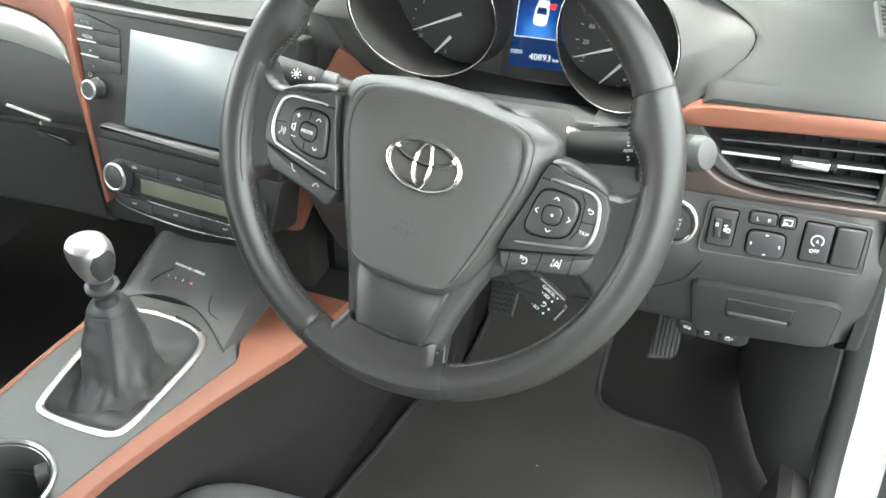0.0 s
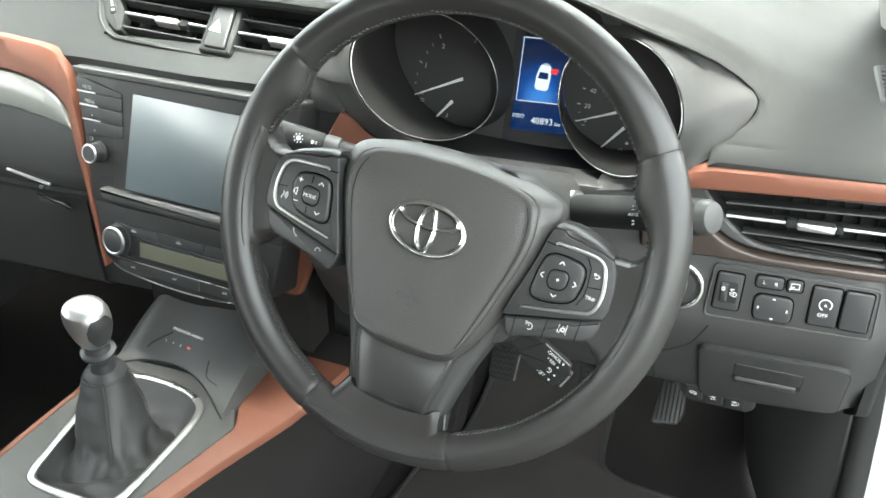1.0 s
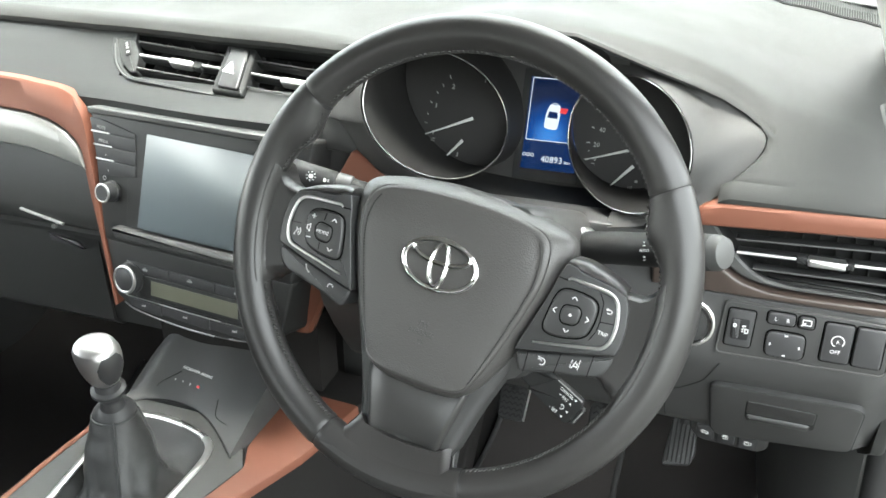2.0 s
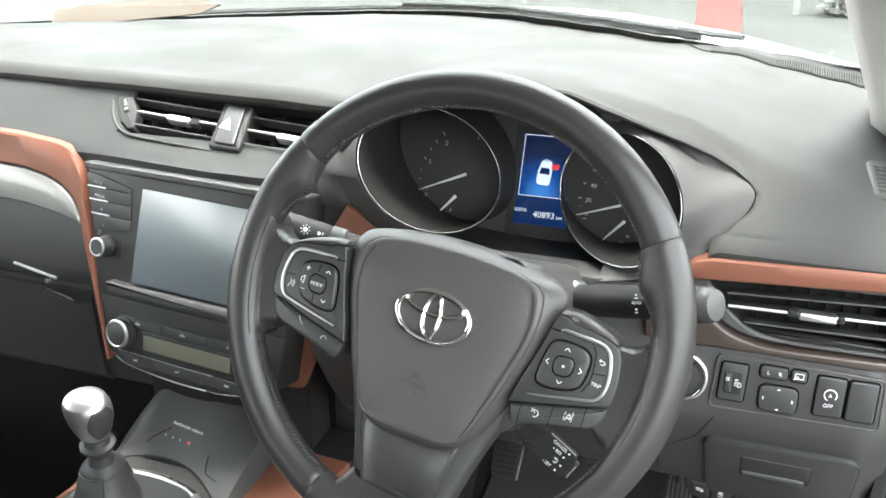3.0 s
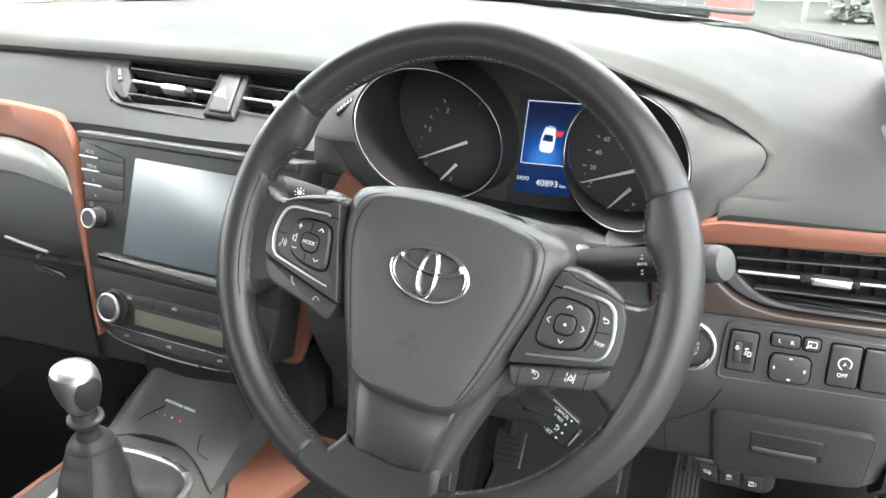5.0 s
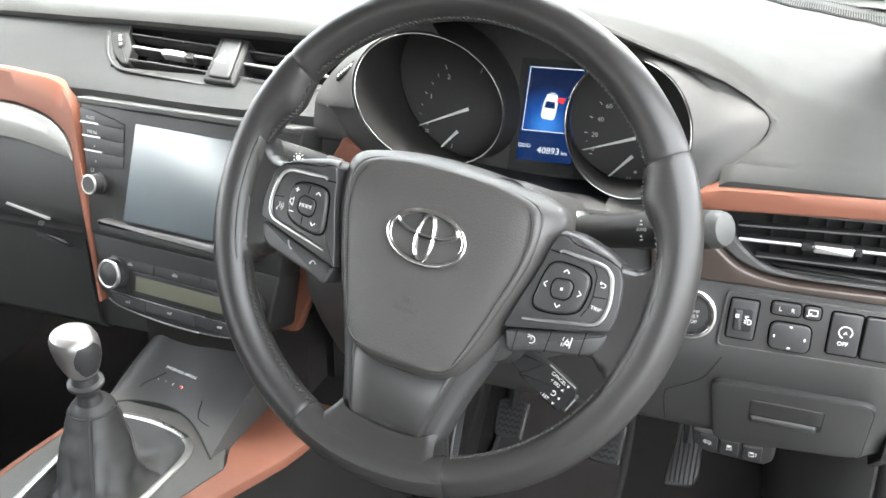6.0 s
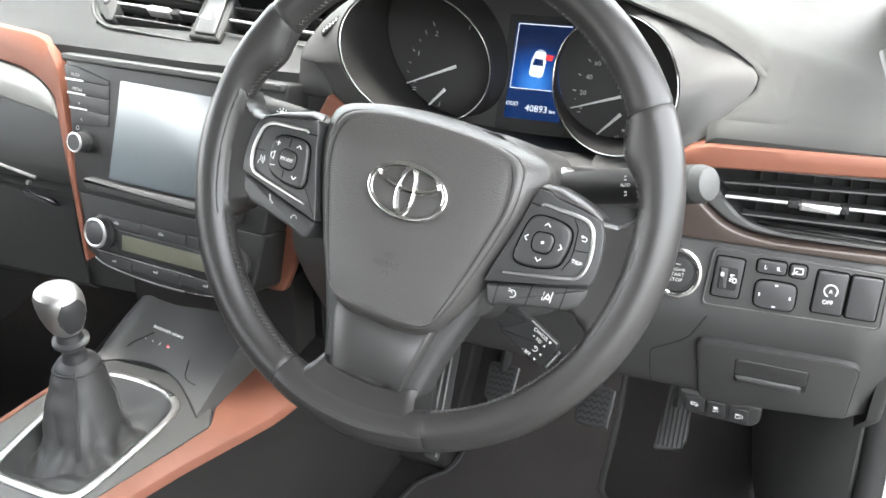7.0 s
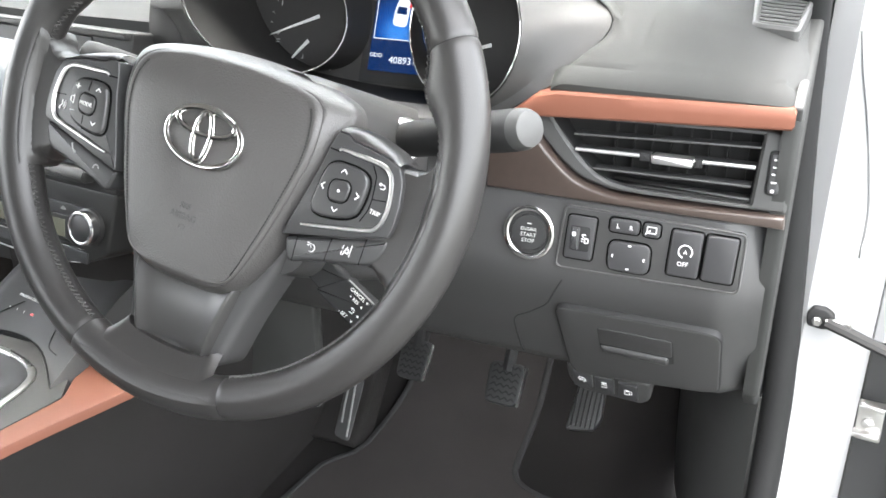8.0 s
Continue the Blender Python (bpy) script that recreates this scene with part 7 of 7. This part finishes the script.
# plain panel added to close the shaded gap under the dashboard
part("gap_panel", box(-0.24, -0.10, 0.262, 0.28, 0.50, 0.78, 0.004), GLOVE, console, "dark plastic panel added behind the gap under the dashboard")
line = smooth_path([(x, ramp_front(x) - 0.0004, 0.5985) for x in np.linspace(-0.446, -0.272, 16)], 4)
part("shut_line", tube(line, 0.0010, 6), SEAM, console)
for a, b in (((-0.400, 0.165), (-0.420, 0.142)), ((-0.334, 0.139), (-0.304, 0.108))):
    m = ((a[0] + b[0]) / 2 - 0.006, (a[1] + b[1]) / 2 - 0.004)
    part("crease", tube([(p.x, p.y, ramp_z(p.x, p.y) + 0.0001) for p in smooth_path([(*a, 0), (*m, 0), (*b, 0)], 6)], 0.0006, 5), SEAM, console)
TXT = frame_at((-0.3605, 0.1440, 0.6362), (1, -0.16, 0.05), (0.05, -0.46, 0.9))
letters("legend", "PASSENGER AIRBAG", 0.0046, PRINT, console, shifted(TXT, 0, 0, 0.0012), lift=0.0003)
part("symbols", bars([(-0.020, -0.0155, -0.019, -0.0175, 0.0007), (-0.010, -0.0150, -0.009, -0.0170, 0.0007), (0.000, -0.0145, 0.001, -0.0175, 0.0007), (0.010, -0.0150, 0.0135, -0.0160, 0.0022)]), DIMPRINT, console, "", shifted(TXT, 0, 0, 0.0008))

part("indicator", slab(rounded(rect(0.0098, 0.0138, -0.0168, -0.0144), 0.0006), 0.0004, 0.0001, top=0.0012), LITRED, console, "small lit red sign", shifted(TXT, 0, 0, 0.0004))

# orange edge trims
def strip_out(y):
    return float(np.interp(y, [-0.50, -0.30, -0.116, -0.056, 0.009, 0.065, 0.113, 0.24], [-0.312, -0.305, -0.2755, -0.2600, -0.2405, -0.2200, -0.2040, -0.175]))


rows = []
for y in list(np.linspace(-0.50, 0.05, 24)) + list(np.linspace(0.056, 0.10, 12)) + list(np.linspace(0.12, 0.24, 6)):
    zz = 0.5955 + 0.02 * min(y, 0.058) + 0.10 * max(0, y - 0.10)
    a = right_edge(y) if y < 0.058 else float(np.interp(y, [0.058, 0.066, 0.091, 0.146, 0.24], [-0.2525, -0.254, -0.267, -0.272, -0.272]))
    b = strip_out(y)
    rows.append([(a, y, zz - 0.008), (a, y, zz - 0.0008), (a + 0.0012, y, zz), (a + (b - a) * 0.5, y, zz - 0.0012), (b - 0.0030, y, zz - 0.0030), (b - 0.0008, y, zz - 0.0040), (b, y, zz - 0.0056), (b + 0.0004, y, zz - 0.0135), (b - 0.004, y, zz - 0.0150)])
part("orange_trim", grid([r for r in rows if r[0][1] < 0.20]), ORANGE, console, "copper orange trim along the edge")
part("trim_end", grid([r for r in rows if r[0][1] > 0.18]), CARPET, console)
rows = []
for y in np.linspace(-0.50, 0.12, 20):
    l = left_edge(y)
    z = 0.5965 + 0.02 * y
    rows.append([(l - 0.004, y, z - 0.010), (l - 0.0045, y, z), (l - 0.001, y, z + 0.002), (l + 0.002, y, z), (l + 0.002, y, z - 0.004)])
part("orange_trim", grid(rows), ORANGE, console, "thin copper orange line")
# carpeted side
rows = []
for y in np.linspace(-0.50, 0.55, 24):
    r = strip_out(min(y, 0.24)) - 0.003
    b = min(r - 0.02, -0.222)
    rows.append([(r, y, 0.584), (r, y, 0.575)] + [(r + (b - r) * q, y, z) for q, z in ((0.1, 0.54), (0.35, 0.46), (0.7, 0.38), (0.92, 0.335), (1.0, 0.322), (1.0, 0.305))])
part("side_panel", grid(rows), CARPET, console, "dark carpeted side")

# chrome ring of the gear surround
ringc = smooth_path([(x, y, plate_z(y) + 0.001) for x, y in ring], 5, closed=True)
part("chrome_ring", tube(ringc, 0.0042, 10, closed=True, flat=0.5), SATIN, console, "bright silver ring round the gear lever")
rows = []
c = Vector((-0.358, 0.010, 0.59))
for f, dz, w in ((0.985, 0.0005, 0), (0.96, 0.0002, 0), (0.92, -0.0035, 0.1), (0.87, -0.0085, 0.3), (0.81, -0.0135, 0.7), (0.75, -0.0175, 1.0), (0.68, -0.0200, 1.0), (0.60, -0.0205, 0.8), (0.54, -0.0185, 0.3), (0.40, -0.0195, 0)):
    rows.append([tuple(Vector((c.x + (p.x - c.x) * f, c.y + (p.y - c.y) * f, p.z + dz + 0.013 * math.exp(-((f - 0.66) / 0.13) ** 2) * math.exp(-((math.atan2(p.y - c.y, p.x - c.x) + 1.05) / 0.42) ** 2) + w * 0.0045 * (abs(math.sin(math.atan2(p.y - c.y, p.x - c.x) * 3.5 + 1.1 + 4 * f)) ** 1.5 - 0.4)))) for p in ringc])
part("gear_well", grid(rows, close_u=True), BOOT, console, "dark leather inside the ring")

# gear lever
gear = thing("gear_lever", "metal topped gear lever with a black leather boot", "gear lever", (-0.37, 0.02, 0.585))
rows = []
base_c, top_c = Vector((-0.360, 0.006, 0.575)), Vector((-0.380, 0.031, 0.655))
for f in np.linspace(0, 1, 30):
    cx = base_c.lerp(top_c, f ** 0.8)
    hw = keyed(f, [(0.0, 0.0480), (0.05, 0.0370), (0.12, 0.0330), (0.22, 0.0318), (0.5, 0.0298), (0.8, 0.0252), (1.0, 0.0218)])
    hl = keyed(f, [(0.0, 0.0560), (0.05, 0.0425), (0.12, 0.0370), (0.22, 0.0342), (0.5, 0.0312), (0.8, 0.0254), (1.0, 0.0218)])
    row = []
    for j in range(88):
        t = 2 * math.pi * j / 88
        p = 3.6 - 1.6 * f
        s = (abs(math.cos(t)) ** p + abs(math.sin(t)) ** p) ** (-1 / p)
        fold = 1 + 0.035 * (1 - f) * math.sin(4 * t + 1.1) * math.sin(math.pi * min(1, f * 2.2)) + 0.045 * math.exp(-((f - 0.10) / 0.09) ** 2) * math.sin(9 * t + 3 * math.cos(t)) + 0.03 * math.exp(-((f - 0.32) / 0.10) ** 2) * math.sin(5 * t + 0.6)
        fold += 0.035 * (abs(math.sin(2.5 * t + 0.7 + 1.2 * f)) ** 0.6 - 0.7) * math.sin(math.pi * min(1, f * 1.15)) + 0.10 * math.exp(-((f - 0.13) / 0.07) ** 2) * (abs(math.sin(3.5 * t + 2.0)) ** 0.5 - 0.7)
        fold += 0.16 * math.exp(-((f - 0.07) / 0.06) ** 2) * (math.exp(-((math.remainder(t + 0.62, 2 * math.pi)) / 0.17) ** 2) + math.exp(-((math.remainder(t + 1.45, 2 * math.pi)) / 0.20) ** 2) - 0.5 * math.exp(-((math.remainder(t + 1.0, 2 * math.pi)) / 0.14) ** 2))
        row.append((cx.x + hw * s * math.cos(t) * fold, cx.y + hl * s * math.sin(t) * fold, cx.z))
    rows.append(row)
part("boot", grid(rows, close_u=True), BOOT, gear, "creased black leather boot")
hem = [Vector(p) + (Vector(p) - top_c).normalized() * 0.0004 for p in rows[28]]
part("boot_hem", tube(hem, 0.0011, 6, closed=True), BOOT, gear, "rolled hem of the boot")
for t0 in (-0.92, 0.75, 2.6):
    line = []
    for i in range(3, 30):
        r = rows[i]
        k = int((t0 % (2 * math.pi)) / (2 * math.pi) * 88)
        v = Vector(r[k])
        cc_ = Vector((sum(q[0] for q in r) / 88, sum(q[1] for q in r) / 88, v.z))
        line.append(v + (v - cc_).normalized() * 0.0004)
    part("boot_seam", tube(line, 0.0014, 6), BOOT, gear, "sewn seam")
    dashes = []
    for a, b in zip(line, line[1:]):
        for q in (0.1, 0.6):
            dashes.append(tube([a.lerp(b, q) + Vector((0.0016, 0.0010, 0.0002)), a.lerp(b, q + 0.3) + Vector((0.0016, 0.0010, 0.0002))], 0.0004, 4))
    tagged(part("seam_stitches", join(*dashes), STITCH, gear, "grey stitches beside the seam"), kind="stuff")
ax = Vector((0.06, -0.10, 0.55)).normalized()
GA = frame_at(top_c - ax * 0.004, (1, 0, 0), ax)
part("boot_collar", turned([(0.0215, -0.007), (0.0228, -0.004), (0.0225, 0.002), (0.0195, 0.0065), (0.0130, 0.012), (0.0105, 0.022)], 32), KEY, gear, "", GA)
part("lift_ring", turned([(0.0105, 0.018), (0.0110, 0.026), (0.0150, 0.031), (0.0172, 0.033), (0.0172, 0.036), (0.0130, 0.038), (0.0110, 0.044), (0.0130, 0.050)], 32), KEY, gear, "black lift ring", GA)
rows = []
for h, a, b in ((0.046, 0.011, 0.011), (0.050, 0.0150, 0.0145), (0.058, 0.0190, 0.0175), (0.068, 0.0225, 0.0195), (0.078, 0.0240, 0.0205), (0.086, 0.0235, 0.0205), (0.092, 0.0205, 0.0185), (0.0955, 0.0145, 0.0135), (0.0965, 0.006, 0.006)):
    off = -0.003 * (h - 0.046) / 0.05
    rows.append([(a * math.cos(t) + off, b * math.sin(t), h) for t in (2 * math.pi * j / 32 for j in range(32))])
bm = grid(rows, close_u=True)
bm.verts.ensure_lookup_table()
bm.faces.new(bm.verts[-32:])
knobo = part("knob", bm, ALU, gear, "brushed metal knob", GA)
rows2 = []
for h, a, b in ((0.0535, 0.0172, 0.0164), (0.058, 0.0194, 0.0179), (0.068, 0.0229, 0.0199), (0.078, 0.0244, 0.0209), (0.085, 0.0240, 0.0209), (0.0895, 0.0222, 0.0199)):
    off = -0.003 * (h - 0.046) / 0.05
    k = 1 - abs((h - 0.072) / 0.019) ** 2 * 0.55
    rows2.append([(a * math.cos(t) + off, b * math.sin(t), h) for t in np.linspace(radians(-18) - 0.75 * k, radians(-18) + 0.75 * k, 14)])
part("knob_insert", grid(rows2), KEY, knobo, "dark grey side insert", GA)

# cup holder
cup = thing("cup_holder", "round cup holder with a bright silver rim", "cup holder", (-0.365, -0.175, 0.50))
CUP = frame_at((-0.366, -0.172, 0.5945), (1, 0, 0), (0, 0, 1))
part("rim", turned([(0.0530, -0.001), (0.0560, 0.0015), (0.0575, 0.0025), (0.0595, 0.0015), (0.0600, -0.001)], 48, cap=False), SATIN, cup, "bright silver rim", CUP)
part("cup", turned([(0.0545, 0.0016), (0.0520, -0.004), (0.0500, -0.03), (0.0480, -0.075), (0.001, -0.075)], 48, cap=False), DARK, cup, "", CUP)
part("inner_ring", tube([(x, y, -0.03) for x, y in ellipse(0, 0, 0.0485, 0.0485, 40)], 0.0018, 6, closed=True), RUBBER, cup, "", CUP)
for t in (0.8, 2.4, 3.9, 5.4):
    part("spring_tab", box(0.040, 0.052, -0.008, 0.008, -0.03, 0.0028, 0.002), RUBBER, cup, "", shifted(CUP, 0, 0, 0, t))

# ---------- footwell ----------
mat_left = [(-0.30, -0.235), (0.15, -0.206), (0.24, -0.193), (0.36, -0.180), (0.385, -0.176), (0.405, -0.163), (0.422, -0.150), (0.45, -0.143), (0.70, -0.145)]
mat_right = [(-0.30, 0.27), (0.10, 0.27), (0.34, 0.25), (0.405, 0.228), (0.4200, 0.212), (0.4260, 0.190), (0.4310, 0.150), (0.4350, 0.110), (0.4435, 0.085), (0.455, 0.070), (0.470, 0.0615), (0.507, 0.057), (0.70, 0.048)]


def mat_edges(y):
    return tuple(float(np.interp(y, [p[0] for p in side], [p[1] for p in side])) for side in (mat_left, mat_right))


def floor_at(y):
    return float(np.interp(y, [p.x for p in FLOOR], [p.y for p in FLOOR]))


mat = thing("floor_mat", "dark charcoal carpet car mat with a bound edge", "floor mat", (0, 0.1, 0.31))
rows, border_l, border_r = [], [], []
for y in sorted(set(np.linspace(-0.30, 0.70, 64)) | set(np.linspace(0.40, 0.48, 26))):
    l, r = mat_edges(y)
    z = floor_at(y)
    rows.append([(l, y, z - 0.001)] + [(l + (r - l) * q, y, z + 0.0085) for q in np.linspace(0.004, 0.996, 16)] + [(r, y, z - 0.001)])
    border_l.append((l, y, z + 0.0070))
    border_r.append((r, y, z + 0.0070))
part("carpet", grid(rows), MAT, mat)
part("binding", tube(border_l + border_r[::-1], 0.0048, 8, closed=True, flat=0.7), RUBBER, mat, "black bound edge")
lint = (0.02, 0.30, floor_at(0.30) + 0.0083)
part("lint", turned([(0.0012, 0), (0.0008, 0.0008)], 6), DIMPRINT, mat, "", frame_at(lint, (1, 0, 0), (0, 0, 1)))


def pedal(name, label, base, c, w, h, tilt, arm, ribs):
    ob = thing(name, label, "pedal", base, "foot pedals")
    at = frame_at(c, (1, 0, 0), (0, -math.cos(tilt), math.sin(tilt)))
    pts = rounded([(-w * 0.9, -h), (w * 0.9, -h), (w, h), (-w, h)], 0.010)
    if ribs == "ribs":
        pts = rounded([(-w * 1.05, -h), (w * 0.7, -h * 0.86), (w, -h * 0.5), (w * 0.8, h), (-w * 0.7, h)], 0.005)
    part("pad", slab(pts, 0.012, 0.003, top=0.0), RUBBER if ribs == "chevron" else HARD, ob, "black rubber pad", at)
    if ribs == "chevron":
        rows_ = []
        for k in range(6):
            v = -h * 0.8 + k * h * 0.3
            for j in range(4):
                u = -w * 0.75 + j * w * 0.38
                rows_.append((u, v, u + w * 0.19, v + h * 0.16, 0.0020))
                rows_.append((u + w * 0.19, v + h * 0.16, u + w * 0.38, v, 0.0020))
        part("tread", bars(rows_, 0.0008), SEAL, ob, "raised zigzag tread", at)
    else:
        part("tread", bars([(-w * 0.72 + k * w * 0.29, -h * 0.85, -w * 0.72 + k * w * 0.29, h * 0.9, 0.0020) for k in range(6)], 0.0014), SEAL, ob, "raised ribs", at)
    if ribs == "chevron":
        part("metal_edge", tube([(w * 0.92, -h * 0.95, -0.002), (w * 1.0, h * 0.9, -0.002)], 0.0016, 6), PLATE, ob, "bright metal line along the pad's side", at)
    part("arm", tube([Vector(c) + Vector((0, 0.014, 0.01)), Vector(arm)], 0.008, 8), SEAM, ob)
    return ob


pedal("clutch_pedal", "black rubber clutch pedal with zigzag tread", (-0.097, 0.50, 0.40), (-0.097, 0.50, 0.434), 0.022, 0.027, radians(38), (-0.097, 0.62, 0.62), "chevron")
pedal("brake_pedal", "black rubber brake pedal with zigzag tread", (0.043, 0.47, 0.42), (0.043, 0.47, 0.449), 0.024, 0.027, radians(38), (0.043, 0.60, 0.64), "chevron")
pedal("accelerator_pedal", "long ribbed black accelerator pedal", (0.147, 0.50, 0.40), (0.1440, 0.506, 0.431), 0.0205, 0.044, radians(40), (0.147, 0.62, 0.60), "ribs")
rest = thing("foot_rest", "dark ribbed foot rest with two pale strips", "foot rest", (-0.19, 0.5, 0.34))
RF = frame_at((-0.172, 0.437, 0.328), (1, 0, 0), (0, -1.2, 1))
part("carpet_ramp", slab(rounded(rect(-0.075, 0.020, -0.012, 0.19), 0.008), 0.045, 0.006), CARPET, rest, "dark carpet ramp", RF)
part("channel", slab(rounded([(-0.016, -0.002), (0.008, -0.006), (0.007, 0.06), (-0.002, 0.18), (-0.030, 0.18), (-0.019, 0.06)], 0.006), 0.004, 0.001, top=0.0012), DARK, rest, "dark channel", RF)
for line in (((0.0040, 0.0), (-0.0040, 0.067), (-0.0110, 0.165)), ((-0.0090, 0.017), (-0.0120, 0.042), (-0.0190, 0.165))):
    part("strip", tube([(u, v, 0.0024) for u, v in line], 0.0016, 6, flat=0.6), STRIP_GREY, rest, "pale strip", RF)

# ---------- driver's seat front edge ----------
seat = thing("driver_seat", "black fabric driver's seat cushion", "car seat", (-0.02, -0.35, 0.33))
rows = []
for f in np.linspace(0, 1, 26):
    row = []
    for x in np.linspace(-0.295, 0.25, 44):
        e = abs(x + 0.022) / 0.273
        bol = 0.018 * math.exp(-((e - 0.78) / 0.16) ** 2)
        front_y = 0.018 - 0.24 * max(0, e - 0.45) ** 2
        top = 0.495 + bol - 0.12 * max(0, e - 0.86) ** 1.5
        if f < 0.5:
            t = radians(-90 + 180 * f / 0.5)
            y, z = front_y - 0.040 + 0.040 * math.cos(t), top - 0.040 + 0.040 * math.sin(t)
        else:
            y, z = front_y - 0.040 - (f - 0.5) * 0.96, top - 0.02 * (f - 0.5)
        row.append((x, y, z))
    rows.append(row)
part("cushion", grid(rows), CLOTH, seat, "woven black fabric")
part("base", box(-0.24, 0.20, -0.48, -0.06, 0.33, 0.44, 0.02), HARD, seat)
rows = []
for f in np.linspace(0, 1, 10):
    hw = keyed(f, [(0.0, 0.25), (0.6, 0.245), (1.0, 0.17)])
    y, z = -0.52 - 0.27 * f, 0.47 + 0.58 * f
    ol = rounded([(-hw, 0.0), (-hw * 0.8, 0.035), (hw * 0.8, 0.035), (hw, 0.0), (hw * 0.9, -0.10), (-hw * 0.9, -0.10)], 0.02, 3)
    rows.append([(-0.022 + u, y + v, z + v * 0.3) for u, v in ol])
bm = grid(rows, close_u=True)
bm.verts.ensure_lookup_table()
bm.faces.new(bm.verts[-len(rows[0]):])
part("backrest", bm, CLOTH, seat, "woven black fabric")

# ---------- door jamb details ----------
strap = thing("door_check_strap", "black metal door check strap bolted to the white pillar", "door check", (0.381, 0.377, 0.66))
part("bracket", slab(rounded([(-0.009, -0.009), (0.006, -0.011), (0.014, -0.004), (0.013, 0.004), (0.005, 0.010), (-0.006, 0.011), (-0.011, 0.002)], 0.003), 0.012, 0.002), SEAM, strap, "black bracket", frame_at((0.3830, 0.343, 0.678), (1, 0.1, 0), (0, -1, 0)))
part("bolt", turned([(0.0045, 0), (0.0045, 0.004), (0.003, 0.0055)], 6), PLATE, strap, "bolt head", frame_at((0.3815, 0.344, 0.676), (1, 0, 0), (0, -1, 0)))
part("pin", turned([(0.0034, -0.009), (0.0034, 0.009), (0.0050, 0.0095), (0.0050, 0.0120), (0.0030, 0.0125)], 18), PLATE, strap, "bright pivot pin", frame_at((0.398, 0.338, 0.679), (0, 0, 1), (1, -0.1, 0.15)))
part("arm", tube(smooth_path([(0.390, 0.338, 0.678), (0.408, 0.332, 0.675), (0.430, 0.328, 0.669), (0.452, 0.326, 0.663), (0.480, 0.326, 0.657)], 5), 0.0068, 8, flat=0.7), SEAM, strap, "black arm", )
HG = frame_at((0.4505, 0.430, 0.528), (1, 0.2, 0), (-0.1, -1, 0.1))
hinge = part("hinge", join(slab(rounded(rect(-0.011, 0.014, -0.020, 0.022), 0.003), 0.004, 0.001), box(-0.011, 0.014, 0.018, 0.024, -0.004, 0.012, 0.001), box(-0.018, 0.012, -0.014, -0.009, -0.003, 0.010, 0.001)), PLATE, door, "zinc hinge bracket", HG)
part("bolt", turned([(0.0065, 0), (0.0065, 0.004), (0.004, 0.0055)], 6), PLATE, hinge, "", HG)
part("gap_cover", box(0.442, 0.50, 0.452, 0.47, 0.15, 0.63), RUBBER, door, "black rubber cover of the hinge gap")
